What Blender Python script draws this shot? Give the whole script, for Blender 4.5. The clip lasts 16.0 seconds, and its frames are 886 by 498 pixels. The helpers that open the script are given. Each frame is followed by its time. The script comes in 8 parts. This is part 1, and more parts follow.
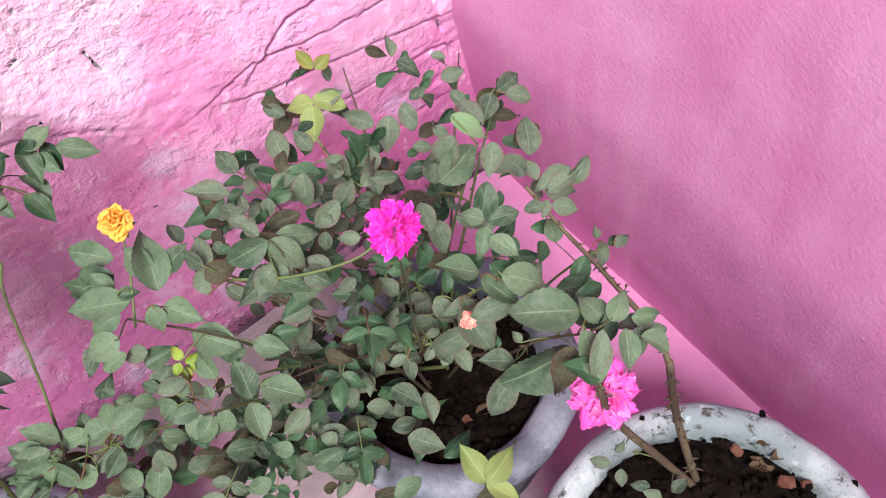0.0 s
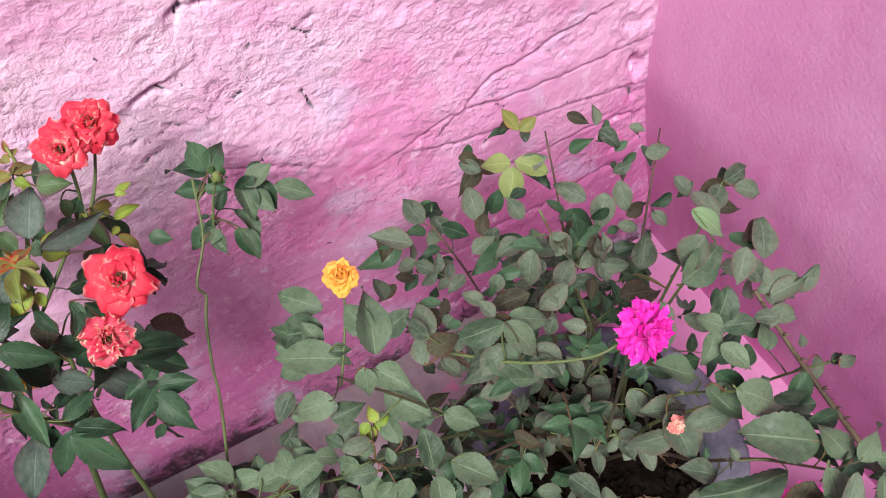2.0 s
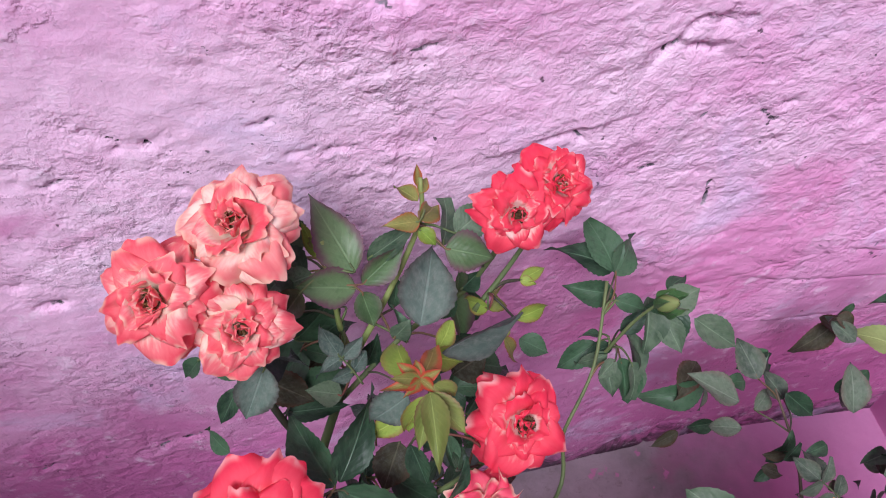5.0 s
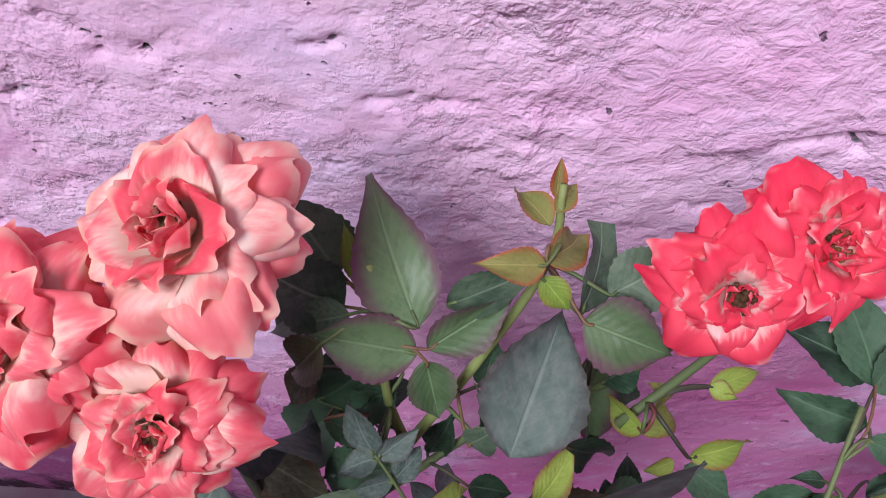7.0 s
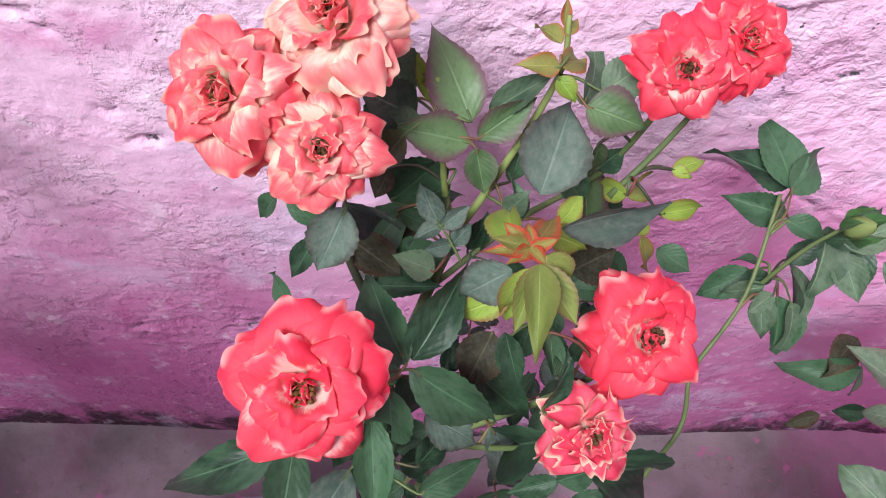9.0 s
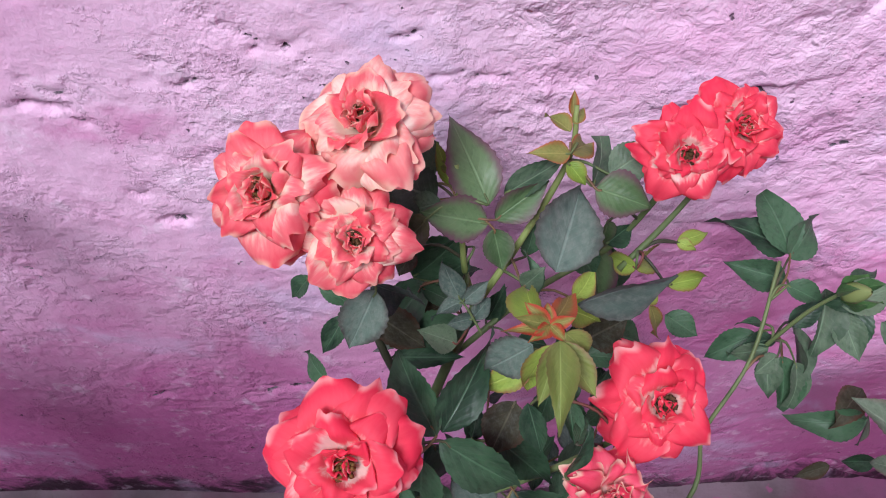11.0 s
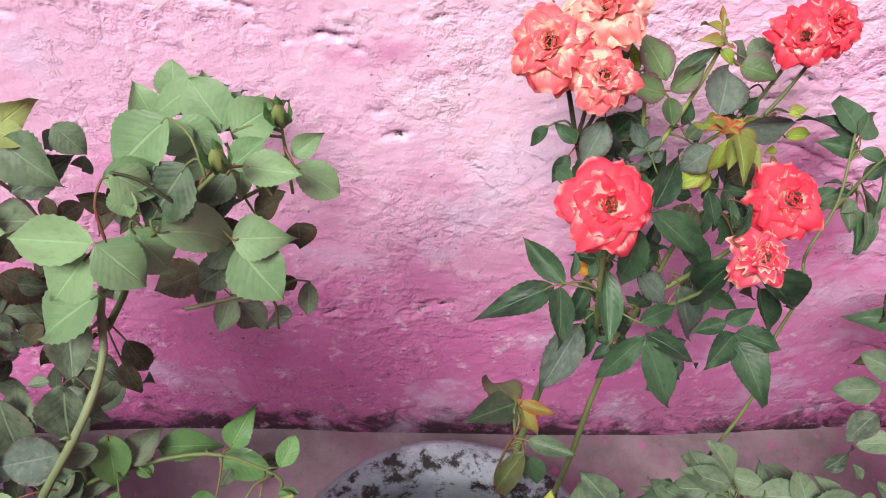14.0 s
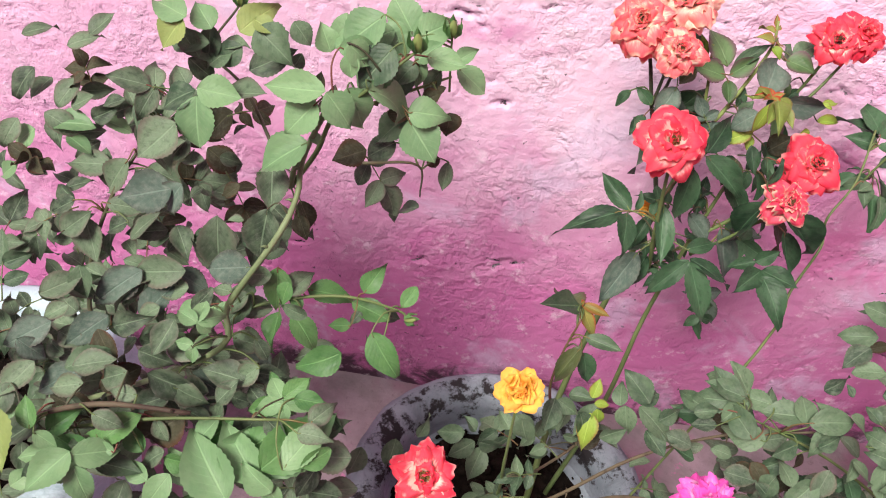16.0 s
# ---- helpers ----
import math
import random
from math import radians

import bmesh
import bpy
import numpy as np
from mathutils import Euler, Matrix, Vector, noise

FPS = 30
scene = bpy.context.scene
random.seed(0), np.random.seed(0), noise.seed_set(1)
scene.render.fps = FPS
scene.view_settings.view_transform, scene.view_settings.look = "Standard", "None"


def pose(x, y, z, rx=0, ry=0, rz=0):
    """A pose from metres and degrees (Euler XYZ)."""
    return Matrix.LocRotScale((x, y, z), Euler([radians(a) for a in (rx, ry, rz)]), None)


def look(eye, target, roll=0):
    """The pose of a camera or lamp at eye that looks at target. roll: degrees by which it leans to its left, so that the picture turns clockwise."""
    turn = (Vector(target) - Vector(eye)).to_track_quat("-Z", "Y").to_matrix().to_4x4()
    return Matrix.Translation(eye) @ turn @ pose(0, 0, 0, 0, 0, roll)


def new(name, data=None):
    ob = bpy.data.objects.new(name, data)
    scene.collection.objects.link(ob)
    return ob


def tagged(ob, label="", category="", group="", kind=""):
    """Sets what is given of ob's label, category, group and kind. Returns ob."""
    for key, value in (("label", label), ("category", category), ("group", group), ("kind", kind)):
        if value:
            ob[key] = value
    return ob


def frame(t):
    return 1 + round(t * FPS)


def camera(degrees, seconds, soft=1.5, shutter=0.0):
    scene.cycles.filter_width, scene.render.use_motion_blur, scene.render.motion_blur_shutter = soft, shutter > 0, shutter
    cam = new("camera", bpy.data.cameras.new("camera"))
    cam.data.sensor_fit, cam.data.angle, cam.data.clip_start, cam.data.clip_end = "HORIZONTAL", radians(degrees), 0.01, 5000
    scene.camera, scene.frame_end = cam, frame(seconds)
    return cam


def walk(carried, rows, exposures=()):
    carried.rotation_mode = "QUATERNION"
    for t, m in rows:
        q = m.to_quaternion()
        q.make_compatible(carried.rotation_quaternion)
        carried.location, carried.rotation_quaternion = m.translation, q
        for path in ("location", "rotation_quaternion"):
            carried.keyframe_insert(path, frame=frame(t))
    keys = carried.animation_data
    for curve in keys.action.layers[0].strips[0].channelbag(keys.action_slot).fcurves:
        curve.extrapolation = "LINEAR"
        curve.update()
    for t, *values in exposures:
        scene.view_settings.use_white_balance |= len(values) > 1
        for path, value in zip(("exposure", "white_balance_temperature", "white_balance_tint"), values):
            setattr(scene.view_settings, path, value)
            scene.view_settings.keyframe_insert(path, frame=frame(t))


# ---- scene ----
cam = camera(57.6, 16.0, soft=1.1)
PATH = [
    (0, (-0.631, -0.928, 1.48), (-0.086, 0.002, -0.205), -8.5),
    (0.5, (-0.619, -0.909, 1.487), (-0.135, 0.085, -0.18), -10.1),
    (1, (-0.62, -0.885, 1.485), (-0.147, 0.121, -0.177), -12.4),
    (1.5, (-0.66, -0.838, 1.486), (-0.192, 0.182, -0.17), -10.3),
    (2, (-0.724, -0.79, 1.49), (-0.298, 0.292, -0.138), -8.1),
    (2.5, (-0.804, -0.748, 1.492), (-0.552, 0.463, -0.079), -8.5),
    (3, (-0.86, -0.695, 1.497), (-0.708, 0.585, -0.032), -6.1),
    (3.2, (-0.887, -0.686, 1.499), (-0.785, 0.619, -0.014), -5.2),
    (5.3, (-1.002, -0.371, 1.315), (-0.55, 0.662, -0.337), 12.6),
    (5.5, (-0.989, -0.354, 1.306), (-0.562, 0.66, -0.364), 12.6),
    (6, (-0.96, -0.306, 1.269), (-0.747, 0.714, -0.438), 7.3),
    (6.5, (-0.944, -0.249, 1.198), (-0.916, 0.724, -0.549), 4.5),
    (7, (-0.941, -0.244, 1.165), (-0.9, 0.754, -0.568), 5.1),
    (7.5, (-0.937, -0.293, 1.152), (-0.856, 0.673, -0.597), 7.7),
    (8, (-0.939, -0.339, 1.158), (-0.805, 0.612, -0.596), 9.6),
    (8.5, (-0.968, -0.384, 1.179), (-0.828, 0.603, -0.555), 8.5),
    (9, (-0.983, -0.405, 1.225), (-0.862, 0.628, -0.483), 7.2),
    (9.2, (-0.986, -0.407, 1.244), (-0.863, 0.651, -0.449), 6.8),
    (11.3, (-1.002, -0.408, 1.266), (-0.898, 0.731, -0.374), 4.4),
    (11.5, (-1.014, -0.432, 1.274), (-0.919, 0.712, -0.363), 4.1),
    (12, (-1.058, -0.498, 1.285), (-0.953, 0.674, -0.332), 4.2),
    (12.5, (-1.093, -0.564, 1.302), (-0.955, 0.651, -0.281), 4.4),
    (13, (-1.107, -0.597, 1.307), (-0.947, 0.624, -0.269), 4.5),
    (13.5, (-1.144, -0.639, 1.315), (-0.993, 0.626, -0.226), 4.5),
    (14, (-1.181, -0.69, 1.321), (-1.063, 0.605, -0.199), 4.8),
    (14.5, (-1.223, -0.804, 1.317), (-1.155, 0.529, -0.172), 5.0),
    (15, (-1.232, -0.902, 1.335), (-1.142, 0.48, -0.108), 5.5),
    (15.5, (-1.232, -0.944, 1.36), (-1.141, 0.477, -0.045), 5.8),
    (16, (-1.237, -0.94, 1.368), (-1.232, 0.454, -0.065), 8.3),
]
EXPOSURES = [(0.0, 0.40, 6500, 8), (1.0, 0.26, 6450, 9), (2.0, 0.06, 6450, 9), (3.0, -0.16, 6200, 17), (5.5, -0.36, 5800, 20), (6.5, -0.40, 5800, 24), (7.0, -0.38, 5800, 22), (7.5, -0.04, 5900, 12), (8.0, 0.28, 6000, 3), (8.5, 0.28, 6050, 2), (9.0, 0.10, 6000, 8), (11.5, -0.30, 5750, 15), (12.0, -0.15, 6200, 11), (13.5, 0.13, 6650, 14), (14.0, 0.20, 6750, 11), (15.5, 0.30, 6900, 8), (16.0, 0.29, 6900, 8)]
walk(cam, [(t, look(eye, target, roll)) for t, eye, target, roll in PATH], EXPOSURES)

# ---- world and light: an overcast day in an open yard ----
world = bpy.data.worlds.new("overcast_sky")
scene.world = world
world.use_nodes = True
_wn = world.node_tree.nodes
_sky = _wn.new("ShaderNodeTexSky")
_sky.sky_type = "NISHITA"
_sky.sun_disc = False
_sky.sun_elevation, _sky.sun_rotation = radians(53), radians(213)
_sky.air_density, _sky.dust_density, _sky.ozone_density = 1.0, 4.0, 1.0
world.node_tree.links.new(_sky.outputs[0], _wn["Background"].inputs[0])
_wn["Background"].inputs[1].default_value = 0.08
_sun = bpy.data.lights.new("sun", "SUN")
_sun.energy, _sun.angle, _sun.color = 4.5, radians(22), (1.0, 0.975, 0.95)
sun = new("sun", _sun)
sun.matrix_world = look((-1.7, -2.6, 4.2), (0, 0, 0))


# ---- materials ----
class Mat:
    """A node material with short helpers for adding and joining nodes."""

    def __init__(self, name, rough=0.6, spec=0.5):
        self.m = bpy.data.materials.new(name)
        self.m.use_nodes = True
        self.t = self.m.node_tree
        self.b = self.t.nodes["Principled BSDF"]
        self.b.inputs["Roughness"].default_value = rough
        self.b.inputs["Specular IOR Level"].default_value = spec

    def add(self, kind, *ins, **kw):
        n = self.t.nodes.new("ShaderNode" + kind)
        if "operation" in kw:
            n.operation = kw["operation"]
        if "use_clamp" in kw:
            n.use_clamp = kw["use_clamp"]
        if "attribute_name" in kw:
            n.attribute_name = kw["attribute_name"]
        for i, v in enumerate(ins):
            if v is not None:
                self.put(n.inputs[i], v)
        return n

    def put(self, socket, v):
        if isinstance(v, bpy.types.Node):
            v = v.outputs[0]
        if isinstance(v, bpy.types.NodeSocket):
            self.t.links.new(v, socket)
        else:
            socket.default_value = (*v, 1) if isinstance(v, tuple) and len(v) == 3 and socket.type == "RGBA" else v

    def math(self, op, a, b=0.0, clamp=False):
        return self.add("Math", a, b, operation=op, use_clamp=clamp)

    def mix(self, fac, a, b, blend="MIX"):
        n = self.t.nodes.new("ShaderNodeMix")
        n.data_type, n.blend_type = "RGBA", blend
        self.put(n.inputs[0], fac), self.put(n.inputs[6], a), self.put(n.inputs[7], b)
        return n.outputs[2]

    def noise(self, where, scale, detail=4.0, rough=0.55, dist=0.0):
        n = self.add("TexNoise", where)
        n.inputs["Scale"].default_value, n.inputs["Detail"].default_value = scale, detail
        n.inputs["Roughness"].default_value, n.inputs["Distortion"].default_value = rough, dist
        return n.outputs[0]

    def step(self, v, lo, hi):
        n = self.t.nodes.new("ShaderNodeMapRange")
        n.interpolation_type = "SMOOTHSTEP"
        self.put(n.inputs[0], v), self.put(n.inputs[1], lo), self.put(n.inputs[2], hi)
        return n.outputs[0]

    def place(self):
        return self.add("TexCoord").outputs["Object"]

    def colour(self, v):
        self.put(self.b.inputs["Base Color"], v)

    def bump(self, height, strength=0.3, distance=0.002, normal=None):
        n = self.add("Bump")
        n.inputs["Strength"].default_value, n.inputs["Distance"].default_value = strength, distance
        self.put(n.inputs["Height"], height)
        if normal:
            self.t.links.new(normal.outputs[0], n.inputs["Normal"])
        self.t.links.new(n.outputs[0], self.b.inputs["Normal"])
        return n

    def thin(self, colour, share):
        """Let some light through, as leaves and petals do."""
        tr = self.add("BsdfTranslucent")
        self.put(tr.inputs[0], colour)
        mx = self.add("MixShader", share)
        self.t.links.new(self.b.outputs[0], mx.inputs[1])
        self.t.links.new(tr.outputs[0], mx.inputs[2])
        self.t.links.new(mx.outputs[0], self.t.nodes["Material Output"].inputs[0])


def leaf_material(name, dark, light, edge=None, dust=0.15, rough=0.5, dust_colour=(0.30, 0.32, 0.27), reach=(0.38, 0.62), share=0.09):
    k = Mat(name, rough, 0.24)
    rnd = k.add("ObjectInfo").outputs["Random"]
    uv = k.add("SeparateXYZ", k.add("TexCoord").outputs["UV"])
    p = k.place()
    across = k.math("ABSOLUTE", k.math("SUBTRACT", uv.outputs[0], 0.5))
    rib = k.step(across, 0.035, 0.008)
    along = k.math("SUBTRACT", k.math("MULTIPLY", uv.outputs[1], 8.0), k.math("MULTIPLY", across, 5.5))
    wave = k.math("ABSOLUTE", k.math("SUBTRACT", k.math("FRACT", along), 0.5))
    vein = k.math("MULTIPLY", k.step(wave, 0.09, 0.0), k.step(across, 0.46, 0.1))
    shift = k.add("VectorMath", p, k.add("CombineXYZ", k.math("MULTIPLY", rnd, 9.0), rnd, rnd), operation="ADD")
    blot = k.noise(shift, 3.0, 3.0)
    c = k.mix(rnd, dark, light)
    c = k.mix(k.math("MULTIPLY", k.step(blot, 0.35, 0.7), 0.55), c, light)
    c = k.mix(k.math("MULTIPLY", k.step(k.noise(shift, 8.0, 5.0, 0.7), 0.48, 0.7), 0.5), c, dark)
    if edge:
        near = k.math("MULTIPLY", k.step(k.math("ADD", across, k.math("MULTIPLY", k.math("SUBTRACT", blot, 0.2), 0.25)), *reach), k.step(rnd, -0.3, 0.6))
        c = k.mix(near, c, edge)
    c = k.mix(k.math("MULTIPLY", k.math("MAXIMUM", rib, k.math("MULTIPLY", vein, 0.34)), 0.42), c, tuple(min(1, v * 1.6 + 0.03) for v in light))
    film = k.math("MULTIPLY", k.step(k.noise(shift, 7.0, 5.0, 0.7), 0.4, 0.75), dust * 1.1)
    c = k.mix(film, c, dust_colour)
    spot = k.math("MULTIPLY", k.step(k.noise(shift, 15.0, 2.0), 0.74, 0.80), 0.5)
    c = k.mix(spot, c, (0.06, 0.04, 0.02))
    k.colour(c)
    k.put(k.b.inputs["Roughness"], k.math("ADD", k.math("MULTIPLY", k.step(k.noise(shift, 3.0, 3.0, 0.6), 0.3, 0.7), 0.18), rough))
    k.bump(k.math("ADD", k.math("MULTIPLY", wave, 0.30), k.math("ADD", k.math("MULTIPLY", rib, -0.7), k.math("MULTIPLY", k.noise(shift, 2.5, 3.0, 0.5), 1.8))), 0.42, 0.0016)
    k.thin(k.mix(0.5, c, tuple(min(1, v * 1.4) for v in light)), share)
    return k.m


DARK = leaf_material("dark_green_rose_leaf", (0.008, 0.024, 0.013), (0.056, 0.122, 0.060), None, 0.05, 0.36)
PURPLE = leaf_material("purple_edged_rose_leaf", (0.044, 0.090, 0.034), (0.105, 0.180, 0.075), (0.110, 0.042, 0.070), 0.03, 0.40, reach=(0.30, 0.62))
GREYLEAF = leaf_material("dull_grey_green_rose_leaf", (0.038, 0.068, 0.052), (0.108, 0.160, 0.125), (0.045, 0.040, 0.035), 0.25, 0.55)
OLIVEYOUNG = leaf_material("yellow_olive_young_leaf", (0.13, 0.17, 0.04), (0.20, 0.25, 0.06), (0.17, 0.10, 0.05), 0.02, 0.42)
REDYOUNG = leaf_material("orange_red_shoot_leaf", (0.15, 0.12, 0.03), (0.22, 0.20, 0.05), (0.36, 0.05, 0.025), 0.0, 0.4, reach=(0.20, 0.48))
MID = leaf_material("green_rose_leaf", (0.026, 0.056, 0.031), (0.125, 0.190, 0.110), None, 0.12, 0.42)
GREY = leaf_material("dusty_grey_green_leaf", (0.022, 0.044, 0.027), (0.120, 0.168, 0.108), (0.12, 0.10, 0.075), 0.22, 0.5)
LGREEN = leaf_material("light_green_rose_leaf", (0.120, 0.230, 0.110), (0.205, 0.345, 0.170), None, 0.08, 0.4, share=0.2)
FGREEN = leaf_material("fresh_green_leaf", (0.046, 0.127, 0.041), (0.102, 0.220, 0.072), None, 0.06, 0.4)
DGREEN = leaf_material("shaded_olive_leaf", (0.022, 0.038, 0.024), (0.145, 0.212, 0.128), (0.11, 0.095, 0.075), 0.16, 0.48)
LIME = leaf_material("yellow_green_young_leaf", (0.160, 0.215, 0.070), (0.240, 0.300, 0.100), None, 0.04, 0.45)
FRESH = leaf_material("bright_young_leaf", (0.140, 0.240, 0.030), (0.260, 0.360, 0.060), (0.200, 0.100, 0.040), 0.02, 0.42)
YOUNG = leaf_material("reddish_young_leaf", (0.13, 0.17, 0.04), (0.26, 0.25, 0.07), (0.38, 0.07, 0.035), 0.02, 0.4)
OLIVE = leaf_material("bronze_olive_leaf", (0.060, 0.080, 0.030), (0.105, 0.130, 0.050), (0.093, 0.043, 0.038), 0.1, 0.4)
# Withered leaves; also puts shade into the pink bush's interior.
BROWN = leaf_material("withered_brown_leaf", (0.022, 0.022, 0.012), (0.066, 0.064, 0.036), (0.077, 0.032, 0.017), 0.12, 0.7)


def petal_material(name, base, middle, tip, rim=None, spread=(0.25, 0.85), share=0.28, rim_share=0.7, swing=0.5):
    k = Mat(name, 0.62, 0.2)
    rnd = k.add("ObjectInfo").outputs["Random"]
    uv = k.add("SeparateXYZ", k.add("TexCoord").outputs["UV"])
    p = k.place()
    shift = k.add("VectorMath", p, k.add("CombineXYZ", k.math("MULTIPLY", rnd, 7.0), rnd, rnd), operation="ADD")
    streak = k.add("VectorMath", shift, (9.0, 1.6, 3.0), operation="MULTIPLY")
    n = k.noise(streak, 2.2, 4.0)
    v = k.math("ADD", uv.outputs[1], k.math("MULTIPLY", k.math("SUBTRACT", n, 0.5), 0.45))
    v = k.math("ADD", v, k.math("MULTIPLY", k.math("SUBTRACT", k.noise(shift, 1.7, 2.0), 0.5), 0.9))
    v = k.math("ADD", v, k.math("MULTIPLY", k.math("SUBTRACT", rnd, 0.5), swing))
    c = k.mix(k.step(v, *spread), base, middle)
    c = k.mix(k.step(v, 0.6, 1.15), c, tip)
    if rim:
        side = k.math("ABSOLUTE", k.math("SUBTRACT", uv.outputs[0], 0.5))
        e = k.math("MAXIMUM", k.step(uv.outputs[1], 0.88, 1.0), k.step(side, 0.43, 0.52))
        c = k.mix(k.math("MULTIPLY", e, k.math("MULTIPLY", k.step(k.noise(shift, 2.5, 2.0), 1.18 - rim_share, 1.36 - rim_share), rim_share)), c, rim)
    k.colour(c)
    k.bump(n, 0.15, 0.001)
    k.thin(c, share)
    return k.m


CORAL = petal_material("coral_petal", (0.90, 0.72, 0.56), (0.87, 0.21, 0.22), (0.80, 0.09, 0.12), (0.90, 0.60, 0.44), (0.38, 0.74), rim_share=0.8, swing=0.46)
PEACH = petal_material("faded_peach_petal", (0.90, 0.76, 0.62), (0.90, 0.42, 0.35), (0.86, 0.22, 0.22), (0.90, 0.66, 0.48), (0.46, 0.90), rim_share=0.85, swing=0.50)
RED = petal_material("coral_red_petal", (0.90, 0.62, 0.54), (0.84, 0.085, 0.125), (0.80, 0.040, 0.085), (0.92, 0.54, 0.49), (0.33, 0.64), rim_share=0.72, swing=0.36)
MAGENTA = petal_material("magenta_petal", (0.86, 0.20, 0.64), (0.87, 0.045, 0.55), (0.83, 0.022, 0.46), (0.88, 0.20, 0.64), (0.1, 0.6))
PALEPINK = petal_material("soft_pink_petal", (0.90, 0.48, 0.74), (0.88, 0.17, 0.58), (0.85, 0.10, 0.50), (0.90, 0.40, 0.70), (0.2, 0.8))
YELLOW = petal_material("golden_yellow_petal", (0.92, 0.56, 0.09), (0.93, 0.60, 0.12), (0.93, 0.46, 0.09), (0.92, 0.36, 0.12))
DRYPETAL = petal_material("dry_petal", (0.86, 0.56, 0.50), (0.80, 0.12, 0.18), (0.74, 0.05, 0.11), (0.82, 0.64, 0.46), (0.15, 0.6), 0.28, 0.9)


def stem_material(name, a, b, rough=0.55):
    k = Mat(name, rough, 0.35)
    p = k.place()
    n = k.noise(p, 60.0, 3.0)
    c = k.mix(k.step(k.noise(p, 9.0, 3.0), 0.35, 0.65), a, b)
    c = k.mix(k.math("MULTIPLY", k.step(n, 0.55, 0.7), 0.5), c, tuple(v * 0.55 for v in a))
    k.colour(c)
    k.bump(n, 0.4, 0.001)
    return k.m


LIMESTEM = stem_material("yellow_green_stem", (0.16, 0.22, 0.06), (0.23, 0.29, 0.09))
PALESTEM = stem_material("pale_green_stem", (0.14, 0.19, 0.09), (0.20, 0.25, 0.13))
GREENSTEM = stem_material("green_rose_stem", (0.085, 0.125, 0.045), (0.135, 0.18, 0.065))
DARKSTEM = stem_material("dark_rose_stem", (0.045, 0.05, 0.03), (0.09, 0.085, 0.045))
WOODSTEM = stem_material("brown_woody_stem", (0.060, 0.042, 0.030), (0.125, 0.100, 0.062), 0.7)
REDSTEM = stem_material("reddish_shoot", (0.15, 0.05, 0.04), (0.16, 0.13, 0.05))
STAMEN = stem_material("brown_stamens", (0.06, 0.03, 0.012), (0.16, 0.08, 0.02), 0.8)


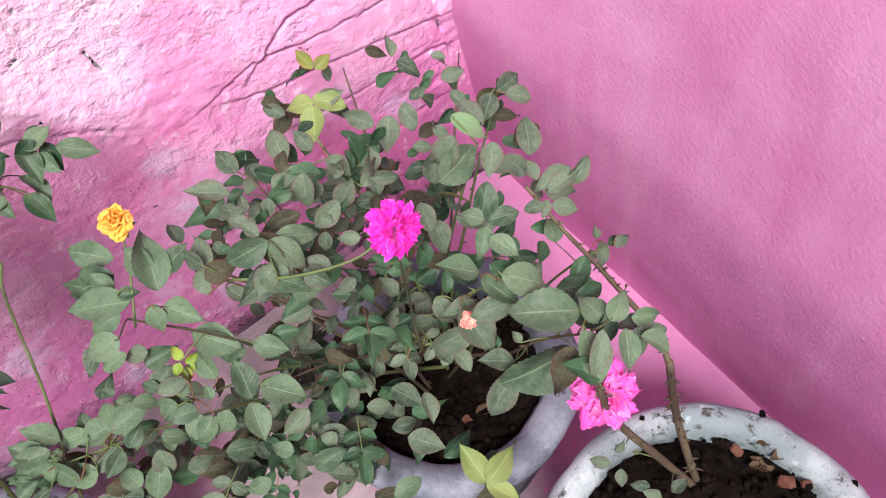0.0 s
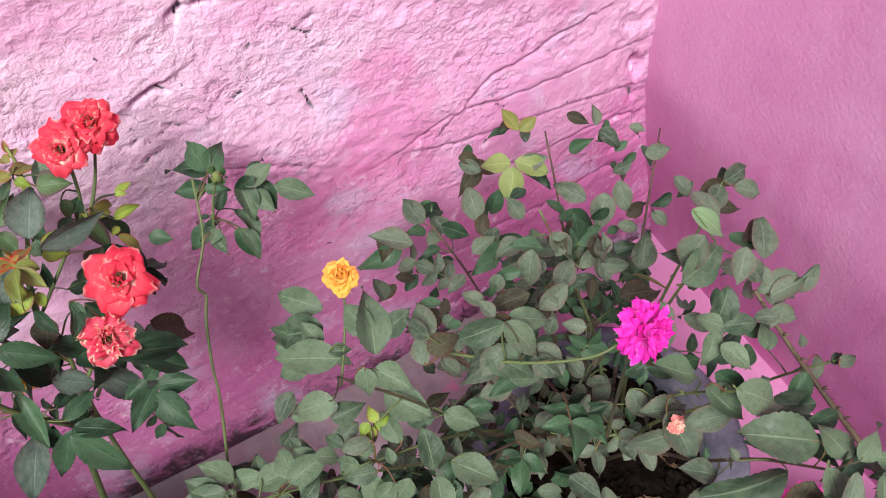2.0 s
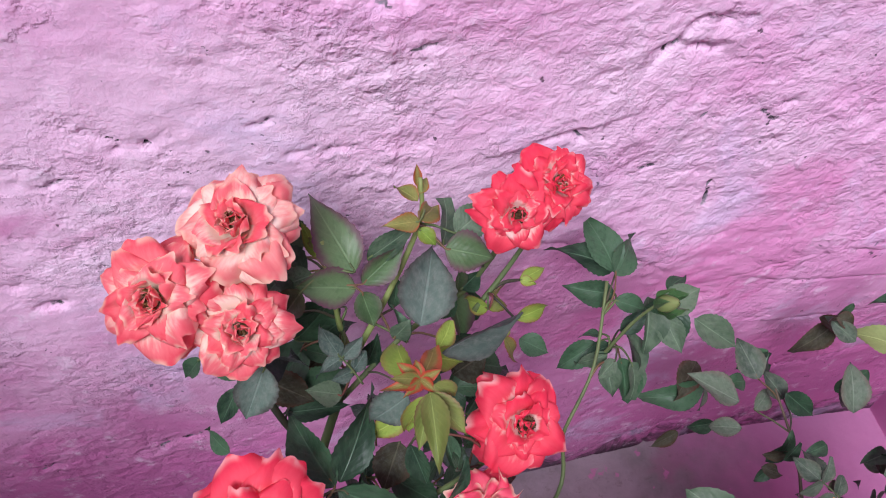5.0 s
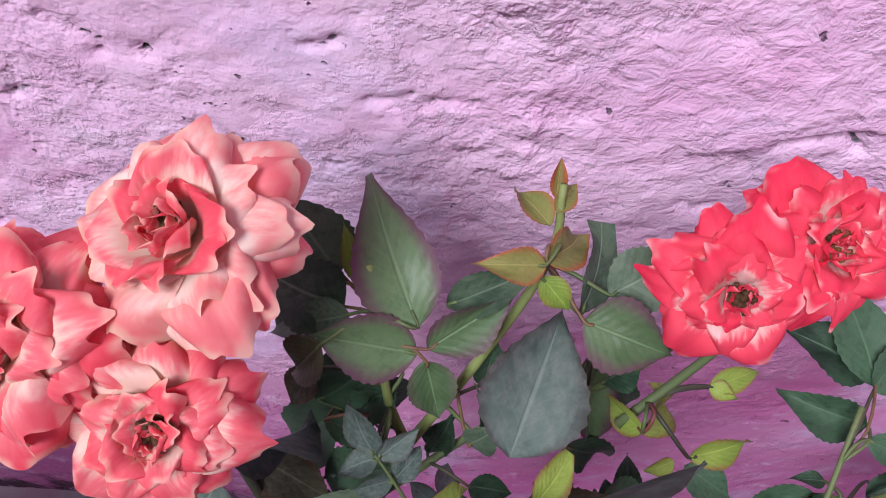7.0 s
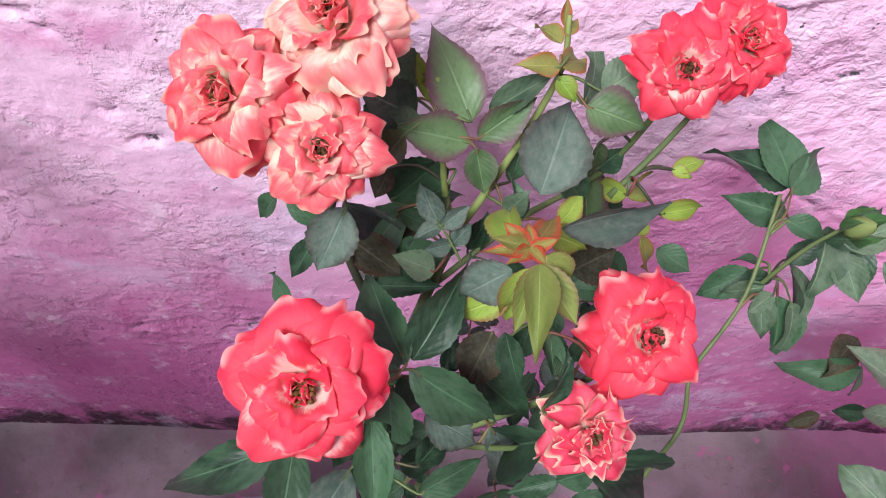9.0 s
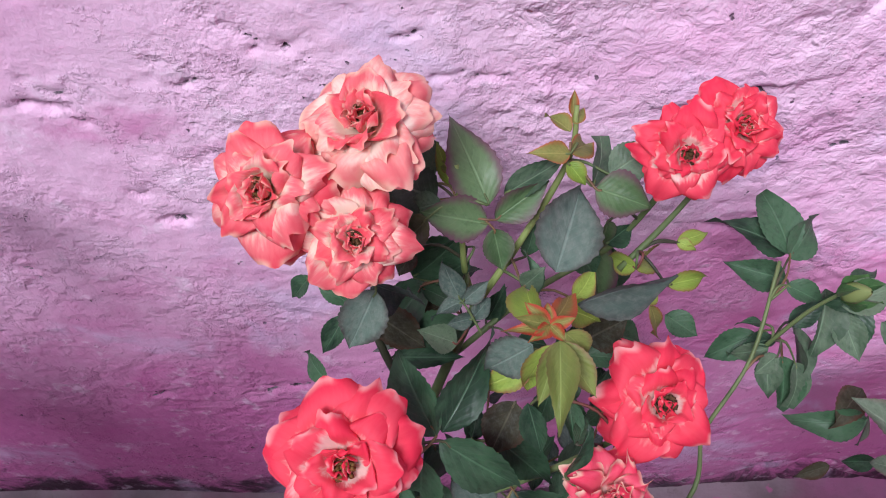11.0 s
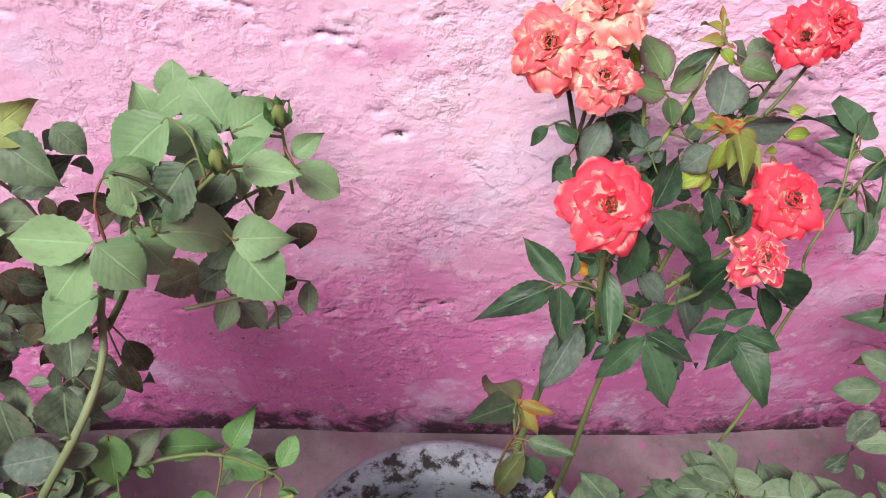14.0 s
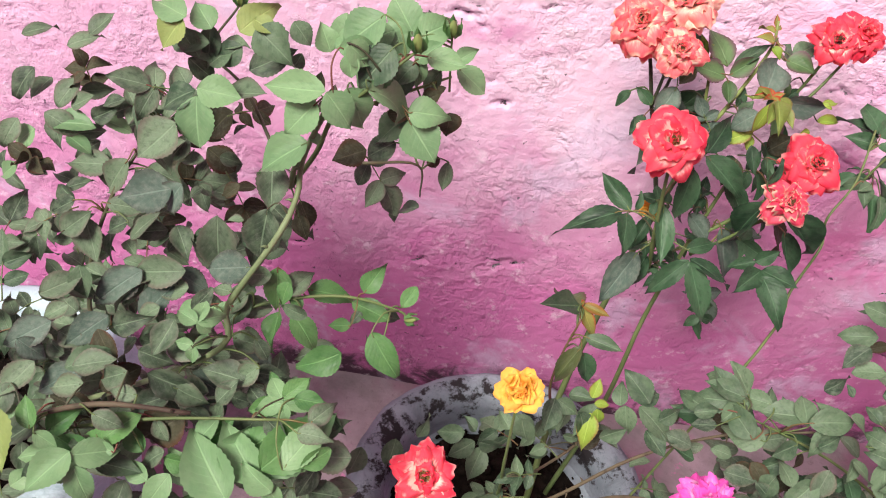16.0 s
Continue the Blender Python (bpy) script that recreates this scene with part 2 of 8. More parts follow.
def plaster_material(name, pale, pink, deep, fine, rough_amount):
    """Old limewashed plaster: pale and deep pink coats, chips and grime, with painted-in shade."""
    k = Mat(name, 0.72, 0.3)
    p = k.place()
    big = k.noise(p, 2.3, 5.0, 0.6, 0.6)
    mid = k.noise(p, 9.0, 6.0, 0.62, 0.3)
    c = k.mix(k.step(big, 0.38, 0.66), pale, pink)
    c = k.mix(k.math("MULTIPLY", k.step(mid, 0.5, 0.72), 0.4), c, pale)
    if rough_amount > 0.1:
        # West end toned darker: its shade is mixed into the pink.
        west = k.step(k.math("ADD", k.add("SeparateXYZ", p).outputs[0], k.math("MULTIPLY", k.math("SUBTRACT", mid, 0.5), 0.5)), -0.95, -1.45)
        c = k.mix(k.math("MULTIPLY", west, 0.6), c, tuple(v * 0.9 for v in pink))
        east = k.step(k.math("ADD", k.add("SeparateXYZ", p).outputs[0], k.math("MULTIPLY", k.math("SUBTRACT", mid, 0.5), 0.6)), -0.50, -0.05)
        c = k.mix(k.math("MULTIPLY", east, 0.6), c, tuple(v * 0.88 for v in pink))
    patch = k.step(k.noise(k.add("VectorMath", p, (3.1, 0.4, 7.7), operation="ADD"), 3.2, 6.0, 0.62, 1.0), 0.56, 0.70)
    c = k.mix(k.math("MULTIPLY", patch, 0.55), c, deep)
    # Deeper pink towards the foot: damp pigment and painted shade in one gradient.
    damp_shade = k.math("ADD", k.add("SeparateXYZ", p).outputs[2], k.math("MULTIPLY", k.math("SUBTRACT", mid, 0.5), 0.5))
    c = k.mix(k.math("MULTIPLY", k.step(damp_shade, 0.80, 0.24), 0.80), c, deep)
    grain = k.noise(p, 130.0, 5.0, 0.7)
    c = k.mix(k.math("MULTIPLY", k.step(grain, 0.5, 0.75), 0.18), c, tuple(v * 0.75 for v in pink))
    if rough_amount > 0.1:
        # Last ellipse paints the lower-right shadow into the wall colour.
        for x, z, w, h in ((-0.47, 0.66, 0.075, 0.13), (-0.56, 0.52, 0.12, 0.07), (-0.25, 0.36, 0.2, 0.07), (-0.68, 0.60, 0.16, 0.11)):
            away = k.add("VectorMath", k.add("VectorMath", p, (-x, 0.0, -z), operation="ADD"), (1 / w, 0.0, 1 / h), operation="MULTIPLY")
            far = k.math("ADD", k.add("VectorMath", away, operation="LENGTH").outputs["Value"], k.math("MULTIPLY", k.math("SUBTRACT", k.noise(p, 11.0, 7.0, 0.7), 0.5), 2.2))
            c = k.mix(k.math("MULTIPLY", k.step(far, 1.15, 0.75), 0.42), c, (0.68, 0.18, 0.43))
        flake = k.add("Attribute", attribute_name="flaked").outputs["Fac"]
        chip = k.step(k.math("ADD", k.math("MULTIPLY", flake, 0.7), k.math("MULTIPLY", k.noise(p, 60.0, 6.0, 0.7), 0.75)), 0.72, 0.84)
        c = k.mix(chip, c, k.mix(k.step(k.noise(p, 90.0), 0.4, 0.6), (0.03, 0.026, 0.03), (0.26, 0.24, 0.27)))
        scuff = k.math("MULTIPLY", k.step(k.noise(p, 19.0, 8.0, 0.75, 0.8), 0.68, 0.72), 0.16)
        c = k.mix(scuff, c, (0.50, 0.44, 0.50))
        pits = k.step(k.math("ADD", k.noise(p, 75.0, 3.0, 0.6), k.math("MULTIPLY", k.noise(p, 6.0, 3.0), 0.35)), 0.885, 0.925)
        c = k.mix(k.math("MULTIPLY", pits, 0.8), c, (0.06, 0.045, 0.06))
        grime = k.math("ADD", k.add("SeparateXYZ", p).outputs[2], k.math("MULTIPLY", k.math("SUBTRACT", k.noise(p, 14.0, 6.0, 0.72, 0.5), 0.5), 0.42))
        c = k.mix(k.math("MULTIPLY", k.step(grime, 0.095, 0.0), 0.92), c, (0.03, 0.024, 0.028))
    if rough_amount > 0.1:
        # Worn lime on high grain, dark hollows: relief light and shade in the colour.
        crust_relief = k.math("ADD", k.noise(p, 27.0, 7.0, 0.64), k.math("MULTIPLY", k.noise(p, 95.0, 5.0, 0.7), 0.4))
        c = k.mix(k.math("MULTIPLY", k.step(crust_relief, 0.76, 0.90), 0.5), c, (0.86, 0.70, 0.82))
        lilac = k.step(k.noise(k.add("VectorMath", p, (1.7, 0.2, 5.3), operation="ADD"), 7.0, 5.0, 0.6, 0.5), 0.54, 0.70)
        c = k.mix(k.math("MULTIPLY", lilac, 0.5), c, (0.70, 0.60, 0.80))
        c = k.mix(k.math("MULTIPLY", k.step(crust_relief, 0.58, 0.48), 0.07), c, (0.44, 0.15, 0.33))
    else:
        streak = k.noise(k.add("VectorMath", p, (1.0, 5.0, 0.7), operation="MULTIPLY"), 1.6, 6.0, 0.65, 0.3)
        c = k.mix(k.math("MULTIPLY", k.step(streak, 0.46, 0.74), 0.28), c, (0.80, 0.50, 0.70))
        c = k.mix(k.math("MULTIPLY", k.step(k.noise(p, 40.0, 8.0, 0.75), 0.60, 0.70), 0.35), c, (0.80, 0.46, 0.68))
    k.colour(c)
    crumbly = k.math("ADD", k.math("MULTIPLY", k.step(k.noise(p, 4.6, 5.0, 0.65, 0.5), 0.44, 0.60), 0.5), 0.15)
    lumps = k.math("ADD", k.math("MULTIPLY", k.noise(p, 27.0, 6.0, 0.62), 0.85), k.math("MULTIPLY", k.noise(p, 68.0, 3.0, 0.6), 0.6))
    dents = k.step(k.noise(p, 30.0, 4.0, 0.62), 0.34, 0.48)
    coarse = k.math("MULTIPLY", k.math("SUBTRACT", k.math("ADD", lumps, k.math("MULTIPLY", dents, 0.2)), 0.98), crumbly)
    if rough_amount > 0.1:
        plates = k.step(k.noise(p, 9.0, 9.0, 0.66), 0.52, 0.58)
        coarse = k.math("ADD", coarse, k.math("MULTIPLY", plates, 0.10))
        coarse = k.math("SUBTRACT", coarse, k.math("MULTIPLY", pits, 0.2))
        xyz = k.add("SeparateXYZ", p)
        drift = k.math("MULTIPLY", k.math("SUBTRACT", k.noise(p, 5.0, 5.0, 0.6), 0.5), 0.7)
        crinkled = k.math("MULTIPLY", k.step(k.math("ADD", xyz.outputs[0], drift), -1.02, -0.82), k.step(k.math("ADD", xyz.outputs[2], drift), 0.56, 0.78))
        crinkled = k.math("ADD", k.math("MULTIPLY", crinkled, 0.85), 0.15)
        tilted = k.add("VectorMath", k.add("CombineXYZ", k.math("ADD", xyz.outputs[0], k.math("MULTIPLY", xyz.outputs[2], 0.3)), xyz.outputs[1], k.math("SUBTRACT", xyz.outputs[2], k.math("MULTIPLY", xyz.outputs[0], 0.25))), (1.0, 1.0, 1.15), operation="MULTIPLY")
        fold = k.noise(tilted, 60.0, 4.0, 0.58, 0.3)
        coarse = k.math("SUBTRACT", coarse, k.math("MULTIPLY", k.math("MULTIPLY", fold, 0.46), crinkled))
    b = k.bump(coarse, rough_amount, 0.014)
    k.bump(grain, fine, 0.0028, b)
    return k.m


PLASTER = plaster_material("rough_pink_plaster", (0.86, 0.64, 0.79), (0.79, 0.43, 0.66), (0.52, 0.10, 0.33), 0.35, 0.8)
SMOOTH = plaster_material("smooth_pink_plaster", (0.70, 0.33, 0.56), (0.66, 0.26, 0.50), (0.58, 0.18, 0.41), 0.5, 0.05)


def floor_material():
    k = Mat("pink_splashed_concrete", 0.8, 0.3)
    p = k.place()
    c = k.mix(k.step(k.noise(p, 5.0, 6.0, 0.6), 0.35, 0.65), (0.19, 0.155, 0.168), (0.36, 0.275, 0.315))
    c = k.mix(k.math("MULTIPLY", k.step(k.noise(p, 3.0, 4.0, 0.6, 0.7), 0.50, 0.62), 0.7), c, (0.28, 0.13, 0.20))
    c = k.mix(k.math("MULTIPLY", k.step(k.noise(p, 24.0, 4.0, 0.6), 0.63, 0.69), 0.75), c, (0.55, 0.16, 0.35))
    c = k.mix(k.math("MULTIPLY", k.step(k.noise(p, 70.0, 5.0, 0.7), 0.55, 0.75), 0.5), c, (0.12, 0.09, 0.09))
    far = k.step(k.add("SeparateXYZ", p).outputs[1], -2.5, -5.0)
    c = k.mix(far, c, (0.20, 0.17, 0.14))
    k.colour(c)
    side = k.math("ADD", k.add("SeparateXYZ", p).outputs[0], k.math("MULTIPLY", k.math("SUBTRACT", k.noise(p, 4.0, 5.0, 0.65), 0.5), 0.5))
    c = k.mix(k.math("MULTIPLY", k.math("MULTIPLY", k.step(side, -0.42, -0.12), k.step(side, 0.6, 0.3)), 0.85), c, k.mix(k.noise(p, 30.0, 5.0), (0.62, 0.24, 0.48), (0.50, 0.17, 0.36)))
    k.colour(c)
    k.bump(k.noise(p, 60.0, 7.0, 0.7), 0.5, 0.004)
    return k.m


def pot_material(name, a, b, worn, wear):
    k = Mat(name, 0.72, 0.3)
    p = k.place()
    c = k.mix(k.step(k.noise(p, 7.0, 5.0, 0.6), 0.35, 0.65), a, b)
    c = k.mix(k.math("MULTIPLY", k.step(k.noise(p, 120.0, 4.0, 0.7), 0.52, 0.7), 0.35), c, tuple(v * 0.6 for v in a))
    c = k.mix(k.math("MULTIPLY", k.step(k.noise(p, 15.0, 6.0, 0.7, 0.6), 0.52, 0.66), 0.6), c, tuple(v * 0.55 for v in a))
    c = k.mix(k.math("MULTIPLY", k.step(k.noise(p, 34.0, 6.0, 0.7), 0.58, 0.68), 0.5), c, tuple(min(1, v * 1.35) for v in b))
    edge = k.add("Attribute", attribute_name="worn").outputs["Fac"]
    n = k.math("ADD", k.math("MULTIPLY", k.noise(p, 24.0, 7.0, 0.72), 0.9), k.math("MULTIPLY", edge, wear))
    c = k.mix(k.step(n, 0.66, 0.74), c, worn)
    k.colour(c)
    b2 = k.bump(k.step(n, 0.74, 0.64), 0.4, 0.003)
    k.bump(k.noise(p, 80.0, 7.0, 0.7), 0.5, 0.003, b2)
    return k.m


FLOORING = floor_material()
DARKPOT = pot_material("worn_grey_blue_cement", (0.14, 0.165, 0.195), (0.24, 0.275, 0.315), (0.014, 0.012, 0.014), 0.23)
WHITEPOT = pot_material("chipped_whitewashed_cement", (0.21, 0.26, 0.28), (0.43, 0.49, 0.515), (0.045, 0.038, 0.034), 0.17)
GREYPOT = pot_material("pale_blue_grey_cement", (0.085, 0.095, 0.125), (0.25, 0.27, 0.325), (0.06, 0.05, 0.055), 0.10)
BLUEPOT = pot_material("pale_blue_cement", (0.34, 0.46, 0.52), (0.46, 0.57, 0.62), (0.08, 0.07, 0.07), 0.12)


def plain(name, a, b, scale=40.0, rough=0.9):
    k = Mat(name, rough, 0.06)
    p = k.place()
    k.colour(k.mix(k.step(k.noise(p, scale, 5.0, 0.7), 0.35, 0.65), a, b))
    k.bump(k.noise(p, scale * 2, 6.0, 0.7), 0.7, 0.006)
    return k.m


SOIL = plain("dark_moist_soil", (0.0035, 0.0025, 0.002), (0.013, 0.009, 0.007), 60.0)
BRICKCHIP = plain("broken_brick", (0.10, 0.045, 0.032), (0.19, 0.09, 0.065), 50.0)
DRYBITS = plain("dry_leaf_litter", (0.10, 0.065, 0.04), (0.24, 0.165, 0.105), 50.0)


# ---- building helpers ----
def mesh_of(bm, name, material, smooth=True):
    me = bpy.data.meshes.new(name)
    bm.to_mesh(me)
    bm.free()
    me.materials.append(material)
    for f in me.polygons:
        f.use_smooth = smooth
    return me


def thing(name, at, label, category, group="", kind=""):
    ob = new(name)
    ob.location = at
    ob.empty_display_size = 0.05
    return tagged(ob, label, category, group, kind)


def child(name, data, parent, label=""):
    """A part: its data in world metres; parents that are meshes stand at the origin."""
    ob = new(name, data)
    ob.parent = parent
    if parent.type == "EMPTY":
        ob.matrix_parent_inverse = Matrix.Translation(parent.location).inverted()
    return tagged(ob, label)


def part(name, bm, material, parent, label="", smooth=True):
    return child(name, mesh_of(bm, name, material, smooth), parent, label)


def frame_of(origin, along, facing):
    """A matrix at origin: y runs along, z as near as may be to facing."""
    y = Vector(along).normalized()
    x = y.cross(Vector(facing))
    x = x.normalized() if x.length > 1e-5 else y.orthogonal().normalized()
    z = x.cross(y)
    return Matrix.Translation(origin) @ Matrix((x, y, z)).transposed().to_4x4()


def smooth_line(points, steps=5):
    pts = [Vector(p) for p in points]
    pts = [pts[0] * 2 - pts[1], *pts, pts[-1] * 2 - pts[-2]]
    line = []
    for i in range(1, len(pts) - 2):
        a, b, c, d = pts[i - 1:i + 3]
        for s in range(steps):
            t = s / steps
            line.append(0.5 * (2 * b + (c - a) * t + (2 * a - 5 * b + 4 * c - d) * t * t + (3 * b - a - 3 * c + d) * t ** 3))
    return line + [pts[-2]]


def tube(bm, line, r0, r1, sides=6, wobble=0.0):
    """A tapered tube along a line of points, closed at both ends."""
    rings = []
    n = len(line)
    side = None
    for i, p in enumerate(line):
        d = (line[min(i + 1, n - 1)] - line[max(i - 1, 0)]).normalized()
        side = d.orthogonal().normalized() if side is None else (side - d * side.dot(d)).normalized()
        up = d.cross(side)
        r = (r0 + (r1 - r0) * i / (n - 1)) * (1 + random.uniform(-wobble, wobble))
        rings.append([bm.verts.new(p + (side * math.cos(a) + up * math.sin(a)) * r) for a in (2 * math.pi * k / sides for k in range(sides))])
    for a, b in zip(rings, rings[1:]):
        for k in range(sides):
            bm.faces.new((a[k], a[(k + 1) % sides], b[(k + 1) % sides], b[k]))
    bm.faces.new(rings[0][::-1])
    bm.faces.new(rings[-1])


def sheet(outline, rows, cols, shape, ease=1.0):
    """A thin leaf or petal one long in y: outline(v) is its half width, shape(u, v) its height; u runs -1 to 1."""
    bm = bmesh.new()
    uv = bm.loops.layers.uv.new("UVMap")
    grid = []
    for j in range(rows + 1):
        v = 1 - (1 - j / rows) ** ease
        w = outline(v)
        grid.append([bm.verts.new((w * u, v, shape(u, v))) for u in (-1 + 2 * i / cols for i in range(cols + 1))])
    for j in range(rows):
        for i in range(cols):
            f = bm.faces.new((grid[j][i], grid[j][i + 1], grid[j + 1][i + 1], grid[j + 1][i]))
            for loop, (a, b) in zip(f.loops, ((i, j), (i + 1, j), (i + 1, j + 1), (i, j + 1))):
                loop[uv].uv = (a / cols, 1 - (1 - b / rows) ** ease)
    return bm


def leaf_outline(point, teeth):
    def half(v):
        w = (max(0.0, v) ** 0.80 * max(0.0, 1 - v) ** point) / ((0.80 / (0.80 + point)) ** 0.80 * (point / (0.80 + point)) ** point)
        saw = (v * teeth) % 1
        return max(0.004, 0.5 * w * (1 - (0.13 * saw if 0.06 < v < 0.96 else 0)))
    return half


LEAF_SHAPES = []
for _fold, _curl, _twist, _point in ((0.22, 0.10, 0.05, 1.15), (0.40, 0.20, -0.10, 1.35), (0.12, 0.28, 0.14, 1.05), (0.30, -0.10, 0.0, 1.25), (0.18, 0.40, -0.16, 1.45), (0.20, 0.16, 0.06, 0.78), (0.28, 0.24, -0.08, 0.86)):
    def _height(u, v, a=_fold, b=_curl, c=_twist):
        w = math.sin(math.pi * v)
        return a * abs(u) * 0.5 * w - b * v * v + c * u * v + 0.018 * math.sin(9 * v + 4 * u) * abs(u)
    LEAF_SHAPES.append((leaf_outline(_point, 11), _height))

_leaf_meshes = {}


def leaf_mesh(material, i):
    key = (material.name, i)
    if key not in _leaf_meshes:
        half, height = LEAF_SHAPES[i]
        _leaf_meshes[key] = mesh_of(sheet(half, 22, 4, height), "leaf", material)
    return _leaf_meshes[key]


LIGHTWARD = Vector((0.0, -0.5, 0.85))
LEAVES = random.Random(11)
SPOTS = {}
BLUNT = set()


STEMS = {}


def leaf(bush, material, base, tip, width, stalk=True, facing=None):
    """One leaflet from its base to its tip, turned to the light; a thin stalk joins it to the nearest stem."""
    base, tip = Vector(base), Vector(tip)
    way = tip - base
    if facing is None:
        base, tip = base - way * 0.03, tip + way * (0.12 if way.length < 0.045 else 0.05)
        turn = 0.3 if material in (LIME, FRESH, YOUNG) else 0.4 if bush.name in BLUNT else 0.6
        facing = LIGHTWARD + Vector([LEAVES.uniform(-turn, turn) for _ in range(3)])
        length = (tip - base).length
        slim = 0.86 if material is DARK else 1.0
        width = min(max(width * 1.22, 0.48 * slim * length), 0.66 * slim * length)
    else:
        base, tip = base - way * 0.02, tip + way * 0.03
        facing = Vector(facing) + Vector([LEAVES.uniform(-0.12, 0.12) for _ in range(3)])
        length = (tip - base).length
        width *= 1.08
    SPOTS.setdefault(bush.name, []).append((base, tip, width))
    ob = child("leaf", leaf_mesh(material, LEAVES.randrange(7 if bush.name in BLUNT else 5)), bush)
    ob.matrix_basis = frame_of(base, tip - base, facing) @ Matrix.Diagonal((width, length, length, 1))
    near = min(STEMS.get(bush.name, ()), key=lambda p: (p - base).length + 1.5 * max(0, p.z - base.z), default=None)
    if stalk and near is not None and 0.008 < (near - base).length < 0.045:
        bm = bmesh.new()
        tube(bm, smooth_line([near, near.lerp(base, 0.5) + Vector((0, 0, 0.006)) - way * 0.1, base, base + (tip - base) * 0.12], 3), 0.0011, 0.0007, 4)
        part("leaf_stalk", bm, LEAVES.choice((GREENSTEM, GREENSTEM, REDSTEM, DARKSTEM)), bush)
    return ob


def stem(bush, points, r0, r1, material=None, name="stem", thorns=0, label=""):
    bm = bmesh.new()
    line = smooth_line(points)
    if name == "stem":
        STEMS.setdefault(bush.name, []).extend(line[2:])
    tube(bm, line, r0 * 0.75, r1 * 0.75, 7, 0.06)
    for _ in range(thorns):
        i = LEAVES.randrange(1, len(line) - 1)
        d = (line[i + 1] - line[i - 1]).normalized()
        out = (d.orthogonal().normalized())
        out.rotate(Matrix.Rotation(LEAVES.uniform(0, 6.28), 3, d))
        r = r0 + (r1 - r0) * i / len(line)
        tip = line[i] + out * (r + LEAVES.uniform(0.004, 0.008)) - d * 0.002
        tube(bm, [line[i] + out * r * 0.6, line[i] + out * (r + 0.002), tip], 0.0022, 0.0003, 4)
    return part(name, bm, material or GREENSTEM, bush, label)


def spray(bush, origin, way, size, material, pairs=2):
    """A compound leaf: a thin stalk with leaflets in pairs and one at its end."""
    origin, way = Vector(origin), Vector(way).normalized()
    across = way.cross(LIGHTWARD).normalized()
    end = origin + way * size * 0.62 - Vector((0, 0, size * 0.08))
    stem(bush, [origin, (origin + end) / 2 + Vector((0, 0, size * 0.04)), end], 0.0012, 0.0008, REDSTEM if LEAVES.random() < 0.4 else GREENSTEM, "leaf_stalk")
    leaf(bush, material, end, end + way * size * 0.45 + Vector((0, 0, -size * LEAVES.uniform(0, 0.15))), size * 0.28)
    for i in range(pairs):
        at = origin.lerp(end, 0.45 + 0.45 * i / max(1, pairs - 1))
        for s in (-1, 1):
            go = (way * 0.35 + across * s + Vector((0, 0, LEAVES.uniform(-0.35, 0.1)))).normalized()
            leaf(bush, material, at, at + go * size * (0.3 + 0.07 * i), size * 0.22)


# petals: broad with rolled rims, cupped, curled, narrow and pointed
def _petal(width, cup, roll, point, frill, seed, notch=0.0):
    """Shape of a petal one long: its place at u (-1 to 1 across) and v (0 to 1 along)."""
    rs = random.Random(seed)
    a, b, c, lean = rs.uniform(0, 6.28), rs.uniform(0, 6.28), rs.uniform(0, 6.28), rs.uniform(-0.12, 0.12)

    def place(u, v):
        out = max(0.0, v - 0.55) / 0.45
        half = width * (0.24 + 0.76 * math.sin(min(1.0, v * 1.3) * math.pi / 2)) * ((1 - 0.30 * out ** 3) * (1 - point) + (1 - 0.92 * out) * point)
        arch = (1 - abs(u) ** 2.4) ** 0.5 if abs(u) < 1 else 0.0
        edge = 0.56 + 0.38 * arch + (0.015 + 0.22 * point) * max(0.0, 1 - abs(u) * 2.6) ** 1.3 + notch * math.sin(7 * u + b) * 0.5
        side = max(0.0, abs(u) - 0.42)
        z = cup * (0.40 * v * v + 0.34 * u * u * v) - roll * (2.1 * max(0.0, v - 0.60) ** 2 + 0.8 * side * side * v ** 2.5)
        z += frill * v * v * (math.sin(3.4 * u + a) + 0.55 * math.sin(7.5 * u + b + 3 * v)) + 0.25 * frill * math.sin(9 * v + c) * v
        return half * u + lean * v * v, v * edge, z
    return place


def _kinds(n, *args, **kw):
    return [_petal(*args, seed=i * 7 + int(args[0] * 100), **kw) for i in range(n)]


PETALS = {
    "broad": _kinds(5, 0.52, 0.32, 0.70, 0.0, 0.060, notch=0.04),
    "wavy": _kinds(5, 0.49, 0.44, 0.90, 0.03, 0.085, notch=0.07),
    "fold": _kinds(6, 0.43, 0.50, 1.25, 0.14, 0.085, notch=0.05),
    "cup": _kinds(4, 0.50, 0.85, 0.90, 0.0, 0.080, notch=0.05),
    "curl": _kinds(4, 0.46, 1.10, 0.60, 0.0, 0.110, notch=0.10),
    "narrow": _kinds(4, 0.36, 0.40, 0.70, 0.16, 0.070, notch=0.08),
    "narrow2": _kinds(3, 0.31, 0.62, 0.50, 0.18, 0.080, notch=0.08),
    "dry": _kinds(4, 0.44, 0.85, 1.30, 0.15, 0.16, notch=0.14),
}
_petal_meshes = {}


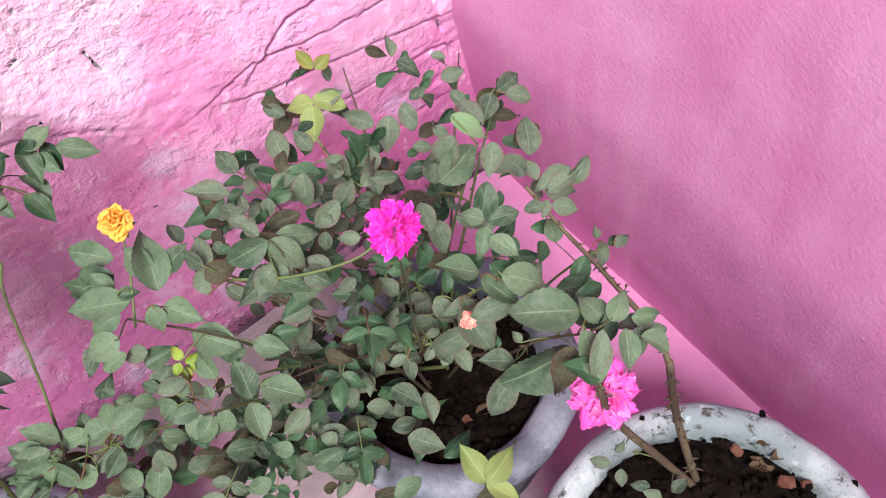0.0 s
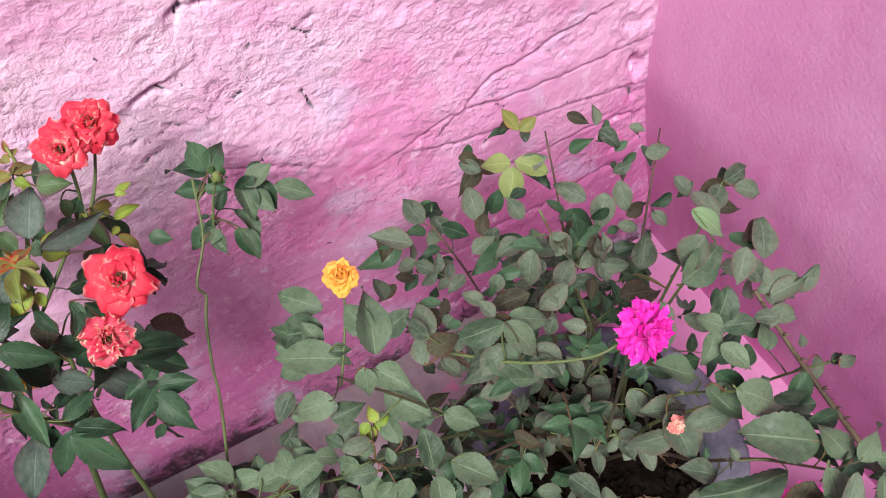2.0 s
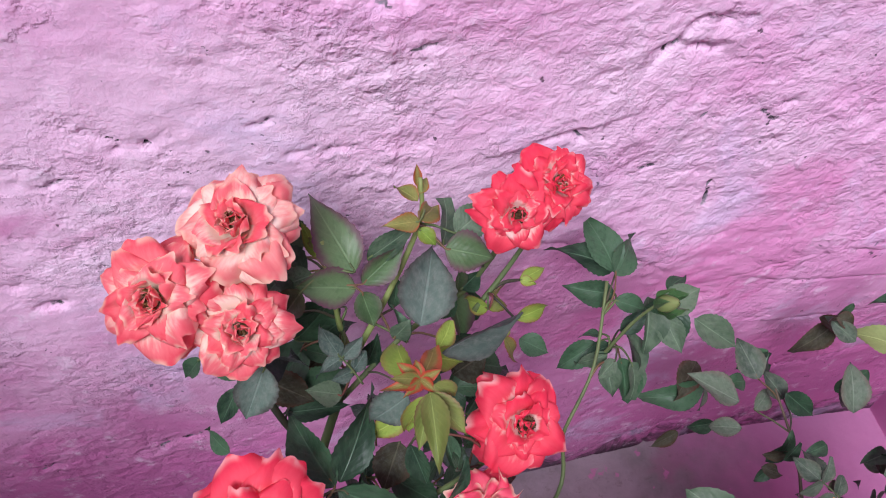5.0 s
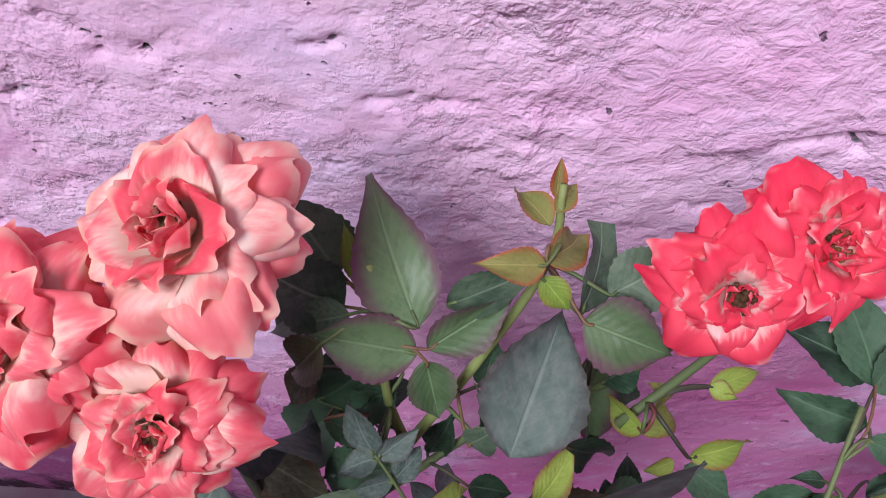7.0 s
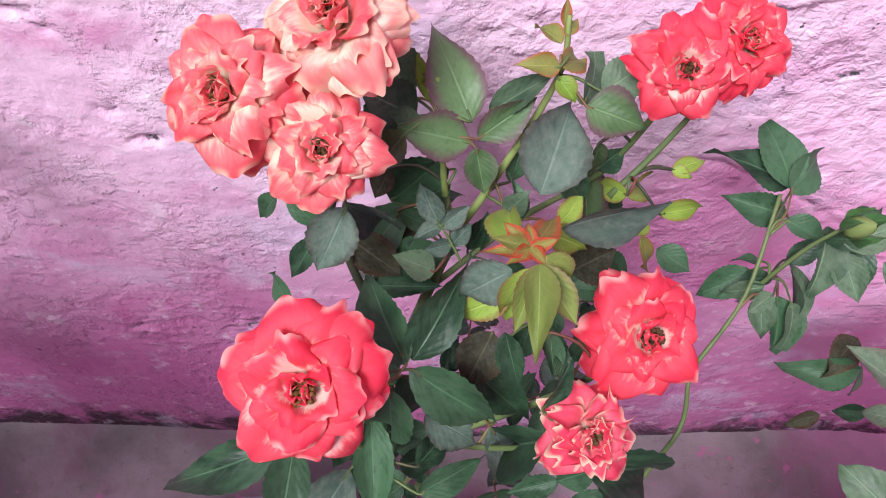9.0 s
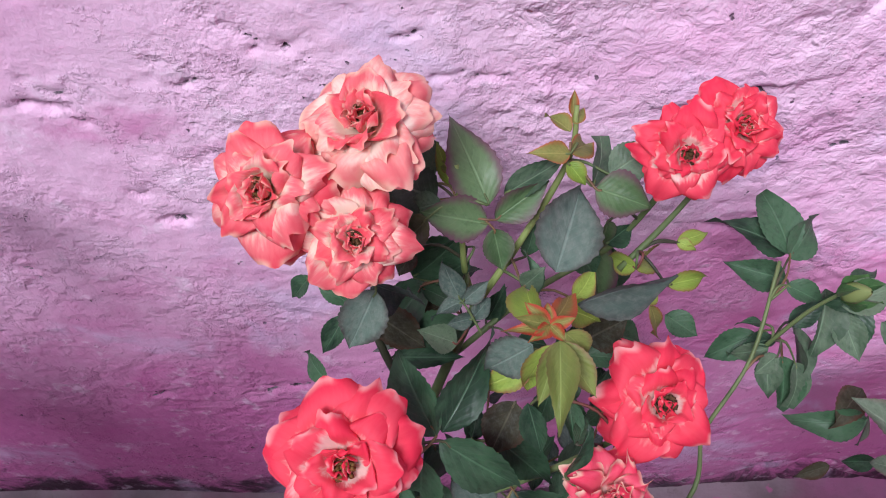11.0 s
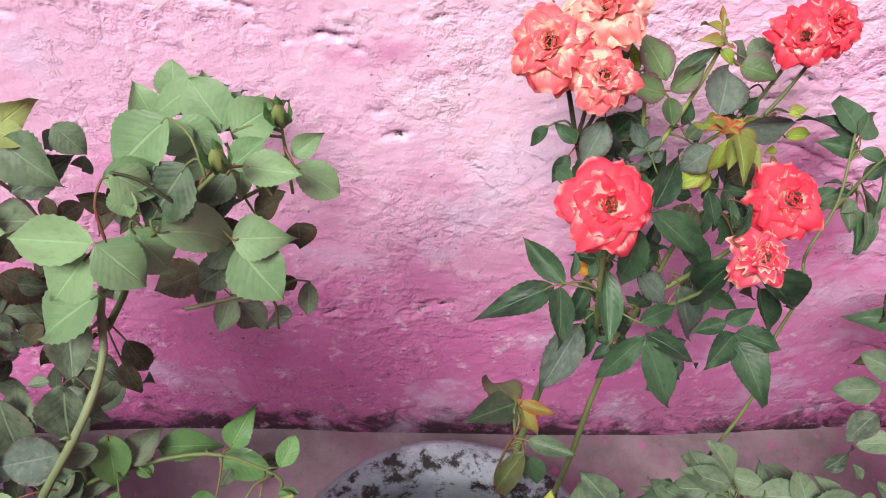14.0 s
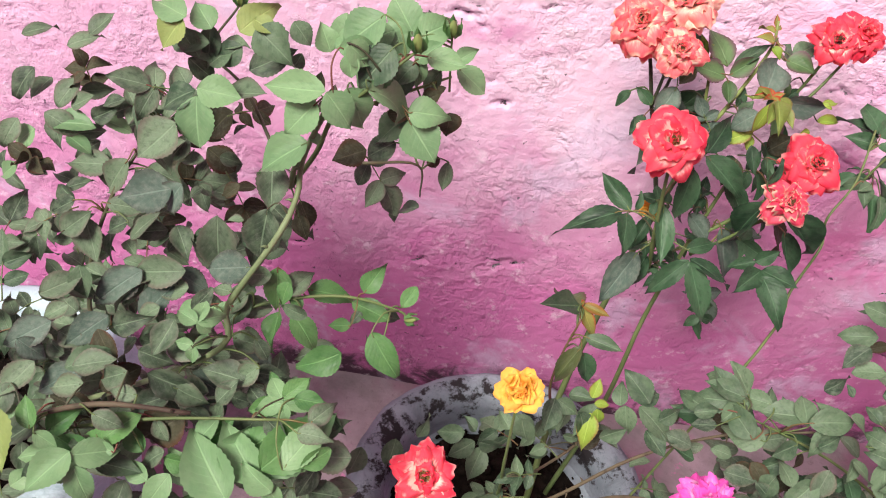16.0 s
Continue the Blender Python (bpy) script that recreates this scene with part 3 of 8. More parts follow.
def petal_mesh(kind, material):
    key = (kind, FLOWERS.randrange(len(PETALS[kind])), material.name)
    if key not in _petal_meshes:
        place, rows, cols = PETALS[kind][key[1]], 13, 14
        bm = bmesh.new()
        uv = bm.loops.layers.uv.new("UVMap")
        at = [[(i / cols, 1 - (1 - j / rows) ** 1.5) for i in range(cols + 1)] for j in range(rows + 1)]
        grid = [[bm.verts.new(place(2 * a - 1, b)) for a, b in row] for row in at]
        for j in range(rows):
            for i in range(cols):
                f = bm.faces.new((grid[j][i], grid[j][i + 1], grid[j + 1][i + 1], grid[j + 1][i]))
                for loop, (q, w) in zip(f.loops, ((j, i), (j, i + 1), (j + 1, i + 1), (j + 1, i))):
                    loop[uv].uv = at[q][w]
        _petal_meshes[key] = mesh_of(bm, "petal", material)
    return _petal_meshes[key]


# whorls from the outside in: petals, tilt, size, kinds
FULL = ((8, -8, 1.12, ("fold", "wavy")), (9, 8, 1.12, ("fold", "fold", "broad")), (9, 24, 0.96, ("fold", "wavy")), (8, 40, 0.76, ("fold", "cup")), (6, 52, 0.54, ("cup", "curl")), (5, 64, 0.38, ("curl",)))
OPEN = ((6, -4, 1.20, ("fold", "broad")), (7, 10, 1.14, ("fold", "wavy")), (7, 26, 0.88, ("fold", "broad")), (6, 42, 0.60, ("cup", "wavy")), (5, 60, 0.42, ("curl", "cup")))
DOUBLE = ((9, -26, 0.96, ("narrow", "wavy")), (12, -8, 1.02, ("narrow", "wavy")), (13, 14, 1.0, ("narrow",)), (12, 30, 0.93, ("narrow", "narrow2")), (12, 46, 0.82, ("narrow", "narrow2")), (10, 60, 0.68, ("narrow", "narrow2")), (7, 76, 0.52, ("narrow2",)))
BALL = ((8, 26, 1.04, ("cup", "broad")), (8, 42, 1.0, ("cup", "wavy")), (8, 56, 0.90, ("cup", "curl")), (7, 70, 0.70, ("curl", "cup")), (5, 80, 0.52, ("curl",)))
WITHERED = ((7, 4, 1.10, ("dry", "wavy")), (7, 22, 0.96, ("dry",)), (7, 42, 0.74, ("dry", "curl")), (6, 62, 0.52, ("dry", "curl")))
FLOWERS = random.Random(5)


def rose(bush, at, facing, diameter, material, whorls, label, stamens=True, inner=None):
    """A rose: calyx and stamens with every petal round them."""
    facing = Vector(facing).normalized()
    r = diameter / 2
    at = Vector(at) - facing * r * 0.35
    m = frame_of(at, facing.orthogonal(), facing)
    bm = bmesh.new()
    tube(bm, [at - facing * r * 0.35, at - facing * r * 0.18, at + facing * r * 0.02], r * 0.08, r * 0.24, 8)
    flower = part("flower", bm, GREENSTEM, bush, label)
    for k in range(5):
        a = k * 1.257 + 0.4
        way = m.to_3x3() @ Vector((math.cos(a), math.sin(a), -0.35))
        s = child("sepal", leaf_mesh(FGREEN, 3), flower)
        s.matrix_basis = frame_of(at - facing * r * 0.08, way, -facing) @ Matrix.Diagonal((r * 0.3, r * 0.8, r * 0.8, 1))
    for row, (n, tilt, size, kinds) in enumerate(whorls):
        for k in range(n):
            turn = 360 * (k + 0.5 * (row % 2)) / n + FLOWERS.uniform(-16, 16)
            s = r * size * FLOWERS.uniform(0.78, 1.02)
            lift = tilt + FLOWERS.uniform(-15, 13)
            kind = FLOWERS.choice(kinds)
            mat = inner if inner and row >= 3 else material
            p = child("petal", petal_mesh(kind, mat), flower)
            p.matrix_basis = m @ pose(0, 0, r * (0.02 + 0.05 * row), 0, 0, turn) @ pose(0, 0.06 * r, 0, lift, FLOWERS.uniform(-16, 16), 0) @ Matrix.Diagonal((s, s, s, 1))
    if stamens:
        bm = bmesh.new()
        for k in range(46):
            a, q = FLOWERS.uniform(0, 6.28), FLOWERS.uniform(0, 1) ** 0.6
            root = m @ Vector((math.cos(a) * q * r * 0.06, math.sin(a) * q * r * 0.06, r * 0.15))
            head = m @ Vector((math.cos(a) * q * r * 0.19, math.sin(a) * q * r * 0.19, r * FLOWERS.uniform(0.36, 0.5)))
            tube(bm, [root, (root + head) / 2 + facing * 0.001, head], 0.0005, 0.0011, 4)
        part("flower_centre", bm, STAMEN, flower, "dark brown dried stamens")
    return flower


def bud(bush, at, facing, size, tip_material, label):
    facing = Vector(facing).normalized()
    at = Vector(at)
    m = frame_of(at, facing.orthogonal(), facing)
    bm = bmesh.new()
    line = [at + facing * size * t for t in (0, 0.12, 0.3, 0.5, 0.72, 0.88, 1.0)]
    rings = [0.10, 0.24, 0.29, 0.27, 0.20, 0.12, 0.03]
    loops = []
    for p, w in zip(line, rings):
        loops.append([bm.verts.new(p + (m.to_3x3() @ Vector((math.cos(k * 0.7854), math.sin(k * 0.7854), 0))) * w * size) for k in range(8)])
    for a, b in zip(loops, loops[1:]):
        for k in range(8):
            bm.faces.new((a[k], a[(k + 1) % 8], b[(k + 1) % 8], b[k]))
    ob = part("bud", bm, tip_material, bush, label)
    for k in range(5):
        a = k * 1.257
        way = m.to_3x3() @ Vector((math.cos(a) * 0.28, math.sin(a) * 0.28, 1))
        s = child("sepal", leaf_mesh(FGREEN, 0), ob)
        s.matrix_basis = frame_of(at + (m.to_3x3() @ Vector((math.cos(a), math.sin(a), 0))) * size * 0.2, way, m.to_3x3() @ Vector((math.cos(a), math.sin(a), 0))) @ Matrix.Diagonal((size * 0.36, size * 1.05, size, 1))
    return ob


# ---- walls and floor ----
CRACKS = []


def crack(points, depth, width, shelf=0.0):
    """A crack or chipped ledge in the plaster along points (x, z)."""
    CRACKS.append((np.array(points, float), depth, width, shelf))


crack([(-0.345, 0.635), (-0.335, 0.643), (-0.30, 0.669), (-0.238, 0.675), (-0.193, 0.691), (-0.13, 0.70)], 0.015, 0.0036, 0.009)
crack([(-0.43, 0.606), (-0.373, 0.625), (-0.304, 0.614), (-0.21, 0.608), (-0.111, 0.603), (-0.03, 0.60)], 0.011, 0.0034, 0.008)
crack([(-0.39, 0.565), (-0.367, 0.558), (-0.246, 0.543), (-0.146, 0.527), (-0.04, 0.505)], 0.010, 0.0034, 0.008)
crack([(-0.33, 0.455), (-0.301, 0.451), (-0.195, 0.444), (-0.121, 0.449), (-0.02, 0.43)], 0.012, 0.004, 0.008)
crack([(-0.30, 0.285), (-0.276, 0.284), (-0.198, 0.279), (-0.128, 0.299), (-0.05, 0.31)], 0.016, 0.009, 0.010)
crack([(-0.74, 0.712), (-0.718, 0.708), (-0.665, 0.682), (-0.607, 0.647)], 0.006, 0.0035, 0.005)
crack([(-0.575, 0.772), (-0.563, 0.715)], 0.006, 0.005)
crack([(-0.693, 0.942), (-0.685, 0.949), (-0.664, 0.949), (-0.640, 0.941)], 0.01, 0.0034, 0.003)
crack([(-0.768, 0.853), (-0.757, 0.860), (-0.741, 0.865), (-0.728, 0.851)], 0.01, 0.0032, 0.003)
crack([(-0.802, 0.756), (-0.783, 0.771), (-0.764, 0.774)], 0.006, 0.003)
crack([(-0.937, 1.016), (-0.918, 1.020), (-0.891, 1.008)], 0.012, 0.005)
crack([(-0.457, -0.008), (-0.384, -0.050), (-0.379, 0.089), (-0.286, 0.027), (-0.174, -0.027)], 0.01, 0.005, 0.004)
crack([(-0.695, 0.925), (-0.685, 0.94), (-0.666, 0.973), (-0.622, 0.971)], 0.009, 0.0032, 0.001)
crack([(-0.735, 0.925), (-0.724, 0.929), (-0.688, 0.947), (-0.636, 0.945)], 0.007, 0.0032, 0.002)
crack([(-1.385, 0.873), (-1.362, 0.873), (-1.329, 0.862)], 0.008, 0.004)
crack([(-1.265, 0.835), (-1.232, 0.831)], 0.010, 0.004)
crack([(-1.194, 0.702), (-1.18, 0.704), (-1.168, 0.712)], 0.010, 0.004)
crack([(-1.166, 0.367), (-1.13, 0.39), (-1.098, 0.40)], 0.007, 0.008)
crack([(-1.266, 0.378), (-1.267, 0.349)], 0.006, 0.004)
crack([(-0.894, 0.84), (-0.892, 0.90), (-0.904, 0.986)], -0.004, 0.006)
crack([(-0.488, 0.024), (-0.479, 0.028), (-0.43, 0.085), (-0.385, 0.10), (-0.33, 0.085)], 0.016, 0.010, 0.006)
crack([(-0.434, 0.289), (-0.39, 0.268), (-0.35, 0.26)], 0.010, 0.006, 0.006)
crack([(-0.772, 0.856), (-0.735, 0.866)], 0.008, 0.004, 0.006)
crack([(-0.028, 0.56), (-0.022, 0.53)], 0.024, 0.010)
crack([(-0.03, 0.50), (-0.02, 0.47)], 0.014, 0.006)
_chips = random.Random(17)
for _x, _z in ((-1.329, 0.841), (-1.235, 0.849), (-1.250, 0.836), (-1.331, 0.598), (-1.337, 0.697), (-0.528, 0.678), (-0.654, 0.806), (-0.541, 0.872), (-0.664, 0.940), (-0.747, 0.798), (-1.099, 0.912), (-0.963, 0.872), (-1.284, 0.374), (-1.485, 0.372), (-1.150, 0.397), (-1.157, 1.030), (-1.375, 0.875), (-1.362, 0.873), (-1.244, 0.859), (-1.235, 0.829), (-1.203, 0.742), (-1.323, 0.633), (-1.395, 0.731), (-1.356, 0.719), (-1.128, 0.401), (-1.084, 0.891), (-1.289, 0.825), (-1.168, 0.858), (-1.267, 0.369), (-1.068, 0.892), (-0.997, 0.909), (-0.940, 0.869), (-0.938, 0.905), (-0.794, 0.802), (-1.145, 0.857), (-1.049, 0.845), (-0.555, 0.867), (-0.614, 0.864), (-0.618, 0.841), (-0.879, 0.967), (-0.952, 0.955), (-0.913, 1.010), (-0.895, 1.011), (-1.179, 0.709)):
    _pts = [(_x - 0.009, _z)]
    for _ in range(4):
        _pts.append((_pts[-1][0] + _chips.uniform(0.002, 0.008), _pts[-1][1] + _chips.uniform(-0.006, 0.006)))
    crack(_pts, _chips.uniform(0.004, 0.008), _chips.uniform(0.0022, 0.0036))
crack([(-1.62, 0.86), (-1.56, 0.85)], 0.008, 0.004)
crack([(-1.45, 0.64), (-1.40, 0.63)], 0.007, 0.004)


def relief(x, z):
    """How far the rough wall stands out at x, z before its cracks, in metres."""
    p = Vector((x, 0.0, z))
    near = 0.30 + 0.75 * min(1.0, max(0.0, (x + 1.25) / 0.5)) * min(1.0, max(0.2, (z - 0.15) / 0.5))
    h = 0.020 * noise.noise(p * 1.7) + 0.0018 * near * noise.fractal(Vector((x * 5.5 - z * 2, 0, z * 7 + x * 1.5)), 0.9, 2.1, 3)
    rugged = min(1.0, max(0.0, 0.5 + 2.2 * noise.fractal(p * 5.0 + Vector((4, 0, 1)), 0.8, 2.0, 3)))
    h += near * (0.0004 + 0.0013 * rugged) * noise.fractal(Vector((x * 38 - z * 6, 3, z * 52 + x * 7)), 0.75, 2.2, 4) + 0.0008 * noise.noise(p * 60)
    edge = max(0.0, 1 + (x + 0.012) / (0.07 + 0.05 * noise.noise(p * 9.0))) if -0.14 < x < 0.02 and z > 0.35 else 0.0
    edge = min(1.0, 2 * edge)
    h += edge * (0.0018 * noise.fractal(Vector((x * 48 + z * 9, 5, z * 44)), 0.7, 2.2, 4) - 0.002 - 0.018 * max(0.0, noise.noise(Vector((x * 26, 2, z * 21))) - 0.18))
    return h


def cracked(xs, zs, h):
    """Cut the cracks into heights h over the grid; returns the heights and how much paint has flaked."""
    gx, gz = np.meshgrid(np.array(xs), np.array(zs))
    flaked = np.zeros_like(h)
    rag = np.array([[noise.noise(Vector((x * 55, 1, z * 55))) + 0.6 * noise.noise(Vector((x * 120, 2, z * 120))) for x in xs] if z < 1.15 else [0.0] * len(xs) for z in zs])
    for pts, depth, width, shelf in CRACKS:
        lo, hi = pts.min(0) - 0.08, pts.max(0) + 0.08
        m = (gx > lo[0]) & (gx < hi[0]) & (gz > lo[1]) & (gz < hi[1])
        qx, qz = gx[m], gz[m]
        best, side = np.full(qx.shape, 9.0), np.zeros(qx.shape)
        for a, b in zip(pts, pts[1:]):
            d = b - a
            t = np.clip(((qx - a[0]) * d[0] + (qz - a[1]) * d[1]) / (d @ d), 0, 1)
            vx, vz = qx - a[0] - d[0] * t, qz - a[1] - d[1] * t
            r = np.hypot(vx, vz)
            s = np.sign(d[0] * vz - d[1] * vx) * (-1 if d[0] < -0.004 else 1)
            side = np.where(r < best, s, side)
            best = np.minimum(best, r)
        w = np.abs(best + width * 1.1 * rag[m])
        keep = np.clip(0.55 + 1.1 * rag[m], 0.15, 1.2)
        h[m] -= depth * keep * np.exp(-(w / width) ** 2)
        if shelf:
            h[m] += shelf * np.exp(-(best / 0.06) ** 2) * np.where(side > 0, 0.30, -0.22)
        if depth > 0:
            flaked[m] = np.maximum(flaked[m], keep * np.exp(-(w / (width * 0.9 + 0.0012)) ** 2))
    return h, flaked


def grid_wall(name, xs, zs, point, material, back):
    """A wall whose face is a fine grid, closed behind into a slab."""
    nx, nz = len(xs), len(zs)
    verts, flakes = [], []
    for z in zs:
        for x in xs:
            v, f = point(x, z)
            verts.append(v), flakes.append(f)
    faces = [(j * nx + i, j * nx + i + 1, (j + 1) * nx + i + 1, (j + 1) * nx + i) for j in range(nz - 1) for i in range(nx - 1)]
    k = len(verts)
    corners = (0, nx - 1, nz * nx - 1, (nz - 1) * nx)
    verts += [tuple(Vector(verts[c]) + Vector(back)) for c in corners]
    flakes += [0.0] * 4
    edges = (range(0, nx), range(nx - 1, nz * nx, nx), range(nz * nx - 1, (nz - 1) * nx - 1, -1), range((nz - 1) * nx, -1, -nx))
    for e, (a, b) in zip(edges, ((0, 1), (1, 2), (2, 3), (3, 0))):
        faces.append((k + b, k + a) [::-1] + tuple(e)[::-1])
    faces.append((k + 3, k + 2, k + 1, k))
    me = bpy.data.meshes.new(name)
    me.from_pydata(verts, [], faces)
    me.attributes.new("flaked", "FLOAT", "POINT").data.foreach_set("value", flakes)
    me.materials.append(material)
    for f in me.polygons:
        f.use_smooth = True
    return new(name, me)


def spaced(*runs):
    out = []
    for a, b, step in runs:
        n = max(1, round((b - a) / step))
        out += [a + (b - a) * i / n for i in range(n)]
    return out + [runs[-1][1]]


def north_wall():
    xs = spaced((-7, -2.3, 0.15), (-2.3, -1.8, 0.02), (-1.8, -1.5, 0.006), (-1.5, 0.14, 0.0034))
    zs = spaced((-0.05, 1.08, 0.0034), (1.12, 1.3, 0.02), (1.3, 2.6, 0.12))
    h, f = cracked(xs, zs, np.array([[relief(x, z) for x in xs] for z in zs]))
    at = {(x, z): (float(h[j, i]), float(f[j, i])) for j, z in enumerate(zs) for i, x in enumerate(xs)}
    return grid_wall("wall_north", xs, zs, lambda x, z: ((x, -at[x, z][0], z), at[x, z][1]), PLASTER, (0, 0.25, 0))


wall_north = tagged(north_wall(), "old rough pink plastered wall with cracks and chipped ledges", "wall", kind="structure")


def _smooth(y, z):
    """The smooth wall: upright above, its foot battered back towards the floor."""
    p = Vector((0.0, y, z))
    back = BATTER * min(1.0, max(0.0, (0.52 - z) / 0.52)) ** 1.15
    return (0.004 + back + 0.007 * noise.noise(p * 2.2) + 0.0016 * noise.noise(p * 14), y, z), 0.0


BATTER = 0.085
wall_east = grid_wall("wall_east", [-y for y in spaced((-0.03, 1.6, 0.018), (1.6, 6, 0.2))][::1], spaced((-0.05, 0.3, 0.012), (0.3, 1.2, 0.03), (1.2, 2.6, 0.12)), _smooth, SMOOTH, (0.25, 0, 0))
tagged(wall_east, "smooth bright pink painted wall whose foot slopes back", "wall", kind="structure")


def _ground():
    xs = spaced((-400, -8, 98), (-8, -2.4, 0.4), (-2.4, 0.0, 0.03), (0.0, 0.3, 0.3), (0.3, 400, 100))
    ys = spaced((-400, -8, 98), (-8, -1.5, 0.4), (-1.5, 0.1, 0.03), (0.1, 400, 100))
    verts = [(x, y, 0.004 * noise.fractal(Vector((x, y, 0)) * 4, 0.9, 2.1, 3) if abs(x) < 3 and abs(y) < 3 else 0) for y in ys for x in xs]
    n = len(xs)
    me = bpy.data.meshes.new("ground")
    me.from_pydata(verts, [], [(j * n + i, j * n + i + 1, (j + 1) * n + i + 1, (j + 1) * n + i) for j in range(len(ys) - 1) for i in range(n - 1)])
    me.materials.append(FLOORING)
    return new("ground", me)


# Added out of view: blocks low sky so the north wall darkens downwards.
def unseen_wall():
    bm = bmesh.new()
    bmesh.ops.create_cube(bm, size=1.0, matrix=Matrix.Translation((-0.4, -3.1, 1.5)) @ Matrix.Diagonal((13.2, 0.25, 3.1, 1)))
    bmesh.ops.bevel(bm, geom=bm.edges[:], offset=0.02, segments=2, affect="EDGES")
    return new("wall_south", mesh_of(bm, "wall_south", SMOOTH, False))


wall_south = tagged(unseen_wall(), "plain pink wall added out of view to block low sky", "wall", kind="structure")
ground = tagged(_ground(), "grey concrete yard floor splashed with pink paint", "ground", kind="structure")


# ---- pots ----
def lathe(profile, centre, sides=72, wobble=0.004, edge=(), foot=True):
    bm = bmesh.new()
    worn = bm.verts.layers.float.new("worn")
    c = Vector(centre)
    rings = []
    for i, (r, z) in enumerate(profile):
        ring = []
        for k in range(sides):
            a = 2 * math.pi * k / sides
            way = Vector((math.cos(a), math.sin(a), 0))
            n = noise.fractal(way * 1.3 + c * 3 + Vector((0, 0, z * 4)), 0.9, 2, 3) + 0.5 * noise.noise(way * 7 + Vector((0, 0, z * 30)))
            v = bm.verts.new(c + way * (r + wobble * n) + Vector((0, 0, z + wobble * 0.8 * noise.noise(way * 5 + c))))
            v[worn] = 1.0 if i in edge else 0.0
            ring.append(v)
        rings.append(ring)
    for a, b in zip(rings, rings[1:]):
        for k in range(sides):
            bm.faces.new((a[k], a[(k + 1) % sides], b[(k + 1) % sides], b[k]))
    if foot:
        bm.faces.new(rings[0][::-1])
    bm.faces.new(rings[-1])
    return bm


def pot(centre, radius, height, material, label, wall=0.05):
    root = thing("flower_pot", centre, label, "flower pot", "flower pots along the wall")
    r, h = radius, height
    profile = [(r * 0.74, 0.0), (r * 0.77, 0.01), (r * 0.84, h * 0.4), (r * 0.90, h * 0.78), (r * 0.93, h * 0.82), (r * 0.985, h * 0.85), (r, h * 0.92), (r * 0.985, h * 0.975), (r - 0.014, h),
               (r - wall * 0.6, h + 0.002), (r - wall, h - 0.006), (r - wall - 0.008, h - 0.025), (r - wall - 0.012, h - 0.09), (r - wall - 0.02, h - 0.14), (0.05, h - 0.15)]
    part("body", lathe(profile[:5] + [(r * 0.70, h * 0.80), (r * 0.70, h * 0.5)], centre, 84, 0.006), material, root)
    part("rim", lathe(profile[4:], centre, 84, 0.006, (4, 5, 6, 7), False), material, root, "thick worn cement rim")
    return root


def soil(centre, radius, height, label):
    """Lumpy earth filling a pot."""
    bm = bmesh.new()
    c = Vector(centre)
    rings = []
    for j in range(15):
        q = j / 14 * radius
        rings.append([bm.verts.new(c + Vector((q * math.cos(a), q * math.sin(a), height + 0.013 * noise.fractal(Vector((q * math.cos(a), q * math.sin(a), c.x)) * 28, 0.8, 2.1, 4) - 0.02 * (j / 14) ** 6))) for a in (2 * math.pi * k / 60 for k in range(60))])
    for a, b in zip(rings, rings[1:]):
        for k in range(60):
            bm.faces.new((a[k], a[(k + 1) % 60], b[(k + 1) % 60], b[k]))
    lump = random.Random(int(abs(c.x) * 1000))
    for _ in range(420):
        a, q = lump.uniform(0, 6.28), radius * 0.93 * lump.random() ** 0.5
        s = 0.003 + 0.010 * lump.random() ** 2.5
        at = c + Vector((q * math.cos(a), q * math.sin(a), height + 0.004))
        bmesh.ops.create_icosphere(bm, subdivisions=1, radius=s, matrix=Matrix.Translation(at) @ Euler((a, q * 90, a * 2)).to_matrix().to_4x4() @ Matrix.Diagonal((1, lump.uniform(0.5, 1), lump.uniform(0.5, 0.9), 1)))
    return tagged(new("potting_soil", mesh_of(bm, "potting_soil", SOIL)), label, "soil", kind="stuff")


def shard(name, at, size, material, label, category, seed):
    """A broken flake of brick or litter lying in a pot."""
    rs = random.Random(seed)
    bm = bmesh.new()
    bmesh.ops.create_cube(bm, size=1.0)
    bmesh.ops.bevel(bm, geom=bm.edges[:], offset=0.14, segments=2, affect="EDGES")
    turn = Euler((rs.uniform(-0.4, 0.4), rs.uniform(-0.4, 0.4), rs.uniform(0, 6.28))).to_matrix()
    for v in bm.verts:
        p = Vector((v.co.x * size * rs.uniform(0.85, 1.1), v.co.y * size * 0.7, v.co.z * size * 0.45))
        v.co = turn @ p + Vector(at)
    return tagged(new(name, mesh_of(bm, name, material, False)), label, category)


pot((-1.108, -0.392, 0.0), 0.218, 0.33, DARKPOT, "round grey-blue cement pot with worn black rim")
pot((-0.285, -0.925, 0.0), 0.238, 0.33, WHITEPOT, "round whitewashed cement pot with chipped rim", 0.040)
pot((-0.385, -0.462, 0.0), 0.210, 0.33, GREYPOT, "round pale blue-grey cement pot under a rose bush")
pot((-1.85, -0.36, 0.0), 0.215, 0.35, BLUEPOT, "round pale blue cement pot behind dense leaves")
soil((-1.108, -0.392, 0.0), 0.166, 0.255, "dark moist soil inside the grey-blue pot")
soil((-0.285, -0.925, 0.0), 0.200, 0.302, "dark crumbly soil with brick chips in the whitewashed pot")
soil((-0.385, -0.462, 0.0), 0.160, 0.285, "dark soil with dry litter in the pale pot")
soil((-1.85, -0.36, 0.0), 0.163, 0.28, "dark soil inside the pale blue pot")

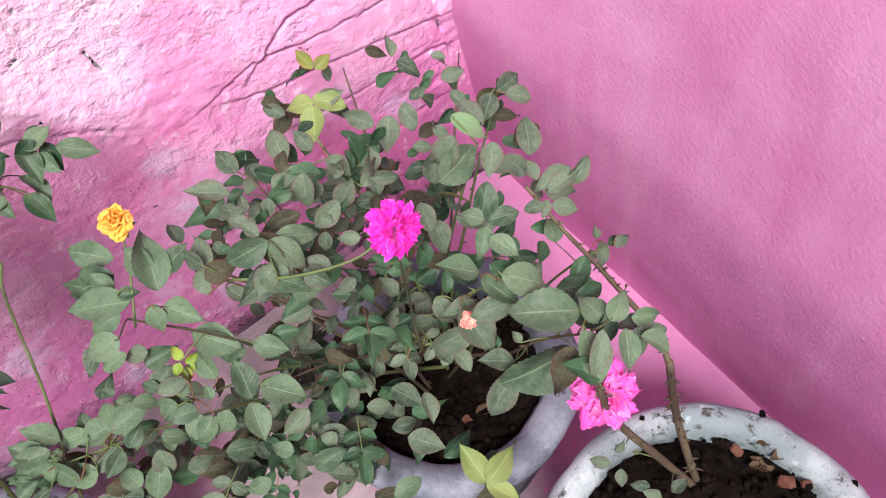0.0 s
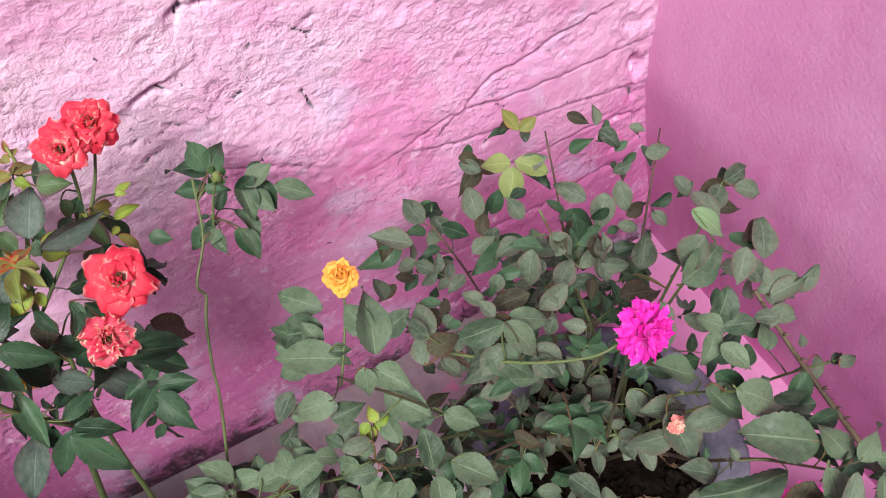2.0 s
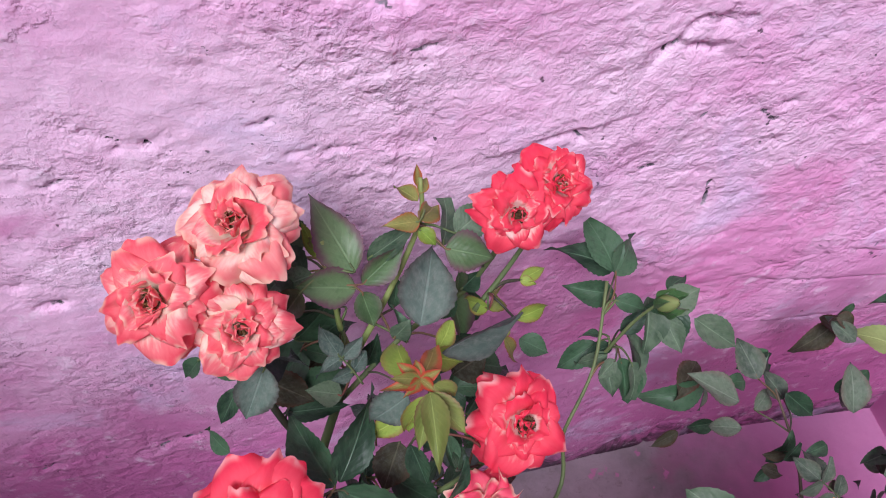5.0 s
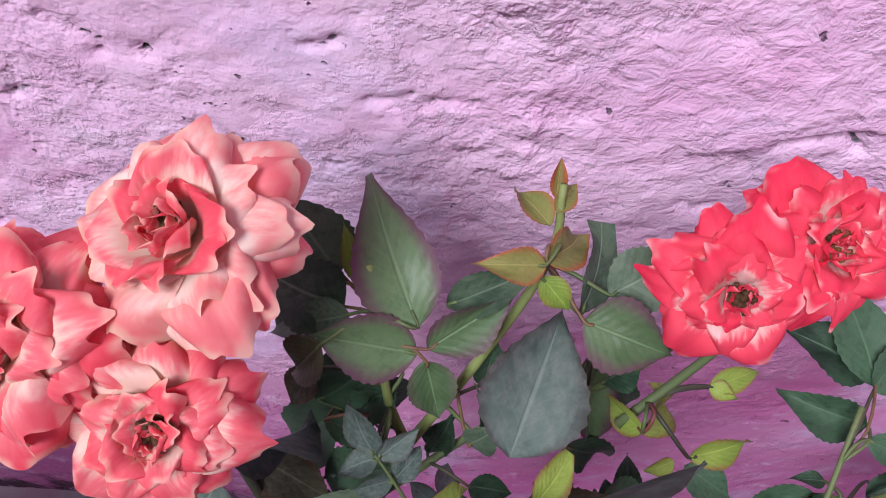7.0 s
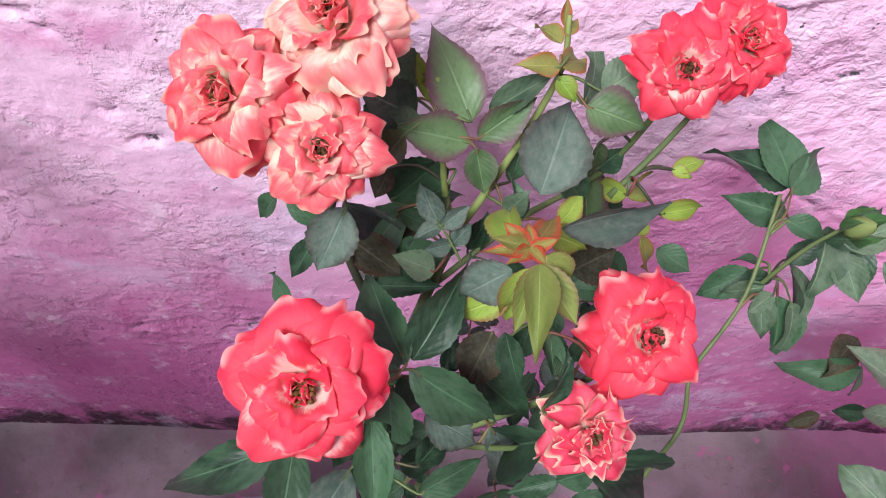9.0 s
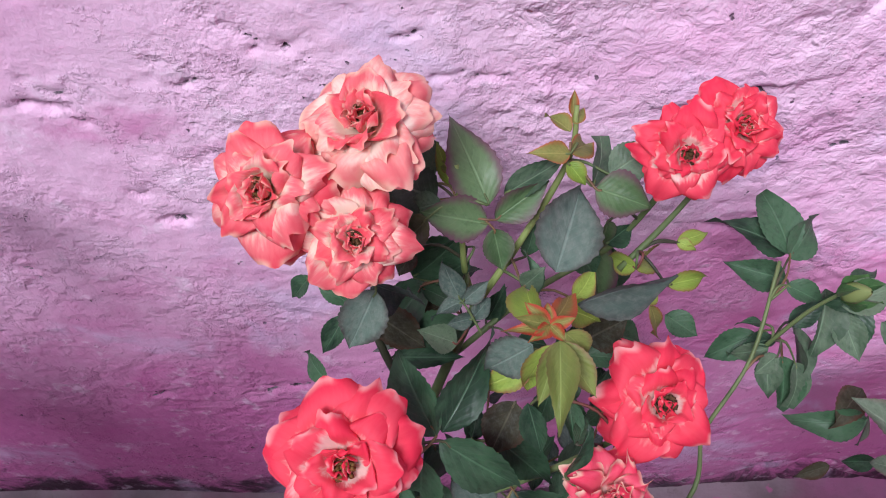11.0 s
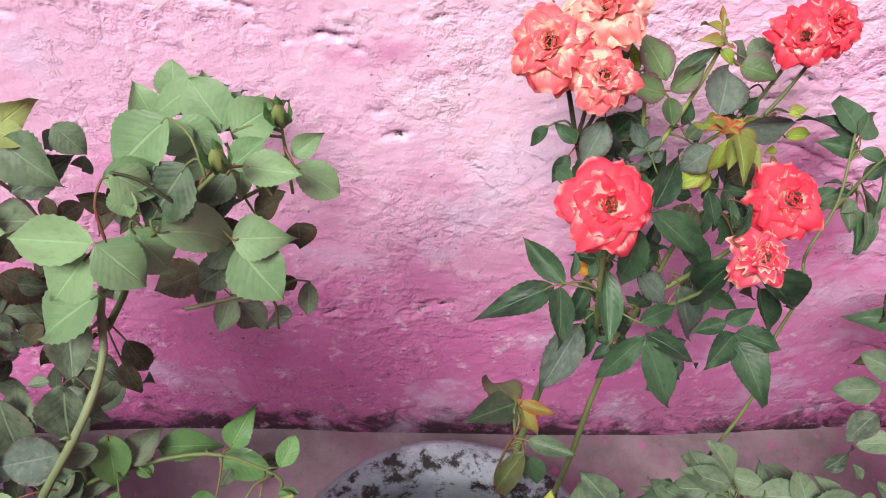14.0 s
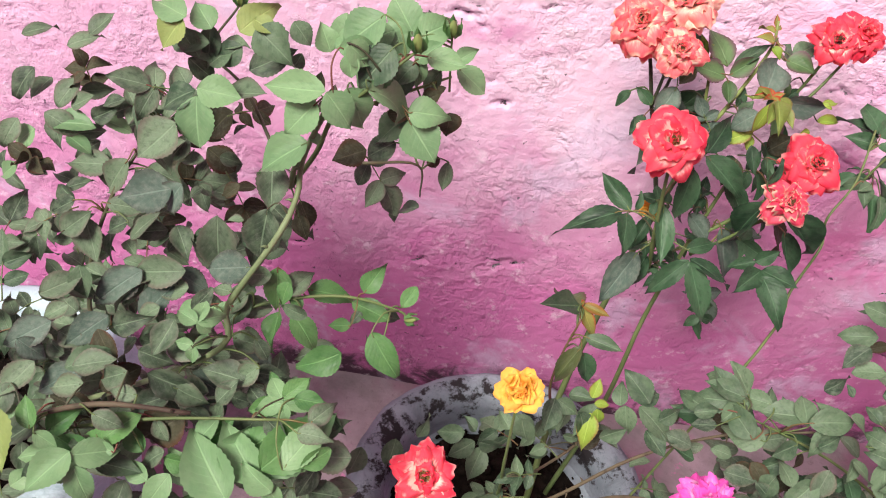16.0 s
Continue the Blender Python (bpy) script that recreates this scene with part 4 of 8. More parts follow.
# ---- coral rose bush and its flowers, in the grey-blue pot ----
CORAL_ROOT = Vector((-1.06, -0.36, 0.26))
CORAL_BUSH = thing("rose_bush", CORAL_ROOT, "coral rose bush with dark glossy leaves in a grey-blue pot", "rose bush", "rose bushes")
_node = (-0.945, -0.140, 0.806)
stem(CORAL_BUSH, [CORAL_ROOT, (-1.04, -0.27, 0.42), (-1.00, -0.20, 0.60), (-0.965, -0.16, 0.74), _node], 0.0065, 0.0045, GREENSTEM)
stem(CORAL_BUSH, [CORAL_ROOT + Vector((0.03, 0.02, 0)), (-0.98, -0.28, 0.42), (-0.965, -0.25, 0.58), (-0.95, -0.24, 0.70), (-0.93, -0.225, 0.80)], 0.005, 0.003, GREENSTEM)
stem(CORAL_BUSH, [_node, (-0.92, -0.12, 0.85), (-0.895, -0.095, 0.90), (-0.893, -0.078, 0.928)], 0.0036, 0.002, LIMESTEM)
stem(CORAL_BUSH, [_node, (-0.953, -0.13, 0.83), (-0.957, -0.12, 0.86), (-0.962, -0.10, 0.90)], 0.0034, 0.002, LIMESTEM)
stem(CORAL_BUSH, [(-0.975, -0.17, 0.70), (-1.0, -0.17, 0.78), (-1.02, -0.15, 0.84), (-1.035, -0.14, 0.89), (-1.05, -0.15, 0.925)], 0.004, 0.0024, DARKSTEM)
stem(CORAL_BUSH, [(-1.02, -0.15, 0.84), (-1.015, -0.14, 0.88), (-1.012, -0.13, 0.94)], 0.003, 0.002, DARKSTEM)
stem(CORAL_BUSH, [(-1.02, -0.15, 0.84), (-1.015, -0.165, 0.88), (-1.017, -0.17, 0.915)], 0.003, 0.002, DARKSTEM)
stem(CORAL_BUSH, [(-0.955, -0.15, 0.76), (-0.905, -0.125, 0.80), (-0.862, -0.122, 0.85), (-0.842, -0.125, 0.925)], 0.003, 0.0024, GREENSTEM)
stem(CORAL_BUSH, [(-0.86, -0.14, 0.85), (-0.835, -0.125, 0.88), (-0.812, -0.112, 0.925)], 0.003, 0.002, GREENSTEM)
stem(CORAL_BUSH, [(-0.98, -0.24, 0.66), (-1.0, -0.26, 0.76), (-1.015, -0.27, 0.86)], 0.004, 0.0024, GREENSTEM)
stem(CORAL_BUSH, [(-0.95, -0.24, 0.72), (-0.90, -0.24, 0.78), (-0.86, -0.235, 0.83)], 0.0036, 0.0022, GREENSTEM)
stem(CORAL_BUSH, [(-0.94, -0.24, 0.70), (-0.91, -0.26, 0.76), (-0.885, -0.27, 0.81)], 0.003, 0.002, GREENSTEM)
stem(CORAL_BUSH, [(-1.045, -0.30, 0.40), (-1.07, -0.32, 0.50), (-1.075, -0.34, 0.60), (-1.07, -0.35, 0.68)], 0.003, 0.0015, REDSTEM)
_up = (0.0, -0.55, 0.85)
rose(CORAL_BUSH, (-1.013, -0.127, 0.966), (-0.25, -0.30, 0.85), 0.072, PEACH, FULL, "faded peach-coral open rose", inner=CORAL)
rose(CORAL_BUSH, (-1.062, -0.159, 0.949), (-0.25, -0.6, 0.7), 0.069, CORAL, FULL, "open coral rose with pale petal bases", inner=CORAL)
rose(CORAL_BUSH, (-1.017, -0.176, 0.932), (0.02, -0.6, 0.75), 0.056, CORAL, FULL, "open coral rose with pale edges", inner=CORAL)
rose(CORAL_BUSH, (-0.842, -0.127, 0.942), (-0.1, -0.75, 0.6), 0.052, RED, OPEN, "coral-red rose")
rose(CORAL_BUSH, (-0.808, -0.108, 0.944), (0.15, -0.5, 0.8), 0.056, RED, FULL, "coral-red rose with ruffled petals")
rose(CORAL_BUSH, (-0.849, -0.230, 0.851), (0.05, -0.55, 0.8), 0.067, RED, OPEN, "open coral-red rose with white petal bases")
rose(CORAL_BUSH, (-1.021, -0.276, 0.889), (-0.05, -0.5, 0.82), 0.070, RED, OPEN, "large open coral-red rose")
rose(CORAL_BUSH, (-0.881, -0.276, 0.831), (0.1, -0.5, 0.8), 0.058, DRYPETAL, WITHERED, "withering small coral rose with curled petals")
rose(CORAL_BUSH, (-0.995, -0.205, 0.735), (-0.3, -0.6, 0.4), 0.034, YELLOW, BALL, "small orange rose half hidden in leaves", False)

# ---- sprig with a pale bud beside the coral roses ----
SPRIG_ROOT = Vector((-0.96, -0.40, 0.262))
SPRIG = thing("rose_shoot", SPRIG_ROOT, "tall thin rose shoot with one closed pale bud", "rose shoot")
stem(SPRIG, [SPRIG_ROOT, (-0.839, -0.308, 0.620), (-0.817, -0.264, 0.685), (-0.799, -0.240, 0.738), (-0.788, -0.208, 0.739), (-0.790, -0.205, 0.762), (-0.762, -0.17, 0.79), (-0.745, -0.12, 0.83)], 0.0026, 0.0017, GREENSTEM)
stem(SPRIG, [(-0.752, -0.16, 0.77), (-0.735, -0.155, 0.82), (-0.722, -0.155, 0.848)], 0.0022, 0.0014, GREENSTEM)
bud(SPRIG, (-0.722, -0.156, 0.848), (0.15, -0.45, 0.8), 0.024, LIME, "closed pale green-yellow bud")

# ---- low yellow and red rose in the same pot ----
LOW_ROOT = Vector((-1.13, -0.40, 0.262))
LOW_BUSH = thing("rose_bush", LOW_ROOT, "low rose with one yellow and one red bloom", "rose bush", "rose bushes")
stem(LOW_BUSH, [LOW_ROOT, (-1.12, -0.43, 0.40), (-1.13, -0.46, 0.54), (-1.135, -0.458, 0.65)], 0.004, 0.002, GREENSTEM)
stem(LOW_BUSH, [LOW_ROOT, (-1.17, -0.45, 0.38), (-1.21, -0.50, 0.50), (-1.22, -0.515, 0.565)], 0.004, 0.002, GREENSTEM)
stem(LOW_BUSH, [LOW_ROOT, (-1.06, -0.42, 0.34), (-0.98, -0.43, 0.44), (-0.93, -0.46, 0.50), (-0.89, -0.47, 0.515)], 0.004, 0.002, WOODSTEM)
stem(LOW_BUSH, [LOW_ROOT + Vector((0.02, 0.01, 0)), (-1.04, -0.40, 0.36), (-0.95, -0.38, 0.46), (-0.86, -0.38, 0.54), (-0.78, -0.40, 0.60)], 0.004, 0.002, WOODSTEM, thorns=8)
stem(LOW_BUSH, [LOW_ROOT + Vector((-0.01, 0.01, 0)), (-1.10, -0.38, 0.33), (-1.03, -0.36, 0.42), (-1.01, -0.36, 0.50)], 0.004, 0.002, WOODSTEM)
rose(LOW_BUSH, (-1.138, -0.462, 0.687), (-0.1, -0.4, 0.9), 0.060, YELLOW, BALL, "golden yellow rose", False)
rose(LOW_BUSH, (-1.22, -0.516, 0.583), (0.0, -0.5, 0.85), 0.075, RED, OPEN, "coral-red rose")
rose(LOW_BUSH, (-0.888, -0.47, 0.528), (0.1, -0.4, 0.9), 0.080, PALEPINK, DOUBLE, "bright pink double rose", False)

# ---- dense pink rose bush in the pale pot near the corner ----
PINK_ROOT = Vector((-0.385, -0.45, 0.27))
PINK_BUSH = thing("rose_bush", PINK_ROOT, "dense rose bush with dusty leaves and magenta blooms", "rose bush", "rose bushes")
BLUNT.add(PINK_BUSH.name)
for _tip in ((-0.45, -0.53, 0.80), (-0.64, -0.34, 0.78), (-0.70, -0.40, 0.78), (-0.60, -0.44, 0.80), (-0.43, -0.34, 0.80), (-0.28, -0.12, 0.64), (-0.10, -0.16, 0.58), (-0.20, -0.38, 0.73), (-0.30, -0.47, 0.80), (-0.20, -0.60, 0.66), (-0.37, -0.60, 0.76), (-0.48, -0.14, 0.58), (-0.70, -0.43, 0.62), (-0.60, -0.50, 0.66), (-0.86, -0.39, 0.60), (-0.35, -0.70, 0.76)):
    _tip = Vector(_tip)
    _mid = PINK_ROOT.lerp(_tip, 0.5) + Vector((LEAVES.uniform(-0.03, 0.03), LEAVES.uniform(-0.03, 0.03), 0.03))
    _foot = PINK_ROOT + Vector((LEAVES.uniform(-0.04, 0.04), LEAVES.uniform(-0.04, 0.04), -0.01))
    stem(PINK_BUSH, [_foot, PINK_ROOT.lerp(_mid, 0.5) + Vector((0, 0, 0.03)), _mid, _mid.lerp(_tip, 0.5) + Vector((0, 0, 0.015)), _tip], 0.0045, 0.0016, LEAVES.choice((WOODSTEM, DARKSTEM, GREENSTEM)), thorns=6)
stem(PINK_BUSH, [(-0.60, -0.44, 0.80), (-0.55, -0.50, 0.83), (-0.50, -0.535, 0.85), (-0.465, -0.54, 0.86)], 0.002, 0.0016, GREENSTEM)
rose(PINK_BUSH, (-0.452, -0.55, 0.875), (0.45, -0.80, 0.35), 0.060, MAGENTA, DOUBLE, "bright magenta double rose", False)
rose(PINK_BUSH, (-0.655, -0.333, 0.838), (-0.1, -0.25, 0.95), 0.043, YELLOW, BALL, "golden yellow rose", False)
rose(PINK_BUSH, (-0.405, -0.578, 0.672), (0.0, -0.8, 0.4), 0.024, PEACH, WITHERED, "shrivelled peach-brown bloom", False)
stem(PINK_BUSH, [(-0.70, -0.40, 0.76), (-0.67, -0.36, 0.80), (-0.656, -0.335, 0.825)], 0.002, 0.0014, GREENSTEM)

# ---- thorny rose in the whitewashed pot ----
WHITE_ROOT = Vector((-0.207, -0.837, 0.268))
WHITE_BUSH = thing("rose_bush", WHITE_ROOT, "thorny pruned rose with woody canes in a whitewashed pot", "rose bush", "rose bushes")
stem(WHITE_BUSH, [WHITE_ROOT, (-0.215, -0.795, 0.366), (-0.227, -0.759, 0.482), (-0.236, -0.735, 0.593)], 0.0085, 0.0065, WOODSTEM, thorns=30, label="thick thorny brown cane")
stem(WHITE_BUSH, [(-0.236, -0.735, 0.588), (-0.230, -0.705, 0.612), (-0.231, -0.636, 0.632), (-0.235, -0.60, 0.648), (-0.251, -0.564, 0.687), (-0.267, -0.512, 0.737)], 0.0055, 0.003, WOODSTEM, thorns=24)
stem(WHITE_BUSH, [WHITE_ROOT, (-0.273, -0.781, 0.431), (-0.329, -0.745, 0.575), (-0.347, -0.727, 0.662), (-0.349, -0.714, 0.716), (-0.346, -0.702, 0.747)], 0.008, 0.004, WOODSTEM, thorns=26, label="thick thorny brown cane")
stem(WHITE_BUSH, [WHITE_ROOT, (-0.26, -0.86, 0.32), (-0.31, -0.85, 0.40)], 0.003, 0.0015, GREENSTEM)
rose(WHITE_BUSH, (-0.331, -0.727, 0.619), (-0.2, -0.7, 0.65), 0.090, PALEPINK, DOUBLE, "bright magenta double rose", False)

# ---- litter on the soil of the whitewashed and pale pots ----
shard("brick_chip", (-0.138, -0.832, 0.310), 0.019, BRICKCHIP, "broken reddish brick chip on dark soil", "brick chip", 1)
shard("brick_chip", (-0.088, -0.844, 0.312), 0.020, BRICKCHIP, "broken brown brick chip by the pot rim", "brick chip", 2)
shard("brick_chip", (-0.119, -0.905, 0.308), 0.024, BRICKCHIP, "broken brown brick chip on dark soil", "brick chip", 3)
shard("brick_chip", (-0.100, -0.925, 0.308), 0.017, BRICKCHIP, "small broken brick chip on dark soil", "brick chip", 4)
shard("brick_chip", (-0.407, -0.544, 0.290), 0.018, BRICKCHIP, "small broken brick chip on dark soil", "brick chip", 5)
shard("brick_chip", (-0.320, -0.790, 0.306), 0.014, BRICKCHIP, "small broken brick chip on dark soil", "brick chip", 6)
shard("brick_chip", (-0.200, -0.890, 0.306), 0.012, BRICKCHIP, "small broken brick chip on dark soil", "brick chip", 7)
# Dark lumps added in place of worn patches on the rim.
shard("soil_clod", (-0.076, -0.820, 0.328), 0.012, SOIL, "small dark lump for a worn patch on the whitewashed rim", "soil clod", 8)
shard("soil_clod", (-0.059, -0.965, 0.328), 0.012, SOIL, "small dark lump for a worn patch on the whitewashed rim", "soil clod", 9)
shard("soil_clod", (-0.215, -0.716, 0.328), 0.010, SOIL, "tiny dark lump for a worn patch on the rim", "soil clod", 10)


def dry_strip(points, label):
    """A flat torn strip of dry bark along points."""
    bm = bmesh.new()
    rs = random.Random(4)
    rows = []
    for i, p in enumerate(smooth_line(points, 7)):
        w = 0.006 * rs.uniform(0.6, 1.3)
        out = (p - Vector((-0.285, -0.925, p.z))).normalized()
        lift = [rs.uniform(0, 0.003) for _ in range(3)]
        rows.append([bm.verts.new(p + out * w * k + Vector((0, 0, lift[k + 1] + (0.004 if k == 0 else 0)))) for k in (-1, 0, 1)])
    for a, b in zip(rows, rows[1:]):
        for k in (0, 1):
            bm.faces.new((a[k], a[k + 1], b[k + 1], b[k]))
    bmesh.ops.solidify(bm, geom=bm.faces[:], thickness=0.002)
    return tagged(new("dry_strip", mesh_of(bm, "dry_strip", DRYBITS)), label, "dry bark")


dry_strip([(-0.107, -0.842, 0.314), (-0.088, -0.862, 0.316), (-0.078, -0.885, 0.317), (-0.074, -0.917, 0.317), (-0.078, -0.953, 0.314)], "long tan strip of dry bark along the inner rim")


def dry_leaf(at, turn, size, label):
    """A curled dead leaf lying on the soil."""
    ob = new("dry_leaf", mesh_of(sheet(lambda v: 0.24 * math.sin(math.pi * min(1, v * 0.97 + 0.02)) ** 0.8 * (1 + 0.35 * math.sin(23 * v) * math.sin(9 * v)), 12, 4, lambda u, v: 0.22 * u * u + 0.1 * math.sin(7 * v + 2 * u)), "dry_leaf", DRYBITS))
    ob.matrix_basis = pose(*at, 6, 8, turn) @ Matrix.Diagonal((size, size, size, 1))
    return tagged(ob, label, "dry leaf")


dry_leaf((-0.122, -0.883, 0.308), 40, 0.034, "curled tan dead leaf on dark soil")
dry_leaf((-0.112, -0.870, 0.309), -100, 0.030, "curled tan dead leaf on dark soil")
dry_leaf((-0.130, -0.850, 0.308), -170, 0.026, "small dry tan leaf on dark soil")
dry_leaf((-0.150, -0.960, 0.304), 160, 0.032, "curled brown dead leaf on dark soil")
dry_leaf((-0.350, -0.560, 0.284), 70, 0.045, "curled brown dead leaf on dark soil")
dry_leaf((-0.300, -0.530, 0.285), 20, 0.030, "small curled brown dead leaf on dark soil")
dry_leaf((-0.330, -0.500, 0.285), -60, 0.034, "small curled brown dead leaf on dark soil")
dry_leaf((-0.290, -0.470, 0.285), 100, 0.028, "small tan dead leaf on dark soil")
dry_leaf((-1.090, -0.460, 0.268), 120, 0.040, "curled brown dead leaf on dark soil")

# ---- large green rose bush in the pale blue pot ----
LEFT_ROOT = Vector((-1.85, -0.38, 0.29))
LEFT_BUSH = thing("rose_bush", LEFT_ROOT, "sprawling light green rose bush with closed buds", "rose bush", "rose bushes")
BLUNT.add(LEFT_BUSH.name)
_fork = (-1.40, -0.33, 0.80)
stem(LEFT_BUSH, [LEFT_ROOT, (-1.469, -0.470, 0.668), (-1.435, -0.450, 0.745), (-1.390, -0.420, 0.820), (-1.379, -0.385, 0.843), (-1.377, -0.367, 0.872), (-1.345, -0.386, 0.963)], 0.0046, 0.0036, PALESTEM, thorns=8)
stem(LEFT_BUSH, [(-1.377, -0.367, 0.872), (-1.389, -0.349, 0.846), _fork], 0.004, 0.004, PALESTEM)
stem(LEFT_BUSH, [_fork, (-1.37, -0.34, 0.86), (-1.35, -0.36, 0.92), (-1.32, -0.37, 0.96), (-1.28, -0.36, 1.0)], 0.004, 0.0018, GREENSTEM)
stem(LEFT_BUSH, [(-1.35, -0.36, 0.92), (-1.30, -0.33, 0.93), (-1.25, -0.30, 0.94)], 0.003, 0.0015, GREENSTEM)
stem(LEFT_BUSH, [(-1.25, -0.31, 0.93), (-1.253, -0.30, 0.96), (-1.254, -0.30, 0.985)], 0.0016, 0.0012, GREENSTEM)
stem(LEFT_BUSH, [(-1.32, -0.37, 0.88), (-1.27, -0.35, 0.87), (-1.265, -0.35, 0.83)], 0.0022, 0.001, DARKSTEM)
stem(LEFT_BUSH, [_fork, (-1.46, -0.26, 0.86), (-1.50, -0.24, 0.89), (-1.47, -0.23, 0.94)], 0.003, 0.0015, DARKSTEM)
stem(LEFT_BUSH, [(-1.60, -0.44, 0.52), (-1.62, -0.38, 0.66), (-1.58, -0.32, 0.78), (-1.52, -0.26, 0.84)], 0.004, 0.002, DARKSTEM)
stem(LEFT_BUSH, [(-1.46, -0.42, 0.68), (-1.40, -0.40, 0.70), (-1.33, -0.39, 0.71), (-1.27, -0.42, 0.735), (-1.262, -0.442, 0.75)], 0.003, 0.0015, GREENSTEM)
stem(LEFT_BUSH, [LEFT_ROOT, (-1.72, -0.52, 0.50), (-1.60, -0.57, 0.68), (-1.52, -0.57, 0.73), (-1.44, -0.56, 0.72)], 0.005, 0.003, WOODSTEM, thorns=5)
stem(LEFT_BUSH, [(-1.60, -0.57, 0.66), (-1.48, -0.56, 0.70), (-1.36, -0.56, 0.73)], 0.003, 0.0016, GREENSTEM)
bud(LEFT_BUSH, (-1.254, -0.30, 0.982), (0.0, -0.2, 1.0), 0.019, LIME, "closed green bud")
bud(LEFT_BUSH, (-1.279, -0.36, 1.0), (-0.05, -0.2, 1.0), 0.019, LIME, "closed green bud")
bud(LEFT_BUSH, (-1.468, -0.23, 0.94), (0.1, -0.2, 1.0), 0.017, LIME, "closed green bud")
bud(LEFT_BUSH, (-1.262, -0.442, 0.75), (0.7, -0.3, 0.5), 0.014, LIME, "tiny closed green bud")

# leaves of the coral_bush
leaf(CORAL_BUSH, PURPLE, (-0.943, -0.117, 0.886), (-0.966, -0.077, 0.919), 0.031, facing=(0.06, -0.62, 0.78))
leaf(CORAL_BUSH, PURPLE, (-0.943, -0.124, 0.875), (-0.981, -0.124, 0.886), 0.027, facing=(0.23, -0.54, 0.81))
leaf(CORAL_BUSH, PURPLE, (-0.938, -0.123, 0.878), (-0.909, -0.106, 0.894), 0.021, facing=(0.14, -0.79, 0.60))
leaf(CORAL_BUSH, MID, (-0.931, -0.105, 0.880), (-0.902, -0.107, 0.914), 0.016, facing=(-0.57, -0.70, 0.43))
leaf(CORAL_BUSH, GREYLEAF, (-0.908, -0.165, 0.887), (-0.890, -0.118, 0.908), 0.037, facing=(0.01, -0.41, 0.91))
leaf(CORAL_BUSH, PURPLE, (-0.883, -0.121, 0.905), (-0.853, -0.133, 0.905), 0.027, facing=(-0.19, -0.49, 0.85))
leaf(CORAL_BUSH, MID, (-0.873, -0.109, 0.904), (-0.852, -0.104, 0.921), 0.023, facing=(-0.27, -0.79, 0.56))
leaf(CORAL_BUSH, MID, (-0.884, -0.116, 0.902), (-0.865, -0.081, 0.905), 0.015, facing=(0.70, -0.43, 0.58))
leaf(CORAL_BUSH, PURPLE, (-0.939, -0.126, 0.872), (-0.933, -0.139, 0.850), 0.019, facing=(0.19, -0.82, 0.54))
leaf(CORAL_BUSH, DARK, (-0.985, -0.125, 0.818), (-0.958, -0.125, 0.855), 0.024, facing=(-0.46, -0.82, 0.34))
leaf(CORAL_BUSH, DARK, (-0.981, -0.120, 0.800), (-0.947, -0.120, 0.819), 0.022, facing=(-0.42, -0.48, 0.77))
leaf(CORAL_BUSH, DARK, (-0.981, -0.135, 0.821), (-0.956, -0.140, 0.809), 0.014, facing=(0.29, -0.45, 0.84))
leaf(CORAL_BUSH, MID, (-0.973, -0.105, 0.874), (-1.003, -0.105, 0.893), 0.030, facing=(0.36, -0.75, 0.56))
leaf(CORAL_BUSH, MID, (-0.970, -0.110, 0.877), (-0.990, -0.115, 0.875), 0.018, facing=(0.06, -0.62, 0.79))
leaf(CORAL_BUSH, OLIVE, (-0.979, -0.125, 0.881), (-0.994, -0.130, 0.860), 0.020, facing=(-0.44, -0.75, 0.49))
leaf(CORAL_BUSH, BROWN, (-0.987, -0.120, 0.843), (-0.994, -0.130, 0.828), 0.016, facing=(-0.48, -0.61, 0.63))
leaf(CORAL_BUSH, GREYLEAF, (-1.008, -0.178, 0.886), (-1.022, -0.190, 0.850), 0.026, facing=(-0.26, -0.88, 0.39))
leaf(CORAL_BUSH, DARK, (-1.028, -0.165, 0.836), (-1.040, -0.176, 0.813), 0.014, facing=(-0.46, -0.69, 0.56))
leaf(CORAL_BUSH, GREYLEAF, (-1.010, -0.160, 0.865), (-0.981, -0.144, 0.812), 0.022, facing=(0.50, -0.87, 0.01))
leaf(CORAL_BUSH, BROWN, (-1.011, -0.150, 0.814), (-0.980, -0.160, 0.789), 0.024, facing=(0.34, -0.66, 0.67))
leaf(CORAL_BUSH, DARK, (-1.025, -0.165, 0.851), (-1.042, -0.160, 0.867), 0.013, facing=(0.16, -0.89, 0.43))
leaf(CORAL_BUSH, DARK, (-1.048, -0.150, 0.856), (-1.061, -0.150, 0.833), 0.012, facing=(-0.78, -0.46, 0.43))
leaf(CORAL_BUSH, DARK, (-0.982, -0.150, 0.782), (-0.948, -0.150, 0.804), 0.026, facing=(-0.49, -0.47, 0.74))
leaf(CORAL_BUSH, MID, (-0.959, -0.170, 0.811), (-0.985, -0.170, 0.829), 0.018, facing=(0.46, -0.58, 0.67))
leaf(CORAL_BUSH, DARK, (-0.998, -0.160, 0.773), (-0.952, -0.170, 0.790), 0.018, facing=(-0.39, -0.36, 0.85))
leaf(CORAL_BUSH, DARK, (-0.934, -0.130, 0.772), (-0.926, -0.130, 0.806), 0.016, facing=(-0.50, -0.86, 0.11))
leaf(CORAL_BUSH, DARK, (-0.914, -0.120, 0.835), (-0.909, -0.110, 0.855), 0.014, facing=(0.27, -0.89, 0.38))
leaf(CORAL_BUSH, MID, (-0.920, -0.150, 0.846), (-0.910, -0.150, 0.864), 0.014, facing=(-0.41, -0.88, 0.24))
